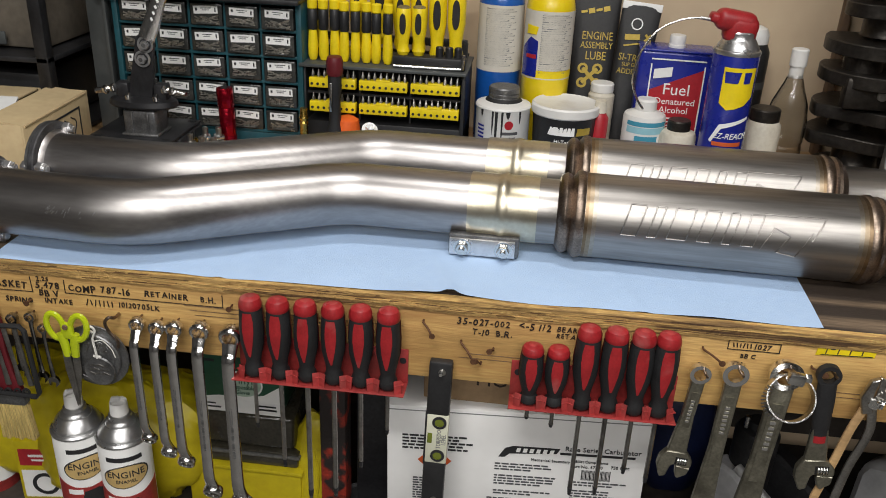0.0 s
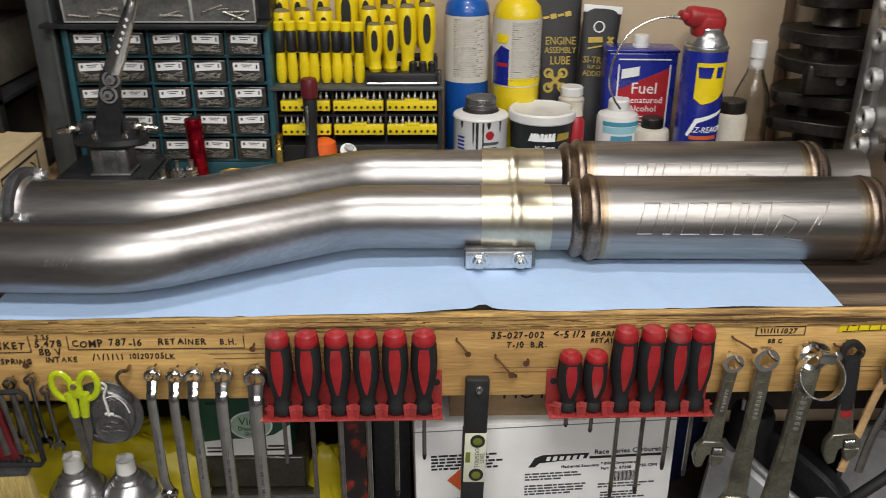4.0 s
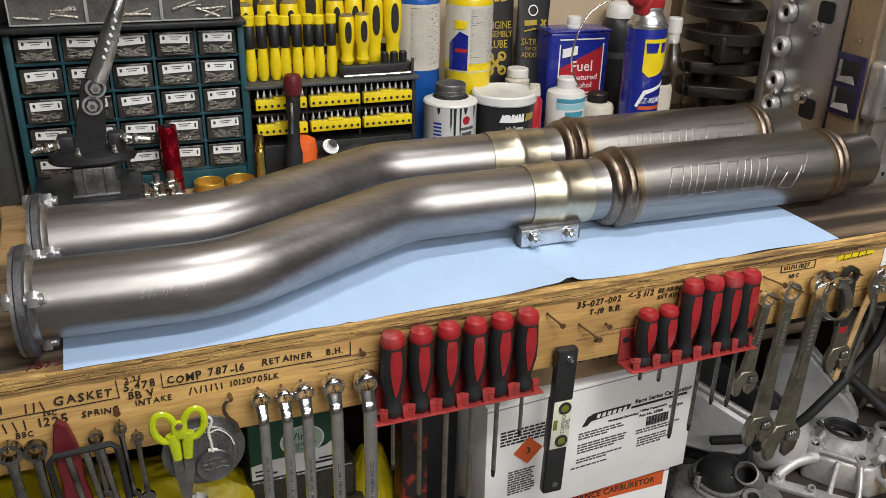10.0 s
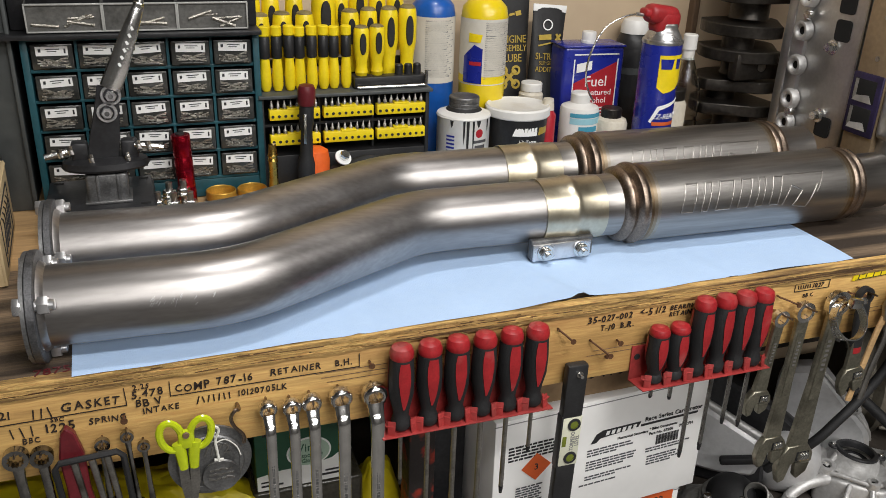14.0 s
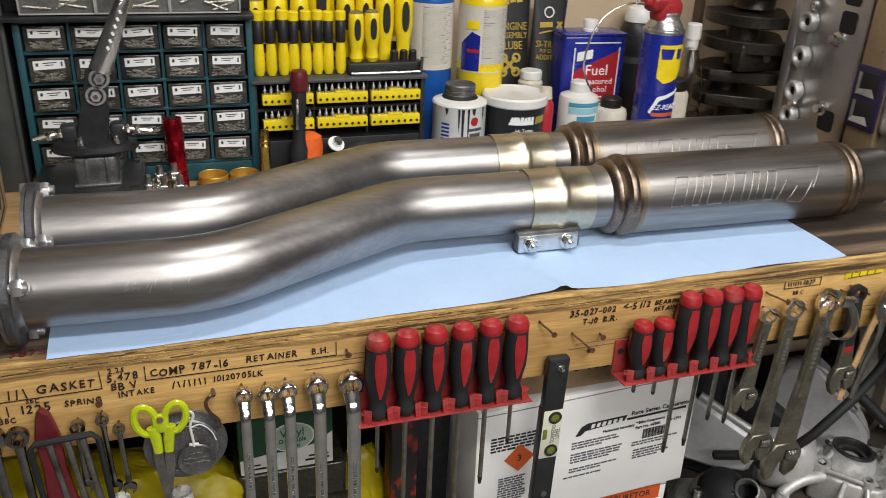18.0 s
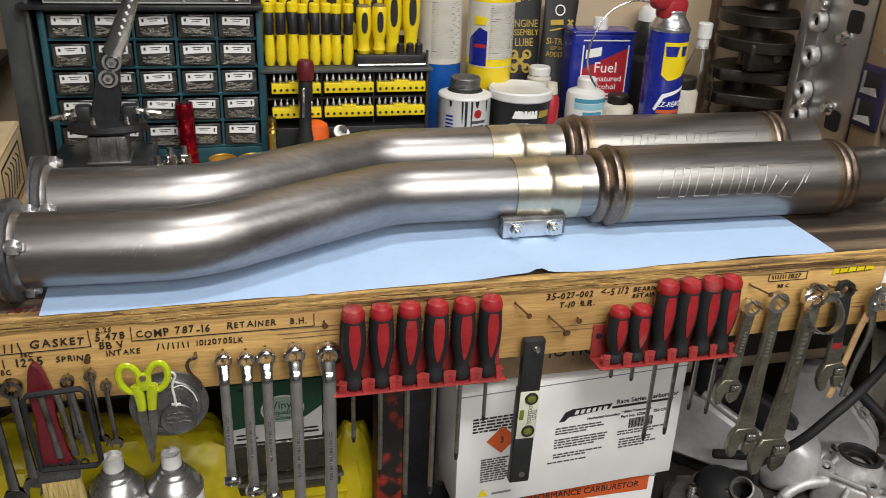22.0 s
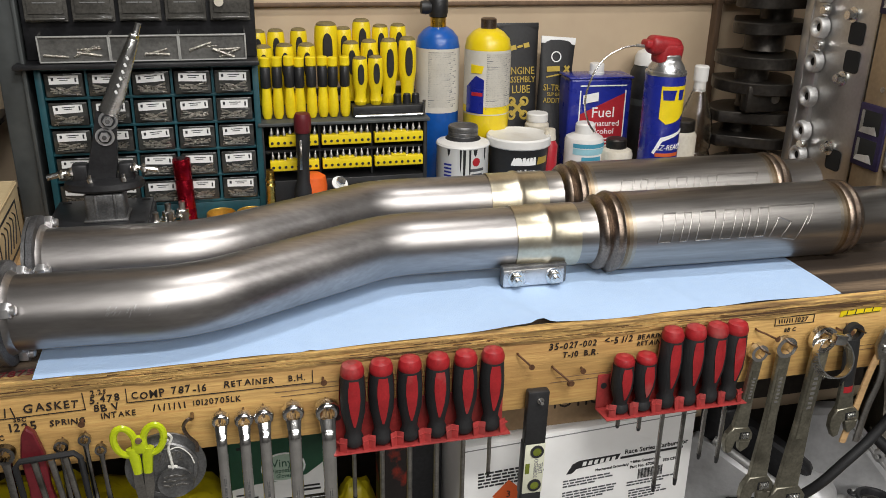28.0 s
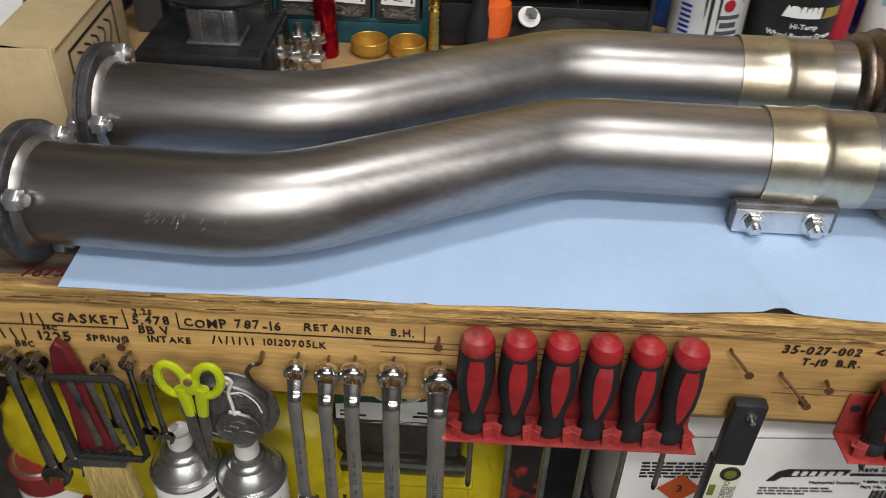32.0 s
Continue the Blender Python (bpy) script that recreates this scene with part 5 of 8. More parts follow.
part("barb", lathe([(0.0075, 0.011), (0.0065, 0.03), (0.0065, 0.055), (0.0075, 0.058), (0.0062, 0.062), (0.0075, 0.066), (0.0062, 0.070), (0.0055, 0.082), (0, 0.082)], 16), M["brass"], fit_)
part("side_port", moved(lathe([(0.0055, 0), (0.0055, 0.014), (0.0068, 0.015), (0.0068, 0.020), (0, 0.020)], 12, False), pose(0.008, -0.004, 0.007, 0, 90, 0)), M["brass"], fit_)
grip = thing("nut_driver", pose(-0.2015, 0.430, BENCH, 3, 1, 0), "black nut driver with a red cap standing on its tip", "nut driver")
part("handle", lathe([(0, 0), (0.010, 0), (0.0125, 0.006), (0.0135, 0.05), (0.0095, 0.062), (0.0085, 0.10), (0.0105, 0.112), (0.0105, 0.135), (0.009, 0.140), (0, 0.140)], 18), M["rubber"], grip)
part("cap", lathe([(0, 0.138), (0.0118, 0.138), (0.0128, 0.142), (0.0128, 0.160), (0.0105, 0.166), (0, 0.167)], 18), M["maroon"], grip, "dull red cap")
part("pocket_clip", bx(0.004, 0.0015, 0.045, (-0.004, -0.0105, 0.105), 0.0006), M["zinc"], grip)
ob_ = thing("orange_knob", pose(-0.184, 0.440, BENCH), "orange plastic knob behind the nut driver", "knob")
part("knob", lathe([(0, 0), (0.015, 0), (0.019, 0.02), (0.0205, 0.050), (0.018, 0.064), (0.010, 0.069), (0, 0.069)], 24), M["orange"], ob_)
part("lower_ring", lathe([(0.0188, 0.018), (0.0204, 0.02), (0.0204, 0.028), (0.0195, 0.03)], 24, False), M["red"], ob_)
# lump of unknown kind: a black part and the rack's shadow in one shape
pouch = bmesh.new()
bmesh.ops.create_uvsphere(pouch, u_segments=28, v_segments=16, radius=1)
for v in pouch.verts:
    v.co = Vector((v.co.x * 0.072, v.co.y * 0.024, max(v.co.z, -0.75) * 0.030 + 0.0225)) * (1 + 0.10 * noise.noise(v.co * 2.2))
    v.co.z = max(v.co.z, 0.0)
po = thing("black_lump", pose(-0.098, 0.432, BENCH), "low black lump standing for a black part and the rack's shadow", "pouch")
part("pouch", pouch, M["rubber"], po)
lb = thing("loose_bolt", pose(-0.146, 0.428, BENCH + 0.053, 42, 0, 20), "flanged bolt with washer lying on the black lump", "bolt")
part("shank", lathe([(0, -0.012), (0.004, -0.012), (0.004, 0.004), (0, 0.004)], 10), M["zinc"], lb)
part("washer", lathe([(0, 0), (0.0125, 0), (0.0125, 0.002), (0, 0.002)], 24), M["label"], lb)
part("head", moved(hexnut(0.0075, 0.009), pose(0, 0, 0.002)), M["zinc"], lb)

# ---- crankshaft on end ----
ck = thing("crankshaft", pose(0.612, 0.510, BENCH), "dark oiled crankshaft standing upright on its end", "crankshaft")
z = 0.0
part("flange", lathe([(0, 0), (0.060, 0), (0.062, 0.004), (0.062, 0.030), (0.045, 0.034), (0, 0.034)], 40), M["crank"], ck)
for k in range(5):
    z0 = 0.034 + 0.098 * k
    part("journal", moved(lathe([(0.036, z0), (0.034, z0 + 0.003), (0.034, z0 + 0.028), (0.036, z0 + 0.031)], 32, False), Matrix()), M["crank"], ck)
    ang = (0, 90, 270, 180, 0)[k]
    for zz, sg in ((z0 + 0.030, 1), (z0 + 0.073, 1)):
        web = moved(plate(arc(0, 0, 0.080, 200, 340, 14) + arc(0, 0.030, 0.042, 20, 160, 10), 0.020, 0.0015), pose(0, 0, zz + 0.010, 90, 0, 0))
        part("counterweight", moved(web, pose(0, 0, 0, 0, 0, ang + 30)), M["crank"], ck)
    a = radians(ang + 120)
    part("crankpin", moved(lathe([(0.028, z0 + 0.05), (0.028, z0 + 0.074)], 28, False), Matrix.Translation((0.030 * math.cos(a), 0.030 * math.sin(a), 0))), M["crank"], ck)
part("oil_hole", moved(lathe([(0, 0), (0.008, 0), (0.008, 0.002), (0, 0.002)], 18), Matrix.Translation((-0.005, -0.0618, 0.155)) @ pose(0, 0, 0, 90, 0, 0)), M["satin"], ck)
part("nose_block", bx(0.10, 0.024, 0.048, (-0.008, -0.050, 0.155), 0.006), M["crank"], ck)

# ---- cylinder head on end ----
hd = thing("cylinder_head", pose(0.62, 0.165, BENCH), "machined aluminium cylinder head standing on its end", "cylinder head")
H_ = 0.62
part("casting", bx(0.182, 0.1775, H_, (0.096, 0.1190, H_ / 2), 0.003), M["alu"], hd)
part("side_face", bx(0.030, 0.030, H_, (0.020, 0.0148, H_ / 2), 0.002), M["alu"], hd)
part("rail", bx(0.05, 0.048, H_, (0.024, 0.231, H_ / 2), 0.003), M["alu"], hd, "stepped rocker rail")
part("step", bx(0.010, 0.02, H_, (0.002, 0.246, H_ / 2), 0.002), M["alu"], hd)
part("groove", bx(0.003, 0.003, H_, (0.0045, 0.084, H_ / 2)), M["hole"], hd)
part("lip", bx(0.006, 0.004, H_, (0.0030, 0.092, H_ / 2), 0.001), M["satin"], hd)
flange = part("port_flange", bx(0.012, 0.058, H_, (0.000, 0.052, H_ / 2), 0.002), M["tan"], hd, "tan milled port flange")


def oval(a, rx, rz):
    return rx * math.cos(a) * (1 + 0.06 * math.sin(a)), rz * math.sin(a)


def deck_cell(w, h, rx, rz, ox):
    bm = bmesh.new()
    n = 56
    loops = []
    for kind in range(3):
        ring = []
        for i in range(n):
            a = 2 * math.pi * i / n
            c, q = math.cos(a), math.sin(a)
            if kind == 0:
                ex, ez = oval(a, rx, rz)
                p = (ox + ex, 0.0, ez)
            else:
                m = max(abs(c) / (w / 2), abs(q) / (h / 2))
                p = (c / m, 0.0 if kind == 1 else 0.032, q / m)
            ring.append(bm.verts.new(p))
        loops.append(ring)
    for u, v in zip(loops, loops[1:]):
        for i in range(n):
            bm.faces.new((u[i], u[(i + 1) % n], v[(i + 1) % n], v[i]))
    bmesh.ops.recalc_face_normals(bm, faces=bm.faces)
    return bm


def bowl(rx, rz):
    bm = bmesh.new()
    n = 56
    prev = None
    for s, d in ((1.0, 0.0), (0.985, 0.002), (0.93, 0.010), (0.84, 0.017), (0.66, 0.0225), (0.40, 0.0250), (0.12, 0.0255)):
        ring = []
        for i in range(n):
            ex, ez = oval(2 * math.pi * i / n, rx * s, rz * s)
            ring.append(bm.verts.new((ex + 0.004 * (1 - s), d, ez)))
        if prev:
            for i in range(n):
                bm.faces.new((prev[i], prev[(i + 1) % n], ring[(i + 1) % n], ring[i]))
        prev = ring
    bm.faces.new(prev)
    bmesh.ops.recalc_face_normals(bm, faces=bm.faces)
    bmesh.ops.reverse_faces(bm, faces=bm.faces)
    return bm


for zz in (0.088, 0.2005, 0.313, 0.4255, 0.538):
    cell = part("deck_face", deck_cell(0.152, 0.1125, 0.041, 0.051, 0.008), M["alu"], hd, "milled deck face", pose(0.111, 0.0, zz))
    ch = part("combustion_chamber", bowl(0.041, 0.051), M["polished"], cell, "bright polished combustion chamber", pose(0.008, 0, 0))
    part("plug_hole", moved(lathe([(0.0085, -0.0005), (0.0085, 0.0030), (0.006, 0.0030), (0.0055, 0.0), (0, 0.0)], 18), pose(0.030, 0.012, 0.008, 74, 0, 30)), M["satin"], ch)
    for x, z in ((-0.058, 0.050), (0.060, 0.050), (0.066, 0.002), (-0.040, -0.046)):
        part("bolt_hole", moved(lathe([(0.0050, 0.0), (0.0046, 0.0010), (0.0036, 0.0012), (0, 0.0012)], 14), pose(x, 0.0005, z, 90, 0, 0)), M["hole"], cell)
    part("coolant_slot", moved(plate([(-0.007, -0.012), (0.007, -0.012), (0.004, 0.012), (-0.003, 0.012)], 0.0012), pose(-0.048, -0.0006, 0.018)), M["hole"], cell)
for z0, z1 in ((0.0, 0.0317), (0.5944, H_)):
    e_ = part("deck_end", bx(0.152, 0.031, z1 - z0, (0.111, 0.0156, (z0 + z1) / 2), 0.0008), M["alu"], hd)
    for x in (0.05, 0.066, 0.083, 0.10, 0.125, 0.15, 0.172):
        part("bolt_hole", moved(lathe([(0, 0), (0.0034, 0), (0.0034, 0.0008), (0, 0.0008)], 12), Matrix.Translation((x, 0.0004, z0 + 0.014 + 0.006 * ((x * 1000) % 2))) @ pose(0, 0, 0, 90, 0, 0)), M["hole"], e_)
boss = None
for zz in (0.075, 0.116, 0.173, 0.229, 0.283, 0.337, 0.392, 0.448, 0.505, 0.56):
    m = Matrix.Translation((0.0, 0.214, zz)) @ pose(0, 0, 0, 0, -90, 0)
    if boss is None:
        boss = part("boss", lathe([(0.0180, -0.004), (0.0165, 0.006), (0.0150, 0.0085), (0.0120, 0.009), (0.0105, 0.0085), (0.0075, 0.005), (0.0068, 0.001), (0, 0.001)], 28), M["cast"], hd, m=m)
        bore = part("bore", lathe([(0, 0), (0.0066, 0), (0.0066, 0.0006), (0, 0.0006)], 16), M["hole"], boss, m=Matrix.Translation((0, 0, 0.0018)))
    else:
        b = again("boss", boss, hd, m)
        again("bore", bore, b, Matrix.Translation((0, 0, 0.0018)))
for zz in (0.096, 0.256, 0.310, 0.42, 0.53):
    part("seat", moved(lathe([(0, 0), (0.0085, 0), (0.0085, 0.006), (0.006, 0.010), (0, 0.010)], 16), Matrix.Translation((0.0, 0.206, zz)) @ pose(0, 0, 0, 10, -90, 0)), M["chrome"], hd)
for zz in (0.103, 0.213, 0.309, 0.41, 0.52):
    part("head_bolt", moved(joined(lathe([(0, 0), (0.0115, 0), (0.0115, 0.0025), (0.007, 0.003)], 20), moved(hexnut(0.0076, 0.011), pose(0, 0, 0.0025))), Matrix.Translation((0.005, 0.149, zz)) @ pose(0, 0, 0, 0, -90, 0)), M["zinc"], hd)
for zz in (0.087, 0.241, 0.283, 0.455, 0.497):
    part("pushrod_window", plate([(px + q * math.cos(radians(d)), pz + q * math.sin(radians(d))) for px, pz, d0, q in ((0.010, 0.0105, 0, 0.006), (-0.010, 0.0105, 90, 0.006), (-0.010, -0.0105, 180, 0.006), (0.010, -0.0105, 270, 0.006)) for d in (d0, d0 + 30, d0 + 60, d0 + 90)], 0.002), M["hole"], hd, "", pose(0.0042, 0.135, zz, 0, 0, -90))
for zz in (0.215, 0.275, 0.44, 0.50):
    part("dowel_hole", moved(lathe([(0.0042, 0), (0.0042, 0.0008), (0.0026, 0.0006), (0, 0.0002)], 12), Matrix.Translation((-0.0062, 0.048, zz)) @ pose(0, 0, 0, 0, -90, 0)), M["satin"], flange)
for zz in (0.145, 0.365, 0.575):
    pr_ = part("port_edge", bx(0.006, 0.058, 0.094, (-0.0075, 0.053, zz), 0.003, 2), M["purple"], flange, "purple marked port edge")
    for d in (-0.021, 0.021):
        part("port", bx(0.002, 0.042, 0.034, (-0.0102, 0.054, zz + d), 0.0008), M["hole"], pr_)
        part("port_wall", moved(plate([(-0.020, -0.0), (0.018, 0.0), (0.011, 0.012), (-0.015, 0.008)], 0.0012), pose(-0.0110, 0.054, zz + d - 0.0168, 0, 0, -90)), M["cast"], pr_)
        part("port_wall", moved(plate([(-0.0, -0.014), (0.006, -0.009), (0.006, 0.016), (0.0, 0.016)], 0.0012), pose(-0.0110, 0.0735, zz + d, 0, 0, -90)), M["castdark"], pr_)
    ex = part("exhaust_port", joined(bx(0.040, 0.034, 0.090, (0.014, 0.008, zz), 0.010, 3), bx(0.020, 0.024, 0.034, (0.032, 0.004, zz + 0.045), 0.008, 3)), M["alu"], hd, "raised bright port block")
    for d, ch_ in ((0.020, "5"), (-0.020, "1")):
        writing("digit", ch_, 0.016, M["ink"], ex, pose(0.012, -0.0096, zz + d, 0, 90, 0), align="CENTER")
pin = thing("locating_pin", pose(0.585, 0.205, BENCH + 0.006, 0, 90, 0), "small steel pin lying beside the head", "pin")
part("pin", lathe([(0, 0), (0.0045, 0), (0.0045, 0.028), (0.006, 0.029), (0.006, 0.036), (0, 0.036)], 12), M["satin"], pin)

# ---- battery pack beyond the head ----
bp_ = thing("battery_pack", pose(0.895, 0.185, BENCH, 0, 0, -12), "black tool battery pack with a red button", "battery")
part("shell", joined(bx(0.13, 0.10, 0.062, (0, 0, 0.031), 0.010, 3), bx(0.06, 0.06, 0.02, (0.01, 0, 0.068), 0.006)), M["black"], bp_)
part("button", moved(lathe([(0.006, 0), (0.0105, 0), (0.0105, 0.003), (0.009, 0.004), (0.006, 0.004)], 20), Matrix.Translation((-0.045, -0.050, 0.044)) @ pose(0, 0, 0, 90, 0, 0)), M["red"], bp_)
part("print", joined(bx(0.026, 0.0006, 0.006, (0.0, -0.0503, 0.024)), bx(0.018, 0.0006, 0.003, (0.0, -0.0503, 0.016))), M["label"], bp_)
rd = thing("power_drill", pose(0.93, 0.32, BENCH), "red and black power tool resting behind the battery", "power tool")
part("housing", moved(bx(0.16, 0.07, 0.075, (0, 0, 0.10), 0.02, 3), Matrix()), M["red"], rd)
part("grip", bx(0.04, 0.04, 0.10, (0.02, 0, 0.05), 0.012, 3), M["black"], rd)
part("chuck", moved(lathe([(0, 0), (0.022, 0), (0.018, 0.05), (0, 0.05)], 20), pose(-0.08, 0, 0.105, 0, -90, 0)), M["black"], rd)

# ---- notes on the front board ----


pen = random.Random(31)


def note(txt, x, z, s, sq=0.95, mt="marker", rot=0.0):
    """Hand-printed capitals, each a little askew."""
    for ch in txt:
        if ch == " ":
            x += 0.30 * s
            continue
        k = s * pen.uniform(0.92, 1.10)
        ob = writing("note_letter", ch, k, M[mt], bench, Matrix(), depth=0.0003, squeeze=sq * pen.uniform(0.9, 1.05), shear=pen.uniform(-0.05, 0.16), bold=0.016)
        xs = [v.co.x for v in ob.data.vertices]
        ob.matrix_local = pose(x - min(xs), -0.0010, z + pen.uniform(-0.05, 0.05) * s, 0, rot + pen.uniform(-6, 6), 0)
        x += max(xs) - min(xs) + 0.13 * s


def rule(x0, z0, x1, z1, w=0.0009):
    d = Vector((x1 - x0, 0, z1 - z0))
    ang = math.atan2(d.z, d.x)
    part("pen_line", moved(bx(d.length + w, 0.0006, w), Matrix.Translation(((x0 + x1) / 2, -0.0006, (z0 + z1) / 2)) @ Matrix.Rotation(-ang, 4, "Y")), M["marker"], bench)


def scribble(x0, x1, z, h, seed):
    """A row of plain upright bars standing for a word that is not written out."""
    r = random.Random(seed)
    n = max(3, round((x1 - x0) / (h * 0.62)))
    for i in range(n):
        x = x0 + (x1 - x0) * (i + 0.5) / n
        hh, t = h * r.uniform(0.8, 1.0), h * r.uniform(-0.12, 0.16)
        part("pen_bar", tube([(x - t, -0.0004, z - hh / 2), (x, -0.0004, z), (x + t, -0.0004, z + hh / 2)], 0.0007, 6), M["marker"], bench)


note("COMP", -0.420, 0.8885, 0.0125)
note("787-16", -0.380, 0.8895, 0.0125)
note("RETAINER", -0.327, 0.8900, 0.0105)
note("B.H.", -0.259, 0.8895, 0.0110)
for a in ((-0.425, 0.8815, -0.233, 0.8815), (-0.425, 0.8815, -0.425, 0.898), (-0.233, 0.8815, -0.233, 0.897)):
    rule(*a)
scribble(-0.402, -0.366, 0.8715, 0.0085, 2)
note("10120705LK", -0.360, 0.8720, 0.0098)
note("2.25", -0.459, 0.8975, 0.0085)
note("5.478", -0.461, 0.8890, 0.0120)
note("BB V", -0.458, 0.8785, 0.0110)
note("INTAKE", -0.452, 0.8690, 0.0090)
scribble(-0.552, -0.531, 0.8845, 0.012, 3)
note("GASKET", -0.524, 0.8870, 0.0130)
scribble(-0.574, -0.548, 0.8665, 0.0125, 7)
rule(-0.60, 0.8770, -0.466, 0.8790)
rule(-0.466, 0.8790, -0.467, 0.8985)
note("1225", -0.540, 0.8660, 0.0145)
note("SPRING", -0.502, 0.8665, 0.0095)
note("SBC", -0.535, 0.8755, 0.0065)
note("BBC", -0.562, 0.8560, 0.0090)
note("21", -0.577, 0.8880, 0.0125)
note("35-027-002", 0.040, 0.8940, 0.0112)
note("<-5 1/2", 0.110, 0.8945, 0.0115)
note("BEARING", 0.152, 0.8950, 0.0088)
note("RETAINER", 0.152, 0.8860, 0.0085)
note("T-10  B.R.", 0.058, 0.8815, 0.0105)
for a in ((0.338, 0.8905, 0.393, 0.8905), (0.338, 0.9065 - 0.005, 0.393, 0.9065 - 0.005), (0.338, 0.8905, 0.338, 0.9015), (0.393, 0.8905, 0.393, 0.9015)):
    rule(*a)
scribble(0.342, 0.364, 0.896, 0.006, 4)
note("1027", 0.366, 0.8960, 0.0090)
note("BB C", 0.353, 0.8830, 0.0078)
scribble(0.600, 0.640, 0.893, 0.006, 5)
note("392V", 0.602, 0.8840, 0.0085)
rule(0.662, 0.874, 0.662, 0.900)
rule(0.662, 0.880, 0.78, 0.880)
note("EO", 0.672, 0.8900, 0.0120)
for a in ((-0.32, -0.06, 0.868, 3), (0.02, 0.14, 0.846, 2), (0.40, 0.60, 0.842, 2), (-0.20, 0.0, 0.840, 1)):
    for k in range(a[3]):
        part("grain_crack", bx((a[1] - a[0]) * (0.6 + 0.2 * k), 0.0006, 0.0005, ((a[0] + a[1]) / 2 + 0.02 * k, -0.0003, a[2] + 0.006 * k)), M["trim"], bench)
for x, z, r in ((-0.409, 0.9035, 0.004), (-0.30, 0.845, 0.0035), (0.16, 0.838, 0.004), (0.55, 0.86, 0.004), (-0.52, 0.838, 0.004)):
    part("knot", moved(lathe([(0, 0), (r, 0), (r * 0.7, 0.0012), (0, 0.0012)], 14), Matrix.Translation((x, 0.0005, z)) @ pose(0, 0, 0, 90, 0, 0) @ Matrix.Diagonal((1.8, 0.6, 1, 1))), M["trim"], bench)

sk = thing("sticker", pose(0.461, -0.0006, 0.9030, 0, -2, 0), "yellow sticker with black plain lettering shapes", "sticker", "stickers on the board")
part("backing", plate([(-0.031, -0.0085), (0.030, -0.0085), (0.033, 0.0085), (-0.028, 0.0085)], 0.0006), M["yellow"], sk)
for k in range(4):
    part("mark", plate([(-0.0215 + 0.0125 * k, -0.0062), (-0.0205 + 0.0125 * k, -0.0062), (-0.0185 + 0.0125 * k, 0.0062), (-0.0195 + 0.0125 * k, 0.0062)], 0.0006), M["ink"], sk, "", pose(0, -0.0006, 0))
    part("mark", plate([(-0.0165 + 0.0125 * k, -0.0008 + 0.002 * (k % 2)), (-0.0115 + 0.0125 * k, -0.0008 + 0.002 * (k % 2)), (-0.0112 + 0.0125 * k, 0.0004 + 0.002 * (k % 2)), (-0.0162 + 0.0125 * k, 0.0004 + 0.002 * (k % 2))], 0.0006), M["ink"], sk, "", pose(0, -0.0006, 0))
for z in (-0.0078, 0.0072):
    part("mark", plate([(-0.026, z), (0.028, z), (0.028, z + 0.0008), (-0.026, z + 0.0008)], 0.0006), M["ink"], sk, "", pose(0.002 if z > 0 else 0, -0.0006, 0))
s2_ = thing("sticker", pose(0.545, -0.0006, 0.8945), "white shaped sticker with red and black blocks", "sticker", "stickers on the board")
part("backing", plate([(-0.034, -0.020), (0.034, -0.020), (0.034, 0.012), (0.016, 0.016)] + arc(0, 0.017, 0.007, 0, 180, 6) + [(-0.016, 0.016), (-0.034, 0.012)], 0.0006), M["label"], s2_)
part("mark", plate([(-0.026, -0.006), (-0.010, -0.006), (-0.008, 0.008), (-0.026, 0.008)], 0.0006), M["redprint"], s2_, "", pose(0, -0.0006, 0))
part("mark", plate([(0.008, -0.006), (0.026, -0.006), (0.026, 0.008), (0.008, 0.008)], 0.0006), M["ink"], s2_, "", pose(0, -0.0006, 0))
part("mark", plate([(-0.026, -0.016), (0.026, -0.016), (0.026, -0.010), (-0.026, -0.010)], 0.0006), M["ink"], s2_, "", pose(0, -0.0006, 0))
writing("note", "7875", 0.017, M["maroon"], bench, pose(-0.545, 0.012, BENCH + 0.0006, -90, 0, 4), depth=0.0002)

# ---- nails ----


def nail(x, z, ln, dx, dz, bent=0.0):
    n = thing("nail", pose(x, -0.0005, z), "rusty nail driven part-way into the front board", "nail", "nails in the board")
    end = Vector((dx, -ln, dz))
    pts = [(0, 0.012, 0), (0, -0.004, 0), end * 0.5 + Vector((bent, 0, 0)), end]
    part("shank", tube(pts, 0.0013, 7), M["rustnail"], n)
    part("head", moved(lathe([(0, 0), (0.0035, 0), (0.0035, 0.0012), (0, 0.0012)], 12), Matrix.Translation(end) @ pose(0, 0, 0, 90, 0, 0)), M["rustnail"], n)


for a in ((0.002, 0.890, 0.016, 0.012, -0.010), (0.046, 0.868, 0.022, 0.016, -0.012), (0.083, 0.862, 0.014, -0.004, 0.004), (0.312, 0.889, 0.020, 0.018, -0.006), (0.395, 0.874, 0.022, 0.02, -0.004), (0.43, 0.878, 0.016, 0.01, 0), (-0.222, 0.886, 0.010, 0, 0), (-0.47, 0.868, 0.010, 0, 0), (0.07, 0.842, 0.012, -0.006, 0.008)):
    nail(*a)

# ---- screwdriver racks ----


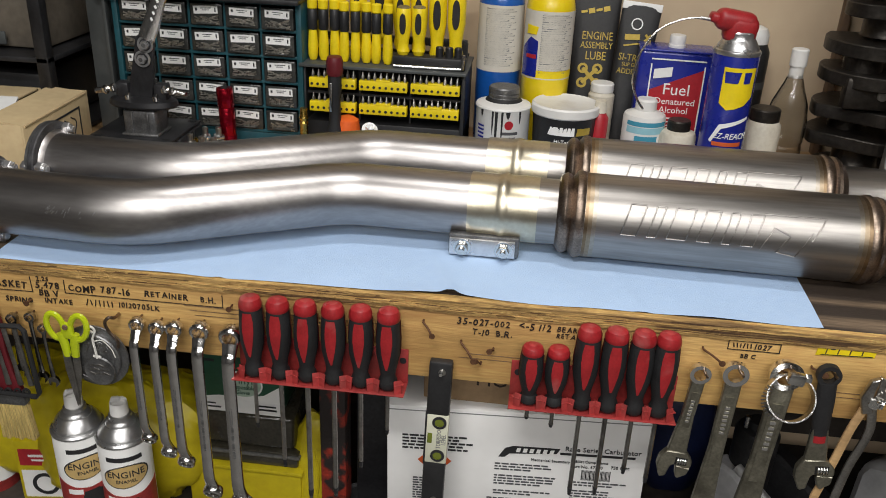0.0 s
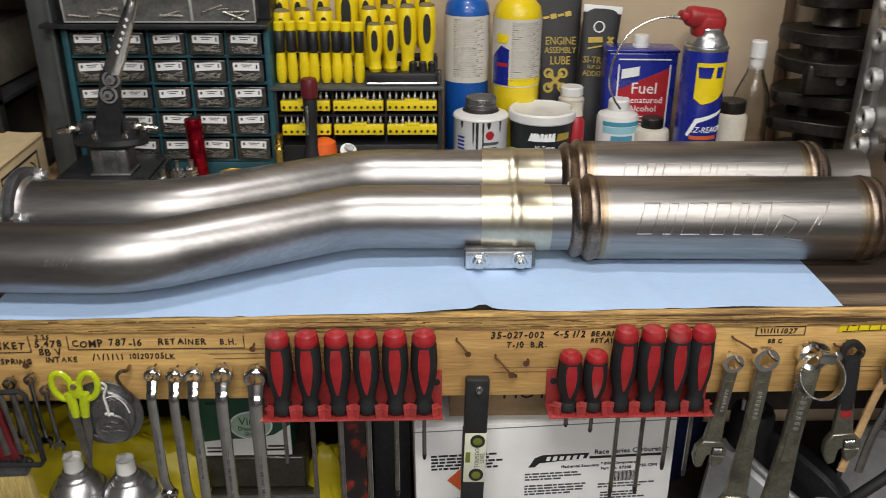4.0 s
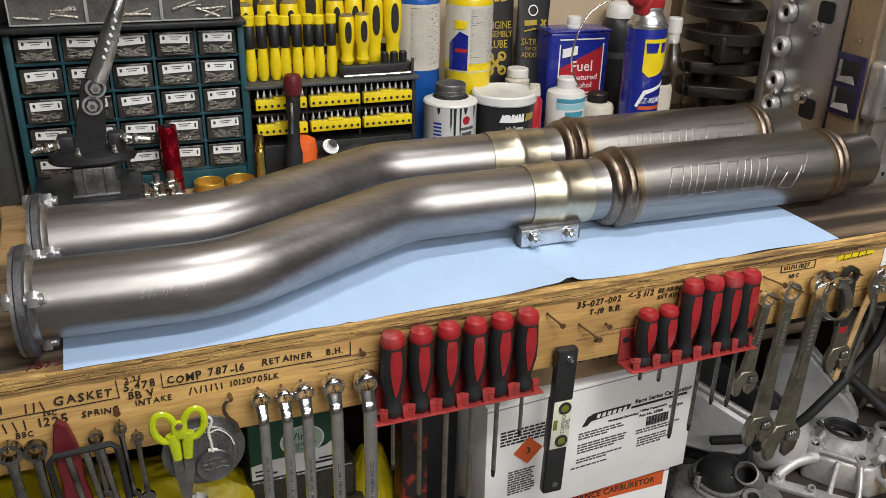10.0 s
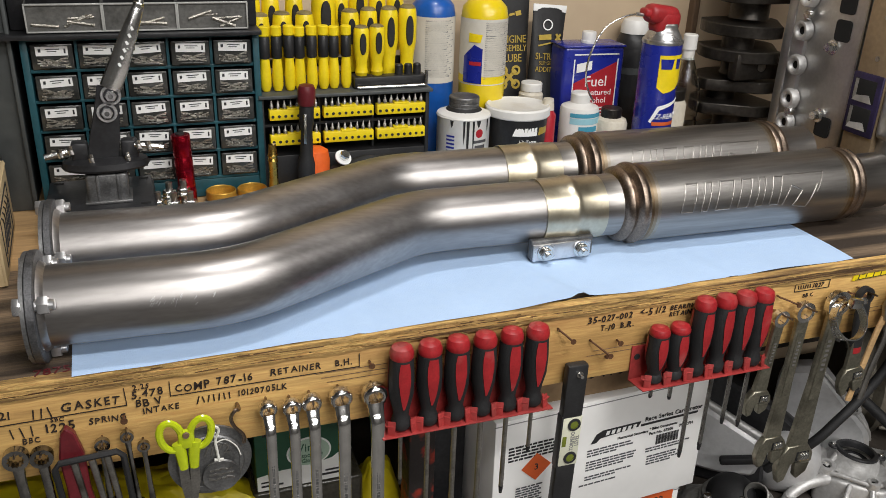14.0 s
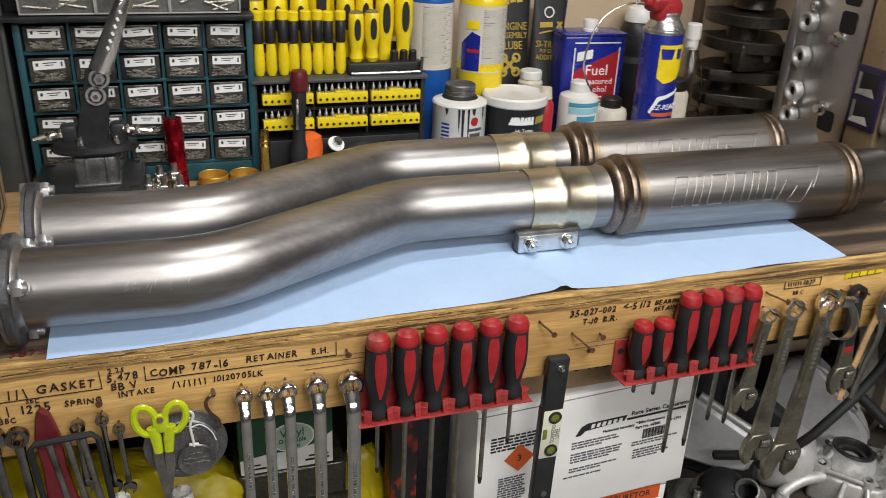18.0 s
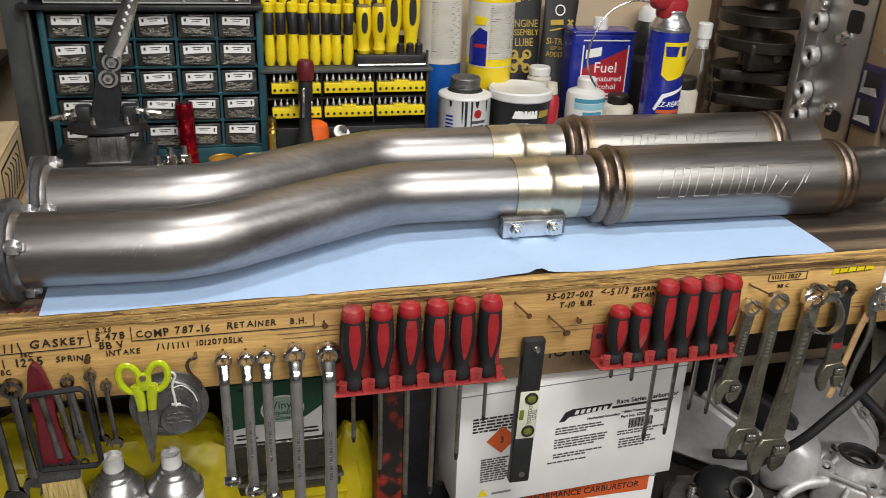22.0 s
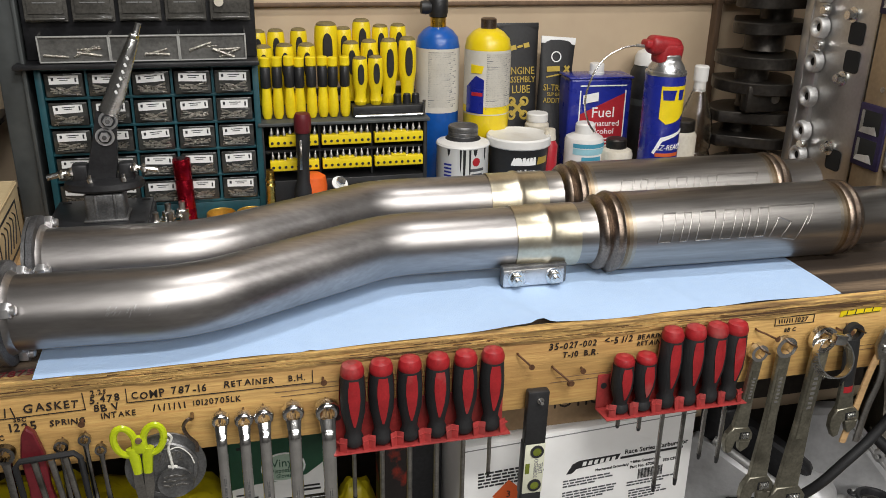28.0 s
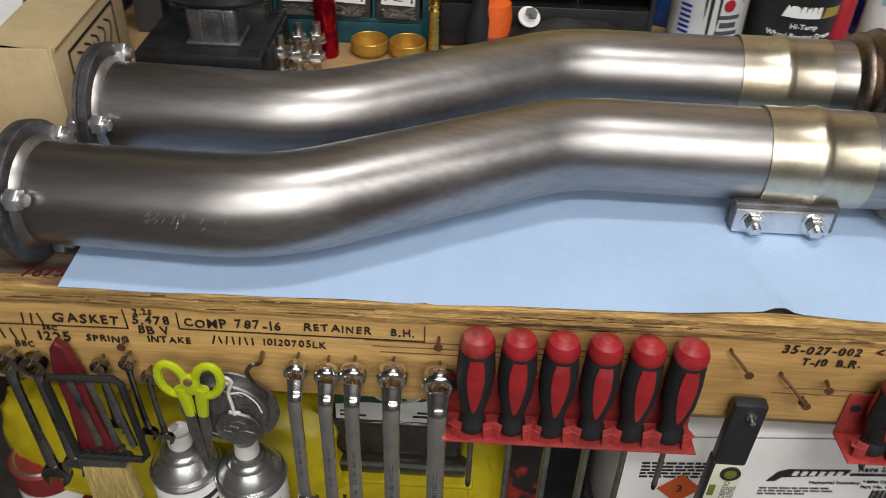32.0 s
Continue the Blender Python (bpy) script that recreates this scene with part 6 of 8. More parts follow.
def driver(x, z0, h, r, blade, bw, label, tipm="darkchrome"):
    d = thing("screwdriver", pose(x, -0.021, z0), label, "screwdriver", "screwdrivers in the racks")
    part("handle", lathe([(0, 0), (r * 0.62, 0), (r * 0.78, h * 0.03), (r * 0.80, h * 0.10), (r * 0.62, h * 0.16), (r * 0.70, h * 0.24), (r * 0.98, h * 0.42), (r * 1.02, h * 0.62), (r * 0.93, h * 0.84), (r * 0.90, h * 0.86)], 20), M["rubber"], d, "black rubber handle")
    part("cap", lathe([(r * 0.90, h * 0.855), (r * 0.96, h * 0.87), (r * 0.96, h * 0.92), (r * 0.80, h * 0.975), (r * 0.45, h), (0, h * 1.005)], 20), M["red"], d, "red domed cap")
    part("cap_mark", lathe([(0, h * 1.001), (r * 0.36, h * 1.0015), (r * 0.30, h * 1.006), (0, h * 1.008)], 14), M["rackred"], d)
    for a in (-90, 30, 150):
        bm = bmesh.new()
        prof = [(0.24, 0.70), (0.42, 0.98), (0.62, 1.02), (0.84, 0.93)]
        rows_ = []
        for f, w in ((0.28, 0.08), (0.36, 0.22), (0.48, 0.36), (0.62, 0.46), (0.74, 0.46), (0.84, 0.36)):
            rr = np.interp(f, [p[0] for p in prof], [p[1] for p in prof]) * r + 0.0009
            rows_.append([bm.verts.new((rr * math.cos(radians(a) + k * w / 2), rr * math.sin(radians(a) + k * w / 2), f * h)) for k in (-2, -1, 0, 1, 2)])
        for ra, rb in zip(rows_, rows_[1:]):
            for i in range(4):
                bm.faces.new((ra[i], ra[i + 1], rb[i + 1], rb[i]))
        bmesh.ops.recalc_face_normals(bm, faces=bm.faces)
        part("inlay", bm, M["red"], d)
    part("blade", tube([(0, 0, 0.004), (0, 0, -blade * 0.9), (0, 0, -blade)], [bw, bw, bw * 0.75], 10), M[tipm], d, "steel blade")
    part("tip", tube([(0, 0, -blade * 0.93), (0, 0, -blade - 0.002)], [bw * 1.1, bw * 0.7], 8), M["blackmetal"], d)
    return d


def rack(x0, x1, slots, label):
    rk = thing("screwdriver_rack", pose((x0 + x1) / 2, 0, 0.805), label, "tool rack", "screwdriver racks")
    w = x1 - x0
    part("back_plate", bx(w, 0.0016, 0.046, (0, -0.0015, 0.022), 0.0004), M["rackred"], rk)
    part("shelf", moved(bx(w, 0.034, 0.0016, (0, 0, 0), 0.0004), pose(0, -0.018, 0.000, -6, 0, 0)), M["rackred"], rk)
    for x in slots:
        for sx in (-1, 1):
            part("tab", moved(bx(0.0085, 0.0016, 0.018, (0, 0, 0), 0.0004), pose(x - (x0 + x1) / 2 + sx * 0.0125, -0.0285, 0.009, -8, 0, sx * 28)), M["rackred"], rk)
            part("tab_foot", moved(bx(0.011, 0.010, 0.0014, (0, 0, 0), 0.0004), pose(x - (x0 + x1) / 2 + sx * 0.0125, -0.024, 0.012, 0, 0, sx * 28)), M["rackred"], rk)
    for x in (x0 + 0.008, x1 - 0.006):
        part("screw_hole", moved(lathe([(0, 0), (0.004, 0), (0.004, 0.0008), (0, 0.0008)], 12), Matrix.Translation((x - (x0 + x1) / 2, -0.0024, 0.030)) @ pose(0, 0, 0, 90, 0, 0)), M["ink"], rk)


LS = [-0.1925 + 0.0316 * k for k in range(6)]
rack(-0.216, -0.014, LS, "red sheet steel rack holding six screwdrivers")
for k, x in enumerate(LS):
    driver(x, 0.8095, 0.1035, 0.0137, (0.075, 0.130, 0.176, 0.168, 0.119, 0.065)[k], (0.0024, 0.0028, 0.0032, 0.0032, 0.0028, 0.0024)[k], "red and black handled screwdriver hanging in the rack", "satin")
RS = [0.127, 0.1555, 0.1862, 0.2155, 0.2445, 0.2710]
rack(0.105, 0.291, RS, "red sheet steel rack holding two short and four long screwdrivers")
for k, x in enumerate(RS):
    if k < 2:
        driver(x, 0.8095, 0.075, 0.0130, (0.022, 0.030)[k], 0.0026, "short red and black handled screwdriver in the rack")
    else:
        driver(x, 0.8095, 0.1055, 0.0137, (0.125, 0.120, 0.085, 0.095)[k - 2], 0.0028, "long red and black handled screwdriver in the rack")

# ---- box-end wrenches ----


def bar(pts, half_w, half_d):
    """A flat bar with rounded edges and a shallow crown along points that run down the board."""
    bm = bmesh.new()
    prof = [(-1.0, 0.0), (-0.92, 0.55), (-0.62, 0.92), (0.0, 1.0), (0.62, 0.92), (0.92, 0.55), (1.0, 0.0), (0.92, -0.55), (0.62, -0.92), (0.0, -1.0), (-0.62, -0.92), (-0.92, -0.55)]
    rings = []
    for i, p in enumerate(pts):
        d = (Vector(pts[min(i + 1, len(pts) - 1)]) - Vector(pts[max(i - 1, 0)])).normalized()
        side = Vector((1, 0, 0))
        out = d.cross(side).normalized()
        rings.append([bm.verts.new(Vector(p) + side * half_w[i] * u + out * half_d[i] * v) for u, v in prof])
    for a, b in zip(rings, rings[1:]):
        for k in range(len(prof)):
            q = (k + 1) % len(prof)
            bm.faces.new((a[k], a[q], b[q], b[k]))
    bm.faces.new(rings[0])
    bm.faces.new(rings[-1])
    bmesh.ops.recalc_face_normals(bm, faces=bm.faces)
    return bm


def ring_end(r, depth, bite):
    """A box end: a thick ring with rounded shoulders and a twelve-point opening, its axis along y."""
    seg = 48
    bm = bmesh.new()
    rows = []
    h = depth / 2
    for y, rr, pointed in ((h, bite, True), (h, r * 0.80, False), (h * 0.75, r * 0.95, False), (h * 0.35, r, False), (-h * 0.35, r, False), (-h * 0.72, r * 0.95, False), (-h * 0.95, r * 0.84, False), (-h, r * 0.76, False), (-h * 0.9, bite * 1.08, False), (-h * 0.6, bite, True)):
        rows.append([bm.verts.new(((rr * (1.0 + (0.07 * abs(math.cos(6 * a)) if pointed else 0))) * math.cos(a), y, (rr * (1.0 + (0.07 * abs(math.cos(6 * a)) if pointed else 0))) * math.sin(a))) for a in [2 * math.pi * i / seg for i in range(seg)]])
    for a, b in zip(rows, rows[1:] + rows[:1]):
        for i in range(seg):
            bm.faces.new((a[i], a[(i + 1) % seg], b[(i + 1) % seg], b[i]))
    bmesh.ops.recalc_face_normals(bm, faces=bm.faces)
    return bm


def box_wrench(x, zt, zb, r, label, y=-0.016, material="chrome", off=0.013, lean=0.0):
    ln = zt - zb
    w = thing("box_wrench", pose(x, y, zt - r, 0, lean, 0), label, "wrench", "hanging wrenches")
    part("ring", moved(ring_end(r * 1.10, r * 1.25, r * 0.62), pose(0, 0.001, 0, 12, 0, 0)), M[material], w)
    zr = -(ln - 2 * r)
    part("ring", moved(ring_end(r * 1.14, r * 1.10, r * 0.66), pose(0, -off * 0.35, zr, 30, 0, 0)), M[material], w)
    pts = smooth_path([(0, -0.002, -r * 0.75), (0, -off * 0.55, -r * 1.55), (0, -off, -r * 2.7), (0, -off * 1.02, -ln * 0.35), (0, -off, -ln * 0.62), (0, -off * 0.95, zr + r * 2.9), (0, -off * 0.62, zr + r * 1.5), (0, -off * 0.38, zr + r * 0.75)], 6)
    n = len(pts)
    part("shaft", bar(pts, [r * (0.80 - 0.20 * math.sin(math.pi * i / (n - 1)) ** 0.7) for i in range(n)], [r * (0.44 - 0.12 * math.sin(math.pi * i / (n - 1))) for i in range(n)]), M[material], w)
    part("stamping", joined(*[bx(r * 0.30, 0.0006, 0.0016 + 0.0012 * (k % 3), (0, -off - r * 0.315, -ln * 0.34 - 0.0040 * k)) for k in range(int(ln * 0.30 / 0.004))]), M["pewter"], w)["kind"] = "stuff"
    part("hanging_nail", tube([(0, 0.018, r * 0.45), (0, -0.010, r * 0.52)], 0.0013, 7), M["weld"], w)


for x, zt, zb, r in ((-0.333, 0.866, 0.689, 0.0088), (-0.309, 0.864, 0.670, 0.0092), (-0.288, 0.866, 0.657, 0.0098), (-0.257, 0.868, 0.613, 0.0112), (-0.2205, 0.8665, 0.600, 0.0125)):
    box_wrench(x, zt, zb, r, "chrome double box-end wrench hanging from a nail")


def combo(x, zt, ln, r, label, lean=0.0, y=-0.010, material="chrome", group="hanging wrenches"):
    """A combination wrench: ring on top, open jaw below."""
    w = thing("combination_wrench", pose(x, y, zt - r, 0, lean, 0), label, "wrench", group)
    part("ring", moved(ring_plate(r, r * 0.62, r * 0.8, 24, 12), Matrix()), M[material], w)
    zb = -(ln - 2.2 * r)
    part("shaft", tube([(0, 0, -r * 0.8), (0, -0.001, -r * 2), (0, -0.001, zb * 0.6), (0, 0, zb + r)], [r * 0.55, r * 0.42, r * 0.42, r * 0.55], 10, flat=0.55), M[material], w)
    part("jaw", moved(plate(arc(0, 0, r * 1.15, -40, 220, 16) + [(-r * 0.55, -r * 1.25), (-r * 0.52, -r * 0.1), (r * 0.52, -r * 0.1), (r * 0.55, -r * 1.25)], r * 0.6), pose(0, 0, zb, 0, 14, 0)), M[material], w)
    part("stamping", joined(*[bx(r * 0.3, 0.0005, 0.002, (0, -r * 0.25, zb * 0.35 - 0.0035 * k)) for k in range(6)]), M["pewter"], w)["kind"] = "stuff"
    part("hanging_nail", tube([(0, 0.012, r * 0.4), (0, -0.008, r * 0.5)], 0.0012, 7), M["weld"], w)
    return w


for x, zt, ln, r, ln_ in ((-0.4925, 0.852, 0.088, 0.0072, 0), (-0.4695, 0.856, 0.098, 0.0064, -2), (-0.4555, 0.841, 0.088, 0.0060, -2)):
    combo(x, zt, ln, r, "small combination wrench hanging from a nail", ln_, material="darkchrome")
for x, zt, ln, r in ((-0.5685, 0.857, 0.17, 0.0115), (-0.5465, 0.853, 0.15, 0.0105)):
    combo(x, zt, ln, r, "chrome combination wrench hanging from a nail", -2, material="darkchrome")
for k in range(9):
    combo(0.600 + 0.0180 * k, 0.886 - 0.001 * k, 0.118 + 0.009 * k, 0.0068 + 0.0003 * k, "polished combination wrench in a hanging row", 2, material="darkchrome")

# holder frame with key set
fr_ = thing("key_holder", pose(-0.503, -0.019, 0.789, 0, -3, 0), "black rectangular holder frame hanging among the wrenches", "tool holder")
outer = [(-0.030, -0.046), (0.026, -0.050), (0.031, -0.044), (0.031, 0.044), (0.026, 0.050), (-0.026, 0.050), (-0.031, 0.044)]
pts = [Vector((x, 0, z)) for x, z in outer]
part("frame", tube(pts + [pts[0]], 0.0032, 8), M["rubber"], fr_)
for k, x in enumerate((-0.014, 0.002, 0.016)):
    part("key", tube([(x, 0.004, 0.044), (x + 0.003, 0.004, -0.010), (x + 0.004, 0.004, -0.036)], [0.0036, 0.003, 0.0042], 8, flat=0.5), M["satin"], fr_)
part("lower_comb", joined(*[moved(ring_plate(0.005, 0.003, 0.002, 12), pose(-0.022 + 0.012 * k, 0, -0.044)) for k in range(4)]), M["rubber"], fr_)

# paint brush
br = thing("paint_brush", pose(-0.522, -0.009, 0.868, 0, -2, 0), "old paint brush with a dark red handle", "brush")
part("handle", moved(plate([(0, 0.004), (0.007, -0.004), (0.012, -0.030), (0.011, -0.070), (0.015, -0.110), (0.020, -0.128), (-0.018, -0.128), (-0.013, -0.110), (-0.010, -0.070), (-0.011, -0.030), (-0.006, -0.004)], 0.009, 0.0015), Matrix()), M["maroon"], br)
part("ferrule", bx(0.042, 0.013, 0.020, (0.001, 0, -0.138), 0.002), M["pewter"], br)
part("bristles", moved(joined(*[moved(bx(0.0052, 0.011, 0.055, (0, 0, 0), 0.001), pose(0.001 - 0.018 + 0.0052 * k, 0, -0.173 - 0.002 * math.sin(k * 2.1), 0, (k - 3.5) * -0.9, 0)) for k in range(8)]), Matrix()), M["bristle"], br, "stiff pale bristles")

# ---- scissors ----
sc = thing("scissors", pose(-0.4150, -0.0245, 0.851, 0, 0, 0), "lime green handled scissors hanging by a nail", "scissors")
for s in (-1, 1):
    loop = [(s * (0.0142 + 0.0102 * math.cos(a) + 0.002 * math.sin(a)), 0.0, -0.001 + 0.0165 * math.sin(a)) for a in [2 * math.pi * k / 20 for k in range(21)]]
    part("handle", joined(tube(loop, 0.0038, 8, flat=0.8), tube([(s * 0.0085, 0, -0.010), (s * 0.0062, 0, -0.024), (s * 0.0050, 0, -0.041)], [0.0058, 0.0056, 0.0046], 10, flat=0.7)), M["lime"], sc, "lime green plastic handle")
    part("blade", moved(plate([(s * 0.001, -0.036), (s * 0.010, -0.036), (s * 0.0095, -0.060), (s * 0.001 - 0.001, -0.112), (-s * 0.002, -0.108)], 0.0018), pose(0, s * 0.001, 0)), M["satin"], sc)
part("pivot", moved(lathe([(0, 0), (0.0035, 0), (0.003, 0.002), (0, 0.002)], 12), Matrix.Translation((0, -0.004, 0.001)) @ pose(0, 0, 0, 90, 0, 0)), M["trim"], sc)
part("bridge", bx(0.016, 0.006, 0.022, (0, 0, -0.006), 0.003), M["lime"], sc)

# ---- tag disc with string ----
tg = thing("metal_tag", pose(-0.3915, -0.008, 0.808), "dull metal disc with a tied string and stamped medallion", "metal disc")
part("disc", moved(lathe([(0, 0), (0.0415, 0), (0.042, 0.0015), (0.0415, 0.003), (0.034, 0.0035), (0.034, 0.008), (0.0325, 0.0095), (0.029, 0.0095), (0.0285, 0.0088), (0.027, 0.0088), (0.0265, 0.0095), (0, 0.0095)], 44), pose(-0.002, 0, -0.004, 90, 0, 0)), M["pewter"], tg)
writing("stamped_number", "7/72", 0.016, M["satin"], tg, pose(-0.010, -0.0100, 0.012))
part("string", tube(smooth_path([(0.004, -0.011, 0.034), (-0.001, -0.013, 0.040), (0.004, -0.014, 0.044), (0.008, -0.013, 0.038), (0.004, -0.013, 0.026), (0.005, -0.013, 0.012), (0.006, -0.013, 0.000)], 5), 0.0015, 6), M["string"], tg, "white knotted string")
part("string_loop", tube(smooth_path([(0.004, -0.011, 0.022), (0.014, -0.011, 0.024), (0.024, -0.011, 0.014), (0.028, -0.011, 0.002)], 5), 0.0007, 6), M["string"], tg)
part("knot", moved(bx(0.010, 0.003, 0.003, (0, 0, 0), 0.001), pose(0.006, -0.0125, 0.002, 0, 8, 0)), M["string"], tg)
med = part("medallion", moved(lathe([(0, 0), (0.0185, 0), (0.0195, 0.001), (0.0185, 0.003), (0.017, 0.0025), (0, 0.0025)], 34), Matrix.Translation((0.007, -0.011, -0.018)) @ pose(0, 0, 0, 90, 0, 0)), M["pewter"], tg, "stamped metal medallion")
part("relief", joined(*[moved(bx(0.004 + 0.002 * (k % 3), 0.0008, 0.0016), pose(0.007 - 0.009 + 0.006 * (k % 4), -0.0138, -0.010 - 0.0055 * (k // 4), 0, 20 * (k % 3) - 20, 0)) for k in range(12)]), M["satin"], med)
hk = thing("wire_hook", pose(-0.3655, -0.004, 0.853), "bent rusty wire hook screwed into the board", "hook")
part("wire", tube(smooth_path([(0.003, 0.010, 0.006), (0.004, -0.008, 0.008), (0.000, -0.014, 0.011), (-0.005, -0.015, 0.004), (-0.002, -0.014, -0.008), (0.006, -0.013, -0.020), (0.006, -0.013, -0.030)], 5), 0.0020, 7), M["weld"], hk)

# ---- torpedo level ----
lv = thing("torpedo_level", pose(0.0235, -0.011, 0.740, 0, 1.2, 0), "black torpedo level with pale vial block hanging upright", "spirit level")
part("body", joined(bx(0.027, 0.012, 0.074, (0, 0, 0.069), 0.0025), bx(0.027, 0.012, 0.070, (0, 0, -0.070), 0.0025), bx(0.004, 0.012, 0.075, (-0.0122, 0, -0.001), 0.001)), M["black"], lv)
part("vial_block", bx(0.0262, 0.0128, 0.071, (0.0008, 0, -0.0005), 0.0015), M["levelwhite"], lv, "pale moulded vial block")
for zz in (0.024, -0.024):
    part("vial_ring", moved(lathe([(0.0055, 0), (0.0085, 0), (0.0085, 0.0016), (0.0055, 0.0016)], 22, False), Matrix.Translation((0.003, -0.0062, zz)) @ pose(0, 0, 0, 90, 0, 0)), M["ink"], lv)
    part("vial", moved(lathe([(0, 0), (0.0062, 0), (0.0058, 0.001), (0, 0.0014)], 18), Matrix.Translation((0.003, -0.0062, zz)) @ pose(0, 0, 0, 90, 0, 0)), M["vial"], lv, "green spirit vial")
part("centre_vial", bx(0.006, 0.002, 0.015, (-0.0075, -0.0058, 0.0005), 0.0008), M["vial"], lv)
writing("lettering", "TORPEDO", 0.0075, M["greyink"], lv, pose(0.0035, -0.0066, 0.000, 0, -90, 0), align="CENTER", squeeze=0.8)
writing("lettering", "LEVEL", 0.0075, M["greyink"], lv, pose(0.0095, -0.0066, 0.000, 0, -90, 0), align="CENTER", squeeze=0.8)
for zz in (0.094, -0.092):
    part("hang_hole", moved(lathe([(0, 0), (0.0042, 0), (0.0042, 0.0008), (0, 0.0008)], 14), Matrix.Translation((0.002, -0.0061, zz)) @ pose(0, 0, 0, 90, 0, 0)), M["satin"], lv)
part("screw", moved(tube([(0, 0, 0), (0, -0.010, 0)], 0.0022, 8), pose(0.001, -0.004, 0.095)), M["zinc"], lv)

# ---- adjustable wrenches ----


def adjustable(x, zt, ln, r, lean, label, material="oldsteel", grip=False, yaw=0):
    w = thing("adjustable_wrench", pose(x, -0.014, zt - r, 0, lean, yaw), label, "wrench", "adjustable wrenches")
    part("eye", moved(ring_plate(r, r * 0.62, 0.008, 26), Matrix()), M["chrome" if not grip else "rubber"], w)
    hz = -(ln - 3.2 * r)
    b0, b1 = r * 0.64, r * 0.95
    if grip:
        part("grip", tube([(0, 0, -r * 0.7), (0, 0, -ln * 0.2), (0, 0, -ln * 0.48)], [r * 0.8, r * 0.85, r * 0.75], 14, flat=0.6), M["rubber"], w, "black rubber grip")
        part("grip_band", tube([(0, 0, -ln * 0.48), (0, 0, -ln * 0.54)], r * 0.72, 14, flat=0.6), M["red"], w)
    part("handle", moved(plate([(-b0, -r * 0.7), (b0, -r * 0.7), (b0 * 0.95, hz * 0.5), (b1, hz + r * 0.6), (-b1, hz + r * 0.6), (-b0 * 0.95, hz * 0.5)], 0.0075, 0.0012), Matrix()), M[material], w)
    if not grip:
        part("panel", moved(plate([(-b0 * 0.55, -r * 2), (b0 * 0.55, -r * 2), (b0 * 0.6, hz * 0.62), (-b0 * 0.6, hz * 0.62)], 0.0010), pose(0, -0.0040, 0)), M[material], w)
        part("stamping", joined(*[moved(bx(b0 * 0.55, 0.0006, b0 * 0.34), pose(0, -0.0048, -r * 3 - b0 * 0.62 * k)) for k in range(7)]), M["chrome"], w)["kind"] = "stuff"
    head = [(-b1, hz + r * 0.7), (b1, hz + r * 0.7), (r * 1.7, hz - r * 0.2), (r * 1.75, hz - r * 1.0), (r * 1.15, hz - r * 1.2), (r * 0.1, hz - r * 0.9), (-r * 0.25, hz - r * 1.1), (-r * 0.5, hz - r * 2.5), (-r * 1.1, hz - r * 2.7), (-r * 1.6, hz - r * 1.4), (-r * 1.5, hz - r * 0.2)]
    part("head", moved(plate(head, 0.010, 0.0014), Matrix()), M[material], w)
    jaw = [(r * 0.25, hz - r * 1.05), (r * 1.7, hz - r * 1.15), (r * 1.55, hz - r * 2.0), (r * 0.75, hz - r * 2.6), (r * 0.45, hz - r * 2.3)]
    part("jaw", moved(plate(jaw, 0.008, 0.001), Matrix()), M[material], w)
    part("worm", joined(*[moved(lathe([(r * 0.30, 0), (r * 0.42, r * 0.06), (r * 0.42, r * 0.16), (r * 0.30, r * 0.22)], 12, True), Matrix.Translation((r * 0.15 + r * 0.24 * k, -0.0035, hz - r * 0.35)) @ pose(0, 0, 0, 0, 90, 0)) for k in range(4)]), M["zinc"], w, "knurled adjusting worm")
    part("worm_slot", bx(r * 1.15, 0.0008, r * 0.85, (r * 0.60, -0.0052, hz - r * 0.35)), M["hole"], w)
    part("hanging_nail", tube([(0, 0.016, r * 0.4), (0.004, -0.016, r * 0.5)], 0.0014, 7), M["weld"], w)
    return w


adjustable(0.3110, 0.8755, 0.150, 0.0115, 5.0, "small adjustable wrench hanging jaws down from a nail")
adjustable(0.3480, 0.8820, 0.246, 0.0142, 2.0, "medium adjustable wrench hanging jaws down from a nail")
adjustable(0.4010, 0.8905, 0.290, 0.0180, 3.0, "large adjustable wrench hanging jaws down from a nail")
adjustable(0.4445, 0.8900, 0.160, 0.0128, -5, "black-gripped adjustable wrench hanging from a nail", "oldsteel", True)
pl = thing("slip_joint_pliers", pose(0.497, -0.013, 0.868, 0, 4, 0), "grey slip-joint pliers hanging from a nail", "pliers")
for s in (-1, 1):
    part("handle", tube(smooth_path([(s * 0.004, 0, -0.028), (s * 0.010, 0, -0.060), (s * 0.009 - 0.006, 0, -0.110), (s * 0.011 - 0.010, 0, -0.160)], 5), 0.0052, 9, flat=0.6), M["tanwood"] if s < 0 else M["satin"], pl)
    part("jaw", moved(plate([(s * 0.001, 0.012), (s * 0.009, 0.008), (s * 0.014, -0.014), (s * 0.007, -0.034), (-s * 0.004, -0.032), (s * 0.002, -0.010)], 0.007, 0.001), pose(0, s * 0.002, 0)), M["satin"], pl)
part("pivot", moved(lathe([(0, 0), (0.007, 0), (0.006, 0.003), (0, 0.003)], 18), Matrix.Translation((0, -0.005, -0.018)) @ pose(0, 0, 0, 90, 0, 0)), M["zinc"], pl)

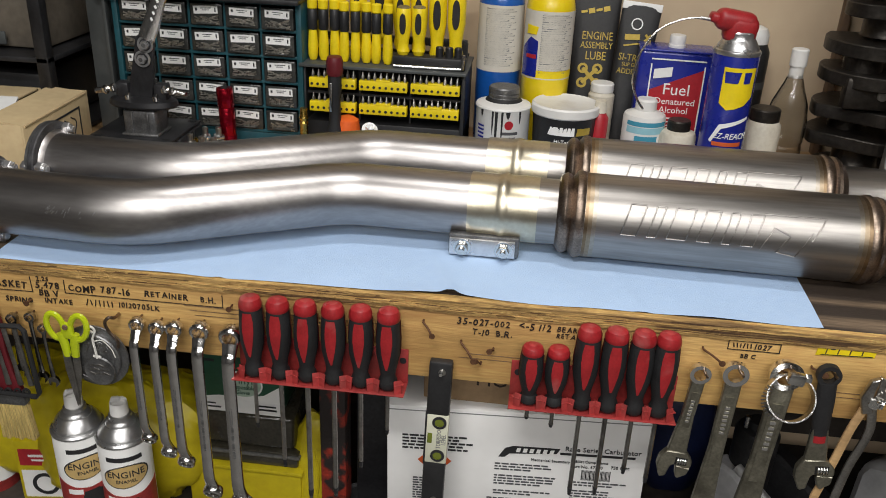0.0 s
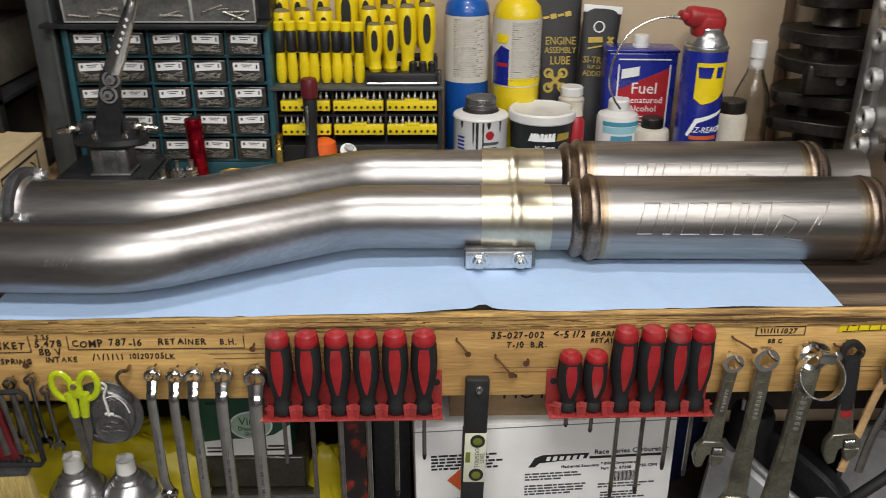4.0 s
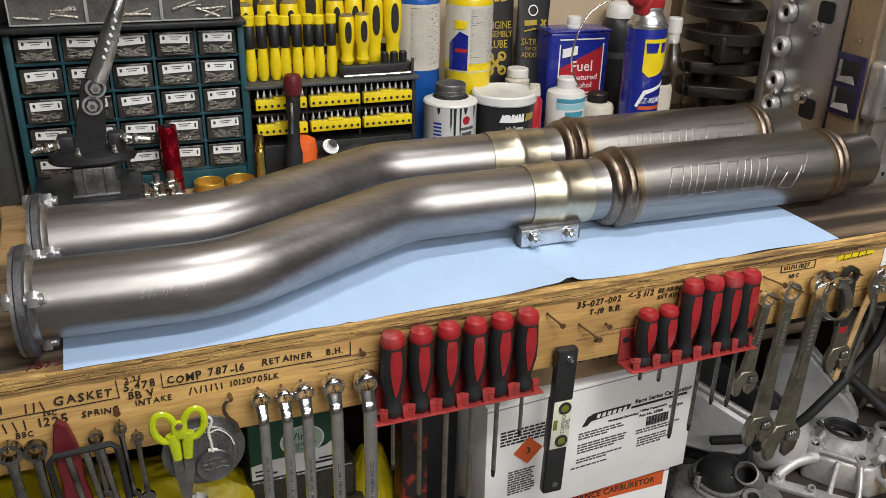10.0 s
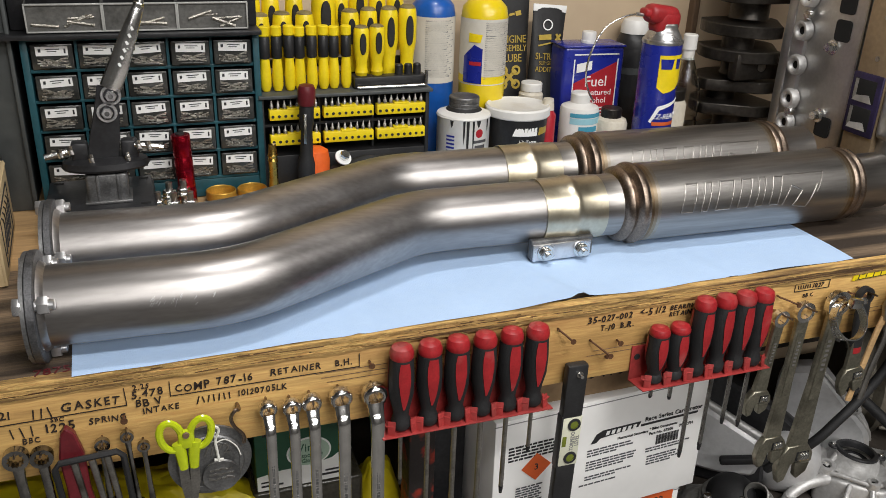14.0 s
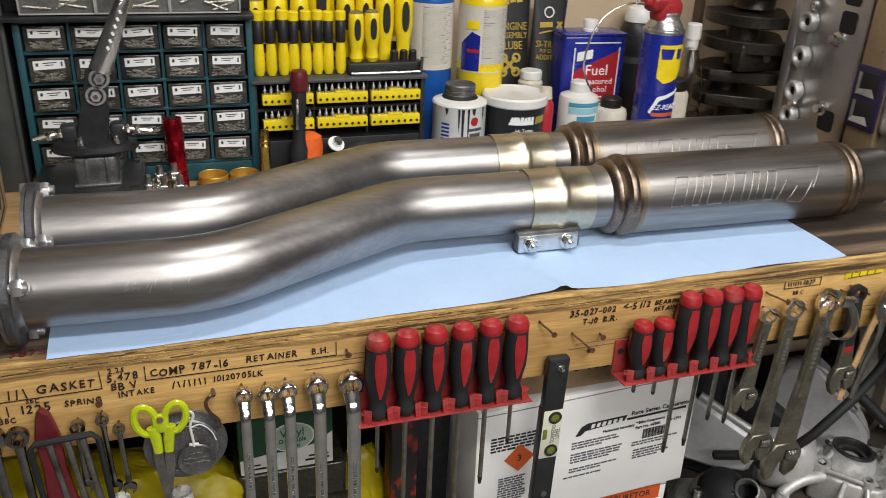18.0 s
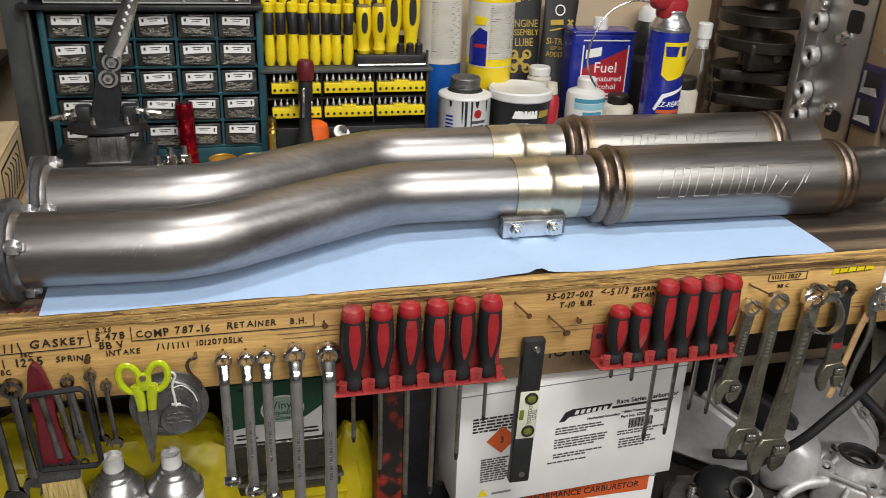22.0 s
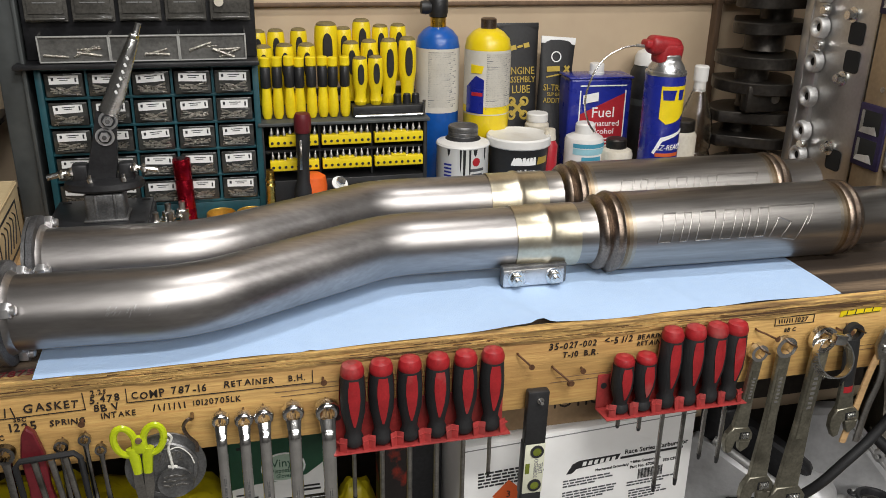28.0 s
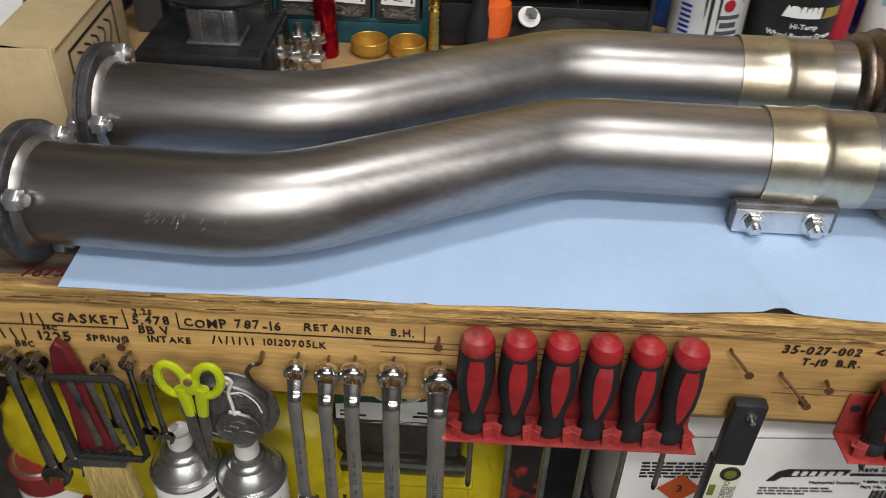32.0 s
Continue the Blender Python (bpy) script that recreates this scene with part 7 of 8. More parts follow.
hc = thing("hose_clamp", pose(0.402, -0.036, 0.8580, 0, 0, 2), "shiny steel worm-drive hose clamp hung over a wrench", "hose clamp")
part("band", moved(lathe([(0.0245, -0.006), (0.0262, -0.006), (0.0262, 0.006), (0.0245, 0.006), (0.0245, -0.006)], 40, False), pose(0, 0, 0, 62, 0, 0)), M["zinc"], hc)
part("screw_housing", moved(bx(0.018, 0.010, 0.013, (0, 0, 0), 0.002), pose(0, -0.004, 0.027, 0, 10, 0)), M["zinc"], hc)
part("screw", moved(hexnut(0.005, 0.006), pose(0.009, -0.004, 0.0285, 0, 90, 0)), M["zinc"], hc)
part("thread_slot", joined(*[moved(bx(0.0012, 0.0010, 0.008), Matrix.Rotation(radians(200 + 9 * k), 4, "Y") @ pose(0, -0.002, 0.0262, 0, 0, 0)) for k in range(12)]), M["pewter"], hc)

# chain and gold plug on a hook
cn = thing("key_chain", pose(0.518, -0.016, 0.878), "bundle of small chain links hanging from a nail", "chain")
for k in range(12):
    a = 0.9 * k
    part("link", moved(ring_plate(0.0062, 0.0042, 0.0022, 12), Matrix.Translation((0.006 * math.cos(a) - 0.001 * k, -0.003 + 0.004 * math.sin(2 * a), 0.004 - 0.0030 * k)) @ pose(0, 0, 0, 35 * k, 40 * k, 25 * k)), M["zinc"], cn)
gp = thing("gold_fitting", pose(0.553, -0.034, 0.836, 0, 14, 0), "gold anodised hose end fitting hanging beside the wrenches", "fitting")
part("collar", lathe([(0.012, 0.018), (0.019, 0.017), (0.020, 0.014), (0.020, 0.006), (0.017, 0.004), (0.017, 0.000), (0.019, -0.002), (0.019, -0.010), (0.013, -0.013), (0.010, -0.026), (0, -0.026)], 6), M["brass"], gp)
part("seal_ring", lathe([(0.0192, 0.006), (0.0205, 0.008), (0.0205, 0.011), (0.0192, 0.013)], 24, False), M["brass"], gp)
part("wire_loop", tube(smooth_path([(0, 0, 0.016), (-0.004, 0.012, 0.032), (-0.012, 0.030, 0.044)], 5), 0.001, 6), M["zinc"], gp)

# ---- below the bench ----


def lumpy(sx, sy, sz, seed, amp=0.12, freq=2.2, seg=28):
    bm = bmesh.new()
    bmesh.ops.create_uvsphere(bm, u_segments=seg, v_segments=seg // 2, radius=1)
    for v in bm.verts:
        d = 1 + 0.3 * amp * abs(noise.noise(v.co * freq * 7 + Vector((seed, 1, 0)))) + amp * noise.noise(v.co * freq + Vector((seed, seed * 2, 0))) + amp * 0.4 * noise.noise(v.co * freq * 3 + Vector((seed, 0, 0)))
        c = Vector([math.copysign(abs(q) ** 0.75, q) for q in v.co])
        v.co = Vector((c.x * sx, c.y * sy, max(c.z, -0.92) * sz)) * d
    lo = min(v.co.z for v in bm.verts)
    for v in bm.verts:
        v.co.z -= lo
    return bm


def carton(name, m, sx, sy, sz, material, label):
    t = thing(name, m, label, "carton", "cartons under the bench")
    part("shell", bx(sx, sy, sz, (0, sy / 2, sz / 2), 0.0015), material, t)
    part("lid_seam", bx(sx + 0.002, 0.0008, 0.0012, (0, -0.0002, sz - 0.006)), M["greyink"], t)
    return t


SH = 0.45
low = carton("carburetor_carton", pose(0.1375, 0.066, SH - 0.09 - 0.0), 0.265, 0.26, 0.187, M["card"], "white carton with an orange band and black logo shapes")
band = part("orange_band", bx(0.236, 0.0006, 0.026, (0.004, -0.0004, 0.170)), M["orangeprint"], low)
writing("lettering", "HI-PERFORMANCE CARBURETOR", 0.0150, M["ink"], low, pose(0.004, -0.0010, 0.170), align="CENTER", squeeze=0.92)
for k, (x, w, h) in enumerate(((-0.085, 0.012, 0.06), (-0.055, 0.012, 0.06), (-0.070, 0.02, 0.014), (-0.022, 0.030, 0.044), (0.014, 0.010, 0.064), (0.040, 0.028, 0.044), (0.075, 0.022, 0.044))):
    part("logo_bar", plate([(x - w / 2, 0.080), (x + w / 2, 0.080), (x + w / 2 + h * 0.15, 0.080 + h), (x - w / 2 + h * 0.15, 0.080 + h)], 0.0006), M["ink"], low, "", pose(0, -0.0006, 0))
cb = carton("shipping_carton", pose(0.122, 0.052, 0.5495, 0, -0.8, 2.5), 0.332, 0.24, 0.190, M["card"], "white shipping carton with black print and an orange diamond")
fz = -0.0006
part("logo_shape", joined(plate([(-0.022, 0.121), (-0.014, 0.121), (-0.008, 0.127), (0.052, 0.131), (0.056, 0.139), (-0.004, 0.139), (-0.014, 0.135)], 0.0006)), M["ink"], cb, "slanted black logo shape", pose(0, fz, 0))
for k in range(6):
    part("logo_letter", plate([(0.000 + 0.0085 * k, 0.1305), (0.005 + 0.0085 * k, 0.1305), (0.0065 + 0.0085 * k, 0.1365), (0.0015 + 0.0085 * k, 0.1365)], 0.0006), M["label"], cb, "", pose(0, fz - 0.0006, 0))
for txt, s, x, z in (("Race Series Carburetor", 0.0100, 0.062, 0.140), ("Mechanical Secondary", 0.0056, 0.020, 0.1195), ("* Billet Components", 0.0056, 0.072, 0.1215), ("Part No. 67200", 0.0064, 0.072, 0.1135), ("750 CFM", 0.0064, 0.122, 0.1150)):
    writing("lettering", txt, s, M["ink"], cb, pose(x, fz - 0.0004, z))
part("slogan_bar", bx(0.095, 0.0005, 0.0034, (0.104, fz, 0.1318)), M["ink"], cb)
lines = random.Random(17)
for x, w, top, count in ((-0.026, 0.066, 0.110, 3), (-0.026, 0.076, 0.091, 4), (-0.026, 0.070, 0.066, 2), (-0.034, 0.084, 0.053, 1), (0.070, 0.074, 0.088, 2), (0.074, 0.050, 0.074, 4)):
    for k in range(count):
        u = x
        while u < x + w * (1.0 if k < count - 1 else 0.7):
            d = lines.uniform(0.003, 0.011)
            part("print_word", bx(d, 0.0005, 0.0021, (u + d / 2, fz, top - 0.0044 * k)), M["softink"], cb)
            u += d + 0.0016
part("barcode", joined(*[bx(0.0006 + 0.0008 * ((k * 5) % 3 == 0), 0.0005, 0.016, (0.0865 + 0.0017 * k, fz, 0.100)) for k in range(22)]), M["ink"], cb)
for k in range(5):
    u = -0.146
    while u < -0.062 - 0.012 * (k % 2):
        d = lines.uniform(0.004, 0.012)
        part("print_word", bx(d, 0.0005, 0.0026, (u + d / 2, fz - 0.0002, 0.146 - 0.0050 * k)), M["ink"], cb)
        u += d + 0.0018
part("hazard_diamond", moved(bx(0.031, 0.0006, 0.031), pose(-0.104, fz - 0.0004, 0.108, 0, 45, 0)), M["orangeprint"], cb, "orange hazard diamond")
writing("lettering", "3", 0.014, M["ink"], cb, pose(-0.104, fz - 0.0010, 0.108), align="CENTER")
for k in range(10):
    u = -0.132
    while u < -0.096:
        d = lines.uniform(0.003, 0.010)
        part("print_word", bx(d, 0.0005, 0.0020, (u + d / 2, fz - 0.0002, 0.078 - 0.0041 * k)), M["softink"], cb)
        u += d + 0.0015
part("warning_triangle", plate([(-0.134, 0.016), (-0.120, 0.016), (-0.127, 0.028)], 0.0006), M["yellow"], cb, "", pose(0, fz - 0.0004, 0))
part("print_line", bx(0.028, 0.0005, 0.003, (-0.100, fz - 0.0004, 0.018)), M["greyink"], cb)
bb = carton("brown_carton", pose(0.115, 0.062, 0.742), 0.235, 0.16, 0.058, M["brown"], "brown cardboard carton with marker strokes")
writing("lettering", "MOTION", 0.026, M["marker"], bb, pose(0.0, -0.0006, 0.034), align="CENTER")

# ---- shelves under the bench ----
# shelf boards and posts take the shade-dark tone; only the front strip stays ply
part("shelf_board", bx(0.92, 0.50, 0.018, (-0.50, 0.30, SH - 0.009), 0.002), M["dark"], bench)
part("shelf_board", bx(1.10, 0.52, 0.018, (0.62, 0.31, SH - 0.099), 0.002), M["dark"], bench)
part("shelf_edge", bx(0.62, 0.10, 0.018, (0.86, -0.002, SH - 0.099), 0.002), M["ply"], bench)
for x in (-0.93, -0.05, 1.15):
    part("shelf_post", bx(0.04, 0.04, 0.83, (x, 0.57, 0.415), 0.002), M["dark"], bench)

# ---- spray paint cans ----


def paint_can(x, y, rz):
    t = thing("paint_can", pose(x, y, SH - 0.0, 0, 0, rz), "white spray paint can with red and orange label", "spray can", "spray paint cans")
    r = 0.0342
    part("can", lathe([(0, 0), (r - 0.001, 0), (r, 0.003), (r, 0.1945), (r - 0.001, 0.1975)], 40), M["label"], t, "white printed can")
    part("dome", lathe([(q_[0], q_[1] + 0.0145) for q_ in [(r + 0.0008, 0.182), (r + 0.0012, 0.185), (r - 0.0005, 0.1875), (r - 0.003, 0.1875), (r - 0.0035, 0.1895), (r - 0.003, 0.1915), (r - 0.005, 0.195), (r - 0.009, 0.201), (0.0215, 0.205), (0.0205, 0.2045), (0.0195, 0.2075), (0.0165, 0.211), (0.0150, 0.2115), (0.0145, 0.2165), (0.011, 0.218), (0.0105, 0.223), (0, 0.223)]], 40), M["silver"], t, "bright steel dome")
    part("nozzle", joined(lathe([(0.0095, 0.2305), (0.0118, 0.231), (0.0122, 0.234), (0.0112, 0.250), (0.0095, 0.2485), (0.009, 0.244), (0, 0.244)], 18), moved(bx(0.012, 0.005, 0.008, (0, 0, 0), 0.002), pose(-0.004, 0.004, 0.251, 14, 20, 30))), M["white"], t, "white spray nozzle")
    label_patch("red_field", [(-0.048, -0.055), (0.048, -0.055), (0.048, 0.016), (0.02, 0.006), (0.0, 0.004), (-0.02, 0.006), (-0.048, 0.016)], r + 0.0003, M["rackred"], t, (0, 0.114), 5)
    el = [(0.030 * math.cos(a), 0.017 * math.sin(a) + 0.10 * 0.030 * math.cos(a)) for a in [2 * math.pi * k / 22 for k in range(22)]]
    label_patch("oval_border", [(x * 1.07, z * 1.10) for x, z in el], r + 0.0006, M["ink"], t, (0, 0.151), 4)
    label_patch("pale_oval", el, r + 0.0010, M["creamgold"], t, (0, 0.151), 4)
    for txt, s, z, mt in (("ENGINE", 0.0145, 0.155, "ink"), ("ENAMEL", 0.0075, 0.144, "ink")):
        ob = writing("lettering", txt, s, M[mt], t, Matrix(), align="CENTER")
        ob.data.transform(Matrix.Translation((0, 0, z)))
        wrapped(ob, r + 0.0014)
    label_patch("brand_bar", [(-0.024, -0.0035), (0.024, -0.0035), (0.024, 0.0035), (-0.024, 0.0035)], r + 0.0003, M["ink"], t, (0, 0.179), 3)
    label_patch("engine_picture", [(-0.018, -0.012), (0.016, -0.014), (0.020, 0.0), (0.006, 0.010), (-0.012, 0.008)], r + 0.0006, M["ink"], t, (0.004, 0.104), 3)
    label_patch("flame_picture", [(-0.018, -0.010), (0.018, -0.010), (0.020, 0.004), (-0.020, 0.002)], r + 0.0006, M["orangeprint"], t, (0.004, 0.084), 3)
    label_patch("small_print", [(-0.010, -0.004), (0.010, -0.004), (0.010, 0.004), (-0.010, 0.004)], r + 0.0006, M["label"], t, (-0.020, 0.112), 3)


paint_can(-0.471, 0.048, 38)
paint_can(-0.4045, 0.042, 24)

# ---- yellow bags and bottles ----
bag = thing("plastic_bag", pose(-0.47, 0.165, SH), "crumpled yellow plastic bag stuffed under the bench", "bag", "yellow bags")
part("bag", lumpy(0.145, 0.075, 0.101, 3, 0.16, 1.9, 72), M["bag"], bag)
bag2 = thing("plastic_bag", pose(-0.60, 0.19, SH), "crumpled yellow plastic bag stuffed under the bench", "bag", "yellow bags")
part("bag", lumpy(0.13, 0.08, 0.096, 8, 0.16, 1.9, 64), M["bag"], bag2)
for bg, u, w in ((bag, -0.03, 0.10), (bag2, 0.02, 0.09)):
    part("fold", tube(smooth_path([(u - w / 2, -0.062, 0.150), (u, -0.074, 0.128), (u + w / 2, -0.066, 0.150)], 6), 0.0045, 8, flat=0.5), M["bag"], bg, "creased fold of plastic")
tall = lumpy(0.046, 0.042, 0.088, 14, 0.12, 1.7, 48)
for v in tall.verts:
    f = 1.0 - 2.6 * max(v.co.z - 0.03, 0)
    v.co.x, v.co.y = v.co.x * f, v.co.y * f
bag3 = thing("plastic_bag", pose(-0.170, 0.160, SH), "tall folded yellow plastic bag beside the dark case", "bag", "yellow bags")
part("bag", tall, M["bag"], bag3)
part("fold", tube(smooth_path([(0.004, -0.026, 0.130), (0.010, -0.034, 0.090), (0.006, -0.040, 0.04)], 6), 0.0025, 8), M["bag"], bag3, "creased fold of plastic")
yx = thing("yellow_box", pose(-0.270, 0.118, SH), "yellow plastic box under the dark case", "box")
part("box", bx(0.172, 0.11, 0.092, (0, 0.055, 0.046), 0.006, 2), M["bag"], yx)
part("lid_rim", bx(0.178, 0.116, 0.008, (0, 0.055, 0.094), 0.003, 2), M["bag"], yx)
part("print", bx(0.004, 0.0006, 0.030, (-0.058, -0.0006, 0.052)), M["ink"], yx)

# glove box with a green and white label on a dark case
dk = thing("dark_case", pose(-0.268, 0.124, SH + 0.0985), "upturned dark smoky plastic tub on the yellow box", "plastic tub")
part("base_plate", bx(0.156, 0.092, 0.018, (0, 0.046, 0.009), 0.004, 2), M["oliveplastic"], dk)
part("rim", bx(0.164, 0.100, 0.0045, (0, 0.046, 0.0205), 0.0018), M["binclear"], dk, "cloudy clear rim")
part("rim", bx(0.160, 0.097, 0.003, (0, 0.046, 0.0260), 0.0012), M["oliveplastic"], dk)
part("body", bx(0.146, 0.084, 0.057, (0, 0.046, 0.0560), 0.008, 3), M["oliveplastic"], dk)
gv = thing("glove_box", pose(-0.274, 0.131, SH + 0.1832, 0, 0, 0) @ Matrix.Diagonal((0.93, 1, 1, 1)), "green and white vinyl glove box on the case", "box")
part("box", bx(0.130, 0.080, 0.094, (0, 0.04, 0.047), 0.002), M["dkgreen"], gv)
part("white_strip", bx(0.128, 0.0006, 0.022, (0, -0.0004, 0.012)), M["label"], gv)
part("pale_swoosh", plate([(-0.064, 0.023), (0.064, 0.023), (0.064, 0.050), (0.040, 0.034), (0.010, 0.028), (-0.030, 0.028)], 0.0006), M["label"], gv, "pale curved flash", pose(0, -0.0002, 0))
part("oval_rim", moved(lathe([(0, 0), (0.031, 0), (0.031, 0.0008), (0, 0.0008)], 30), Matrix.Translation((0.008, -0.0004, 0.050)) @ pose(0, 0, 0, 90, 0, 0) @ Matrix.Diagonal((1, 0.72, 1, 1))), M["label"], gv)
part("oval", moved(lathe([(0, 0), (0.0285, 0), (0.0285, 0.0008), (0, 0.0008)], 30), Matrix.Translation((0.008, -0.0010, 0.050)) @ pose(0, 0, 0, 90, 0, 0) @ Matrix.Diagonal((1, 0.70, 1, 1))), M["palegreen"], gv, "pale green oval on the label")
writing("lettering", "Vinyl", 0.017, M["dkgreen"], gv, pose(0.008, -0.0022, 0.057), align="CENTER")
writing("lettering", "Disposable", 0.0095, M["dkgreen"], gv, pose(0.008, -0.0022, 0.0455), align="CENTER", squeeze=0.9)
writing("lettering", "Gloves", 0.0085, M["dkgreen"], gv, pose(0.008, -0.0022, 0.037), align="CENTER", squeeze=0.9)
for w_, h_, x_, z_ in ((0.030, 0.0026, -0.044, 0.008), (0.022, 0.0022, -0.048, 0.014), (0.034, 0.0030, 0.042, 0.010), (0.028, 0.0026, 0.044, 0.016), (0.020, 0.004, -0.044, 0.086)):
    part("print", bx(w_, 0.0005, h_, (x_, -0.0012, z_)), M["ink"], gv)

# rusty post, black rubber and red-white packages
ps = thing("rusty_jack_post", pose(-0.128, 0.105, SH), "flaking red painted steel post under the bench", "steel post")
part("post", joined(bx(0.036, 0.036, 0.352, (0, 0, 0.177), 0.003), bx(0.06, 0.06, 0.006, (0, 0, 0.003), 0.001)), M["rust"], ps)
part("rail", bx(0.05, 0.02, 0.35, (0.05, 0.03, 0.175), 0.002), M["blackmetal"], ps)
dm = thing("rubber_bucket", pose(-0.078, 0.085, SH - 0.0), "black rubber bucket on the shelf", "bucket")
part("bucket", lathe([(0, 0), (0.046, 0), (0.052, 0.075), (0.055, 0.078), (0.053, 0.081), (0.048, 0.078), (0.044, 0.02), (0, 0.02)], 36), M["rubber"], dm)
part("wire_handle", tube(smooth_path([(-0.05, -0.02, 0.078), (-0.02, -0.045, 0.092), (0.02, -0.045, 0.092), (0.05, -0.02, 0.078)], 6), 0.0014, 6), M["satin"], dm)
rc = thing("solvent_can", pose(-0.684, 0.140, SH), "red and white can at the shelf's end", "can")
part("body", lathe([(0, 0), (0.037, 0), (0.038, 0.003), (0.038, 0.080), (0.0395, 0.083), (0.037, 0.085), (0, 0.084)], 34), M["rackred"], rc)
part("lid", lathe([(0.037, 0.084), (0.034, 0.0865), (0.030, 0.083), (0, 0.083)], 34, False), M["silver"], rc)
part("white_band", lathe([(0.0385, 0.02), (0.0385, 0.05)], 34, False), M["label"], rc)
rb = thing("printed_box", pose(-0.581, 0.105, SH, 0, 0, 8), "yellow box with a red panel and a ring picture", "box")
part("box", bx(0.066, 0.05, 0.112, (0, 0.025, 0.056), 0.0015), M["bag"], rb)
part("picture_field", bx(0.056, 0.0006, 0.050, (0, -0.0004, 0.034)), M["card"], rb, "pale printed field")
part("red_panel", bx(0.056, 0.0006, 0.030, (0, -0.0004, 0.083)), M["redprint"], rb)
part("print", joined(bx(0.036, 0.0005, 0.004, (0.004, -0.001, 0.086)), bx(0.028, 0.0005, 0.003, (0.004, -0.001, 0.078))), M["label"], rb)
part("ring_picture", moved(ring_plate(0.020, 0.014, 0.0006, 26), pose(0.005, -0.0009, 0.034)), M["ink"], rb)

# ---- castings at the end ----
SR = SH - 0.09


def casting(name, m, label, cat="casting"):
    return thing(name, m, label, cat, "castings under the bench")


man = casting("intake_manifold", pose(0.728, 0.158, SR, 0, 0, -45), "bright cast aluminium intake manifold with a round port", "intake manifold")
slab = bmesh.new()
deck = [(-0.058, -0.066, 0.052), (-0.022, -0.074, 0.058), (0.046, -0.078, 0.060), (0.082, -0.040, 0.066), (0.086, 0.020, 0.068), (0.050, 0.050, 0.068), (-0.030, 0.048, 0.066), (-0.056, 0.006, 0.062)]
high = [slab.verts.new(p) for p in deck]
low_ = [slab.verts.new((x * 1.12 + 0.004, y * 1.10, 0.0)) for x, y, q in deck]
crown = slab.verts.new((0.002, -0.002, 0.040))
for k in range(len(deck)):
    q = (k + 1) % len(deck)
    slab.faces.new((high[k], high[q], crown))
    slab.faces.new((low_[k], low_[q], high[q], high[k]))
slab.faces.new(low_[::-1])
bmesh.ops.recalc_face_normals(slab, faces=slab.faces)
bmesh.ops.bevel(slab, geom=[e for e in slab.edges if crown not in e.verts], offset=0.008, segments=3, profile=0.5, affect="EDGES")
part("body", slab, M["cast"], man)
pm_ = pose(0.0, 0.0, 0.077, -5, 4, 0)
part("port_neck", moved(lathe([(0.046, -0.03), (0.041, -0.008), (0.0385, -0.004), (0.0385, 0.000), (0.030, 0.000)], 40, False), pm_), M["cast"], man)
seal = part("port_seal", moved(lathe([(0.0275, -0.030), (0.0275, 0.001), (0.0290, 0.004), (0.0345, 0.004), (0.037, 0.002), (0.037, -0.004)], 44, False), pm_), M["blackmetal"], man, "black seal round the port")
for sx in (-1, 1):
    part("seal_ear", moved(lathe([(0, 0), (0.0095, 0), (0.0095, 0.003), (0.0085, 0.004), (0, 0.004)], 20), pm_ @ pose(0.039 * sx, 0.006 * sx, -0.001)), M["blackmetal"], seal)
    part("ear_screw", moved(hexnut(0.0042, 0.004), pm_ @ pose(0.040 * sx, 0.006 * sx, 0.0028)), M["zinc"], man)
part("port_ring", moved(lathe([(0.0274, -0.008), (0.0245, -0.009), (0.0245, -0.013), (0.0274, -0.014)], 40, False), pm_), M["satin"], man)
part("port_dark", moved(lathe([(0, -0.026), (0.0274, -0.026), (0.0274, -0.0255), (0, -0.0255)], 30), pm_), M["hole"], man)
# legs, ribs and rim of the casting
for pts, r0, r1 in (([(-0.040, -0.062, 0.046), (-0.070, -0.086, 0.042), (-0.094, -0.108, 0.024), (-0.102, -0.118, 0.004)], 0.011, 0.009), ([(0.060, -0.060, 0.046), (0.084, -0.086, 0.036), (0.098, -0.112, 0.006)], 0.012, 0.010), ([(-0.050, 0.010, 0.050), (-0.072, -0.014, 0.040), (-0.092, -0.036, 0.010)], 0.012, 0.009)):
    c = smooth_path(pts, 6)
    part("leg", tube(c, [r0 + (r1 - r0) * k / (len(c) - 1) for k in range(len(c))], 18), M["cast"], man)
part("foot_flange", moved(bx(0.225, 0.022, 0.012, (0, 0, 0), 0.004, 2), pose(0.0, -0.120, 0.007, 8, 0, 0)), M["cast"], man)
for pts, r in (([(-0.052, -0.060, 0.060), (-0.020, -0.068, 0.064), (0.030, -0.074, 0.066), (0.060, -0.052, 0.070)], 0.0042), ([(-0.048, -0.050, 0.062), (-0.036, -0.028, 0.070), (-0.030, -0.010, 0.074)], 0.0050), ([(0.030, -0.070, 0.062), (0.034, -0.092, 0.040), (0.036, -0.112, 0.014)], 0.0050), ([(-0.004, -0.076, 0.056), (-0.008, -0.096, 0.036), (-0.010, -0.114, 0.012)], 0.0045), ([(0.060, -0.030, 0.072), (0.066, 0.0, 0.078), (0.060, 0.016, 0.082)], 0.0060)):
    part("rib", tube(smooth_path(pts, 6), r, 10), M["cast"], man)
part("pad", bx(0.026, 0.030, 0.030, (0.078, -0.066, 0.056), 0.004, 2), M["satin"], man, "square machined pad")
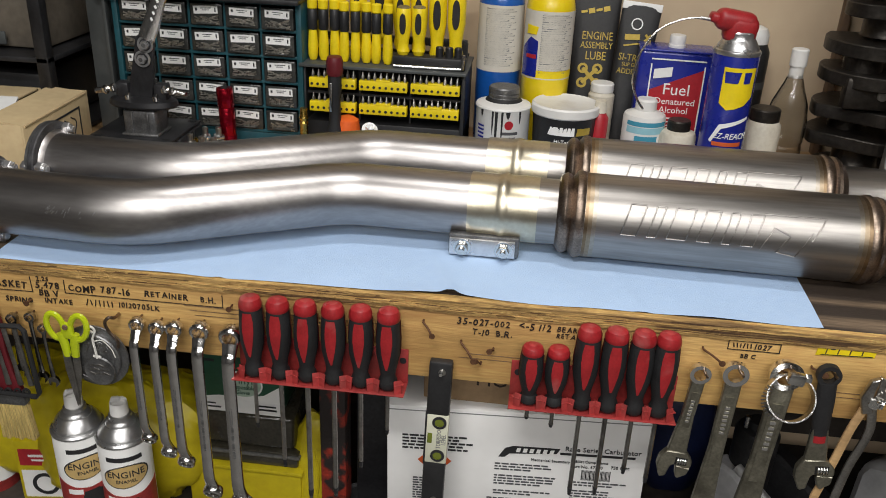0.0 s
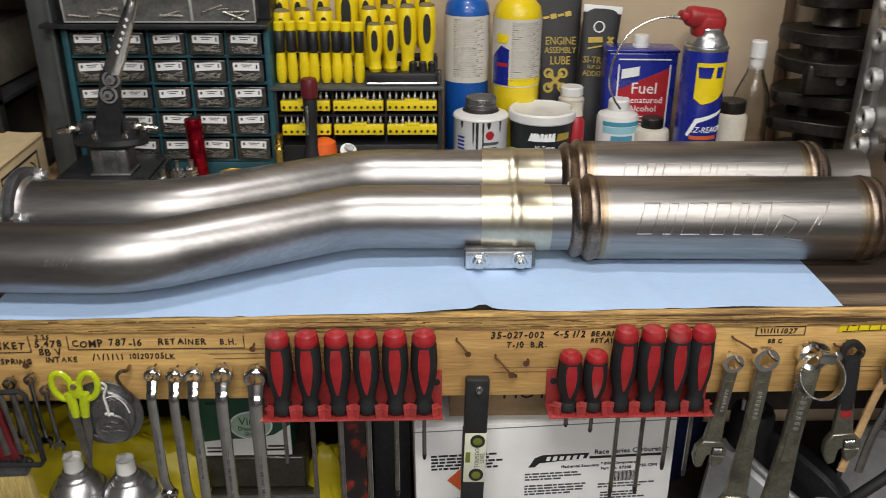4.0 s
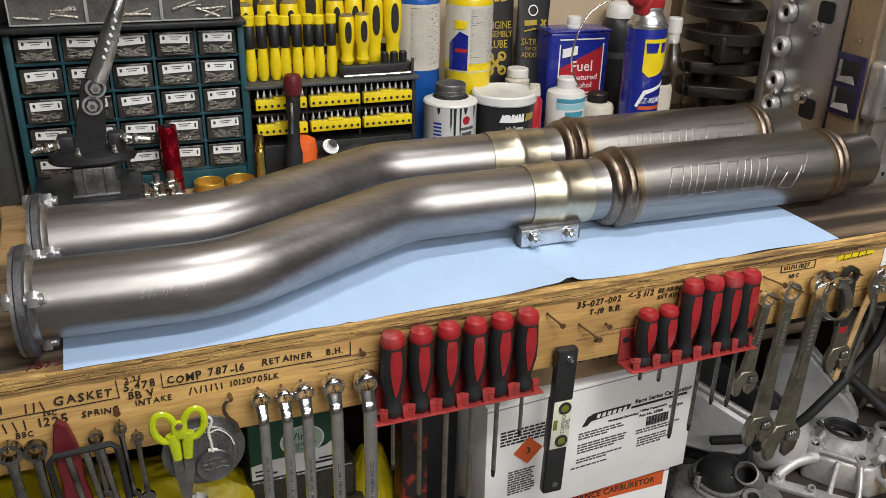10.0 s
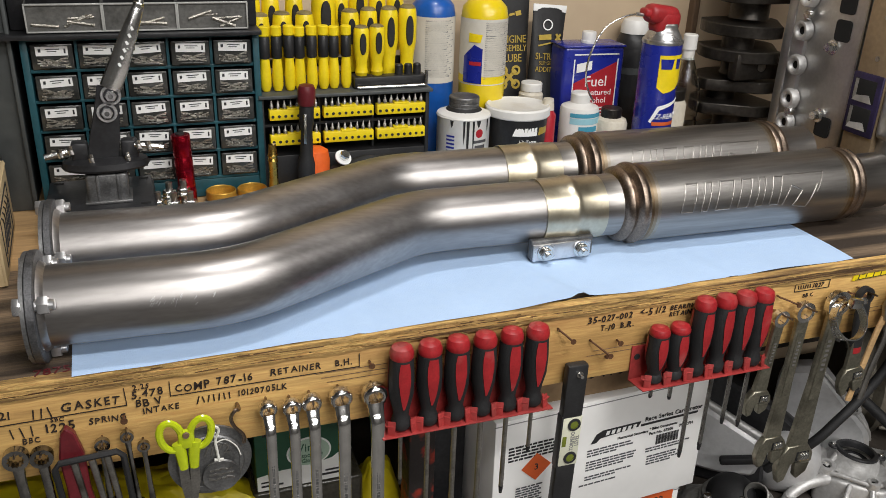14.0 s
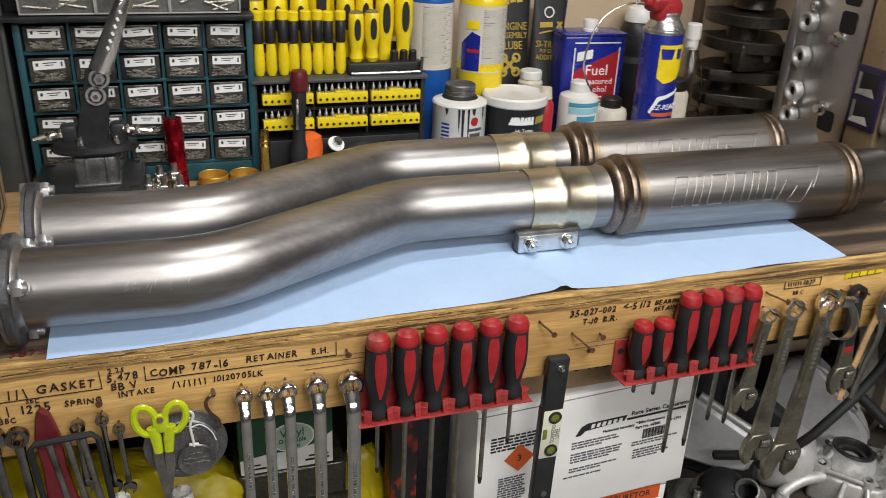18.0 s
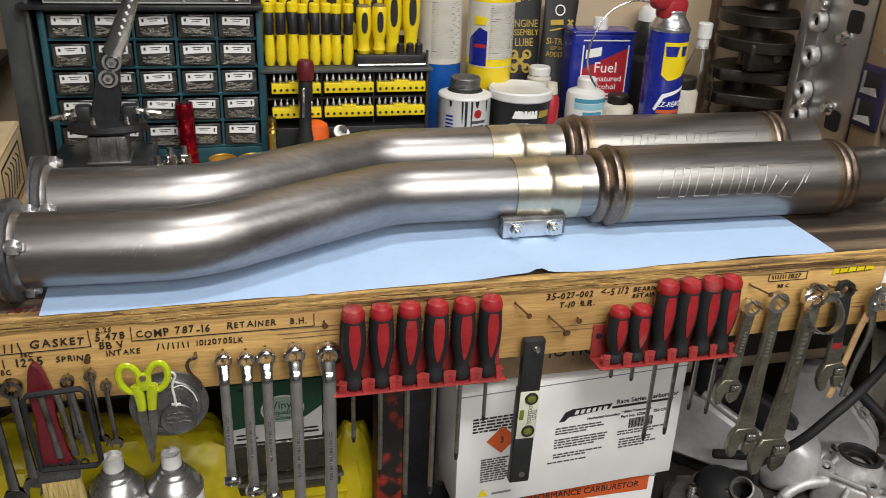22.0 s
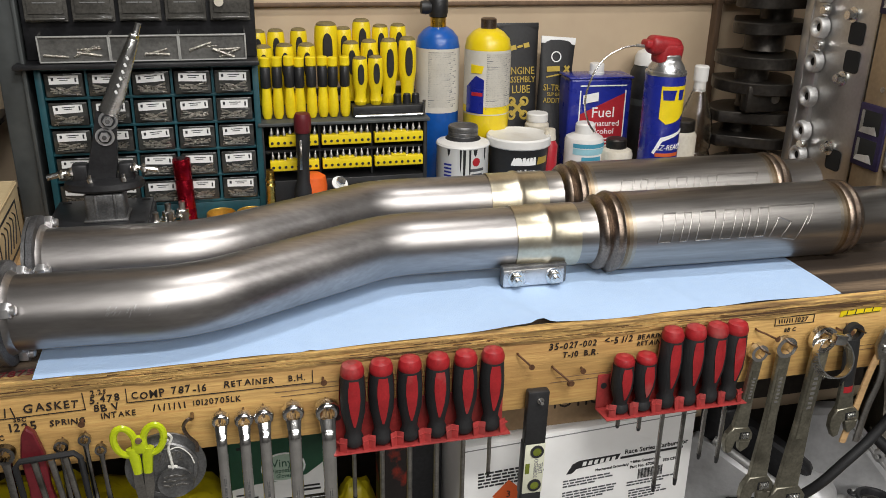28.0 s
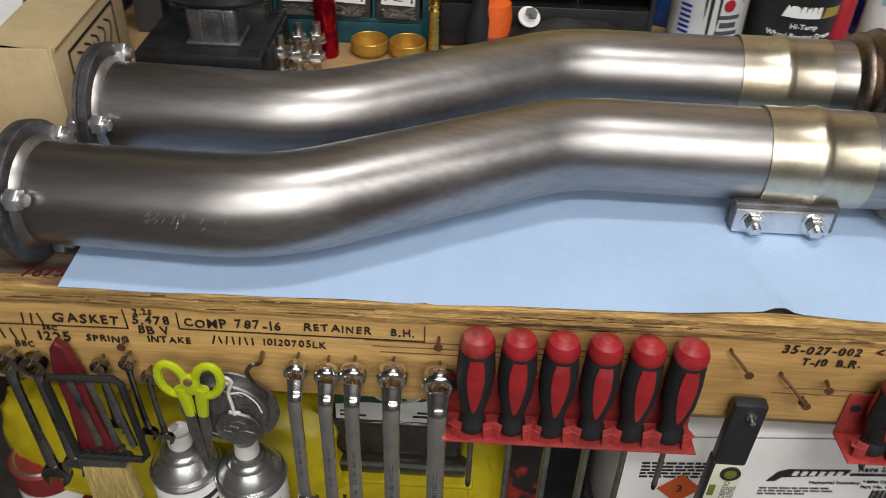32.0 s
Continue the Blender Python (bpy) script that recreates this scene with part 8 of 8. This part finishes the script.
part("stub_pipe", moved(lathe([(0, 0), (0.008, 0), (0.008, 0.020), (0.006, 0.022), (0, 0.022)], 18), pose(0.052, -0.066, 0.070, 30, 20, 0)), M["cast"], man)
for x, y, z, r in ((-0.046, -0.054, 0.066, 0.0140), (0.062, 0.014, 0.088, 0.0150), (0.030, -0.070, 0.068, 0.0105), (-0.094, -0.112, 0.022, 0.009), (-0.04, -0.120, 0.016, 0.007), (0.070, -0.118, 0.016, 0.008)):
    b = part("bolt_boss", moved(lathe([(r * 1.25, -0.030), (r * 1.05, 0.004), (r * 0.95, 0.006), (r * 0.58, 0.006), (r * 0.55, -0.004), (0, -0.004)], 24), pose(x, y, z, 16, 0, 0)), M["cast"], man)
    part("boss_hole", moved(lathe([(0, 0), (r * 0.52, 0), (r * 0.52, 0.001), (0, 0.001)], 16), pose(x, y, z, 16, 0, 0) @ pose(0, 0, -0.003)), M["hole"], b)

pump = casting("water_outlet", pose(0.430, 0.120, SR, 0, 0, -45), "dull grey housing with a black dome and open hose neck", "pump housing")
part("base", moved(lumpy(0.098, 0.056, 0.036, 11, 0.10, 2.4, 36), pose(0.01, 0, 0)), M["castdark"], pump)
part("dome", moved(lathe([(0.041, -0.02), (0.041, 0.004), (0.039, 0.014), (0.033, 0.026), (0.022, 0.035), (0.010, 0.039), (0, 0.040)], 36), pose(-0.004, 0.0, 0.078, 6, 0, 0)), M["rubber"], pump, "black domed cover")
for k, r in enumerate((0.046, 0.0505)):
    part("dome_rim", moved(lathe([(r - 0.006, -0.003), (r, -0.002), (r, 0.002), (r - 0.006, 0.004)], 36, False), pose(-0.004, 0, 0.080 - 0.008 * k, 8, 0, 0)), M["castdark"], pump)
part("dome_nub", lathe([(0, 0.10), (0.005, 0.10), (0.004, 0.112), (0, 0.113)], 12), M["zinc"], pump, "", pose(0.012, -0.024, -0.006))
part("spring_bolt", moved(lathe([(0, 0)] + [(0.0058 + 0.0015 * (k % 2), 0.003 * k) for k in range(9)] + [(0, 0.026)], 14), pose(-0.038, -0.032, 0.072)), M["zinc"], pump)
nm_ = pose(0.034, -0.012, 0.106, 42, -8, 0)
part("neck", moved(lathe([(0.026, -0.055), (0.0175, -0.02), (0.0175, 0.006), (0.0190, 0.008), (0.0190, 0.012), (0.0165, 0.013), (0.0150, 0.010), (0.0145, -0.020)], 32, False), nm_), M["castdark"], pump, "open hose neck")
part("neck_dark", moved(lathe([(0, -0.018), (0.0146, -0.018), (0.0146, -0.017), (0, -0.017)], 24), nm_), M["hole"], pump)
part("bolt_ear", moved(lathe([(0.022, -0.03), (0.018, 0.0), (0.016, 0.003), (0.009, 0.003), (0.009, -0.003), (0, -0.003)], 24), pose(0.050, -0.030, 0.078, 20, 0, 0)), M["castdark"], pump)
part("ear_hole", moved(lathe([(0, 0), (0.0085, 0), (0.0085, 0.001), (0, 0.001)], 16), pose(0.050, -0.030, 0.078, 20, 0, 0) @ pose(0, 0, -0.002)), M["hole"], pump)
part("foot", moved(bx(0.17, 0.032, 0.018, (0, 0, 0), 0.006, 2), pose(0.012, -0.048, 0.034, 14, 4, 0)), M["castdark"], pump)
part("hose_stub", moved(lathe([(0.030, -0.01), (0.027, 0.03), (0.024, 0.033), (0.021, 0.030), (0.020, -0.01)], 28, False), pose(0.075, -0.05, 0.040, 60, 20, 0)), M["castdark"], pump)

cov = casting("valve_cover", pose(0.735, 0.255, SR, 0, 0, -45), "large smooth silver cast cover standing on edge", "valve cover")
part("shell", moved(plate([(-0.090, 0.0), (0.085, 0.0), (0.088, 0.066), (0.078, 0.090), (-0.014, 0.182), (-0.030, 0.188), (-0.080, 0.172), (-0.090, 0.150)], 0.055, 0.010), pose(0, 0, 0, -6, 0, 0)), M["silvercast"], cov)
part("rim", tube(smooth_path([(-0.030, -0.004, 0.186), (-0.012, -0.005, 0.180), (0.030, -0.006, 0.138), (0.076, -0.006, 0.090), (0.086, -0.006, 0.066)], 5), 0.0042, 10), M["cast"], cov, "bright rolled rim")
part("crease", tube([(-0.076, -0.004, 0.158), (-0.02, -0.007, 0.112), (0.05, -0.009, 0.066)], 0.003, 8), M["silvercast"], cov)
part("ear", moved(lathe([(0, 0), (0.011, 0), (0.011, 0.008), (0.005, 0.009), (0.005, 0.004), (0, 0.004)], 18), pose(0.050, -0.002, 0.122, 80, 0, 0)), M["cast"], cov)
tr = casting("gear_case", pose(0.500, 0.215, SR, 0, 0, -45), "dull grey gear case with a bright ridge and black stub", "gear case")
part("front_face", moved(plate([(-0.105, 0.040), (-0.020, 0.040), (0.040, 0.052), (0.056, 0.104), (0.050, 0.114), (-0.060, 0.158), (-0.100, 0.163)], 0.04, 0.006), pose(0, 0, 0, -8, 0, 0)), M["silvercast"], tr, "smooth silver cover")
# black here gives the dark void under the silver cover
part("lower_case", moved(plate([(-0.100, 0.0), (0.060, 0.0), (0.052, 0.096), (-0.095, 0.140)], 0.04, 0.006), pose(0, 0.03, 0, -8, 0, 0)), M["blackmetal"], tr, "lower case, black for the shade of the void")
part("tail_housing", moved(lumpy(0.052, 0.046, 0.062, 19, 0.05, 1.6, 30), pose(0.092, 0.066, 0)), M["silvercast"], tr, "rounded silver end")
# same black for the shaded void behind
part("back_face", moved(plate([(-0.06, 0.0), (0.10, 0.0), (0.095, 0.130), (0.06, 0.150), (-0.03, 0.185), (-0.06, 0.18)], 0.04, 0.006), pose(0, 0.06, 0, -8, 0, 0)), M["blackmetal"], tr)
part("ridge", tube([(-0.062, 0.016, 0.164), (0.002, 0.010, 0.140), (0.074, 0.008, 0.113)], 0.0075, 14), M["cast"], tr, "bright machined ridge")
part("black_stub", moved(bx(0.085, 0.014, 0.014, (0, 0, 0), 0.004, 2), pose(0.022, -0.030, 0.098, 0, -6, 22)), M["rubber"], tr)
part("ridge_bolt", moved(lathe([(0, 0), (0.008, 0), (0.008, 0.006), (0.004, 0.008), (0, 0.008)], 16), pose(0.066, 0.0, 0.122, 60, 0, 0)), M["zinc"], tr)
st = part("starter_body", lathe([(0, 0.10), (0.034, 0.10), (0.034, 0.215), (0.030, 0.222), (0.018, 0.224), (0.016, 0.236), (0, 0.237)], 28), M["blackmetal"], tr, "black cylindrical body", pose(-0.062, 0.055, 0))
part("terminal", joined(tube([(-0.01, -0.02, 0.226), (-0.01, -0.02, 0.246)], 0.004, 10), tube([(0.012, -0.018, 0.226), (0.012, -0.018, 0.244)], 0.004, 10)), M["zinc"], st)

bh = casting("bell_housing", pose(0.905, 0.300, SR + 0.118, 0, 0, -32), "dull grey ribbed bell housing lying on its side", "bell housing")
bprof = [(0, -0.075), (0.100, -0.075), (0.118, -0.070), (0.118, -0.060), (0.100, -0.056), (0.092, -0.030), (0.104, -0.022), (0.112, -0.018), (0.112, -0.008), (0.098, -0.002), (0.095, 0.06), (0.078, 0.11), (0.060, 0.14), (0, 0.14)]
part("bell", moved(lathe(bprof, 48), pose(0, 0, 0, 0, 90, 0)), M["castbrown"], bh)
for k in range(8):
    part("rib", moved(bx(0.085, 0.007, 0.016, (0.05, 0, 0.096), 0.003), pose(0, 0, 0, 45 * k + 10, 0, 0)), M["castbrown"], bh)
for k in range(6):
    part("flange_bolt", moved(lathe([(0, 0), (0.010, 0), (0.010, 0.006), (0.006, 0.008), (0, 0.008)], 14), pose(0, 0, 0, 60 * k + 20, 0, 0) @ pose(-0.0752, 0, 0.085, 0, -90, 0)), M["castbrown"], bh)
th_ = casting("timing_cover", pose(0.955, 0.125, SR, 0, 0, -40), "grey-brown stained casting with a round opening", "casting")
part("body", moved(lumpy(0.085, 0.060, 0.036, 41, 0.10, 2.0, 32), Matrix()), M["castbrown"], th_)
part("opening", moved(lathe([(0.044, -0.04), (0.036, 0.0), (0.034, 0.004), (0.026, 0.004), (0.024, 0.0), (0.024, -0.02), (0, -0.02)], 32), pose(-0.01, 0, 0.082, 8, 0, 0)), M["castbrown"], th_)
part("opening_dark", moved(lathe([(0, -0.018), (0.0238, -0.018), (0.0238, -0.017), (0, -0.017)], 24), pose(-0.01, 0, 0.082, 8, 0, 0)), M["hole"], th_)
part("foot_flange", moved(bx(0.17, 0.03, 0.016, (0, -0.06, 0.022), 0.005, 2), pose(0, 0, 0, 10, 0, 0)), M["castbrown"], th_)
for x, y in ((0.055, -0.01), (-0.065, -0.02), (0.03, -0.045)):
    part("bolt_boss", moved(lathe([(0.015, -0.03), (0.012, 0.006), (0.006, 0.007), (0.006, 0.0), (0, 0.0)], 18), pose(x, y, 0.062, 14, 0, 0)), M["castbrown"], th_)
hs = thing("rubber_hose", pose(0.5, 0.0, SR), "thick black rubber hose hanging below the bench", "hose")
part("hose", tube(smooth_path([(-0.020, 0.115, 0.130), (0.012, 0.070, 0.205), (0.045, 0.060, 0.250), (0.085, 0.060, 0.290), (0.125, 0.062, 0.345), (0.145, 0.07, 0.40), (0.150, 0.08, 0.45)], 8), 0.0076, 18), M["rubber"], hs)
part("drooping_hose", tube(smooth_path([(0.22, 0.20, 0.19), (0.28, 0.10, 0.12), (0.315, 0.06, 0.07), (0.335, 0.04, 0.013)], 8), 0.0095, 16), M["rubber"], hs)
bc = thing("blue_jug", pose(0.40, 0.42, SR), "dark blue plastic jug at the back of the shelf", "jug")
part("jug", lumpy(0.06, 0.05, 0.115, 31, 0.04, 1.4, 24), M["navydark"], bc)
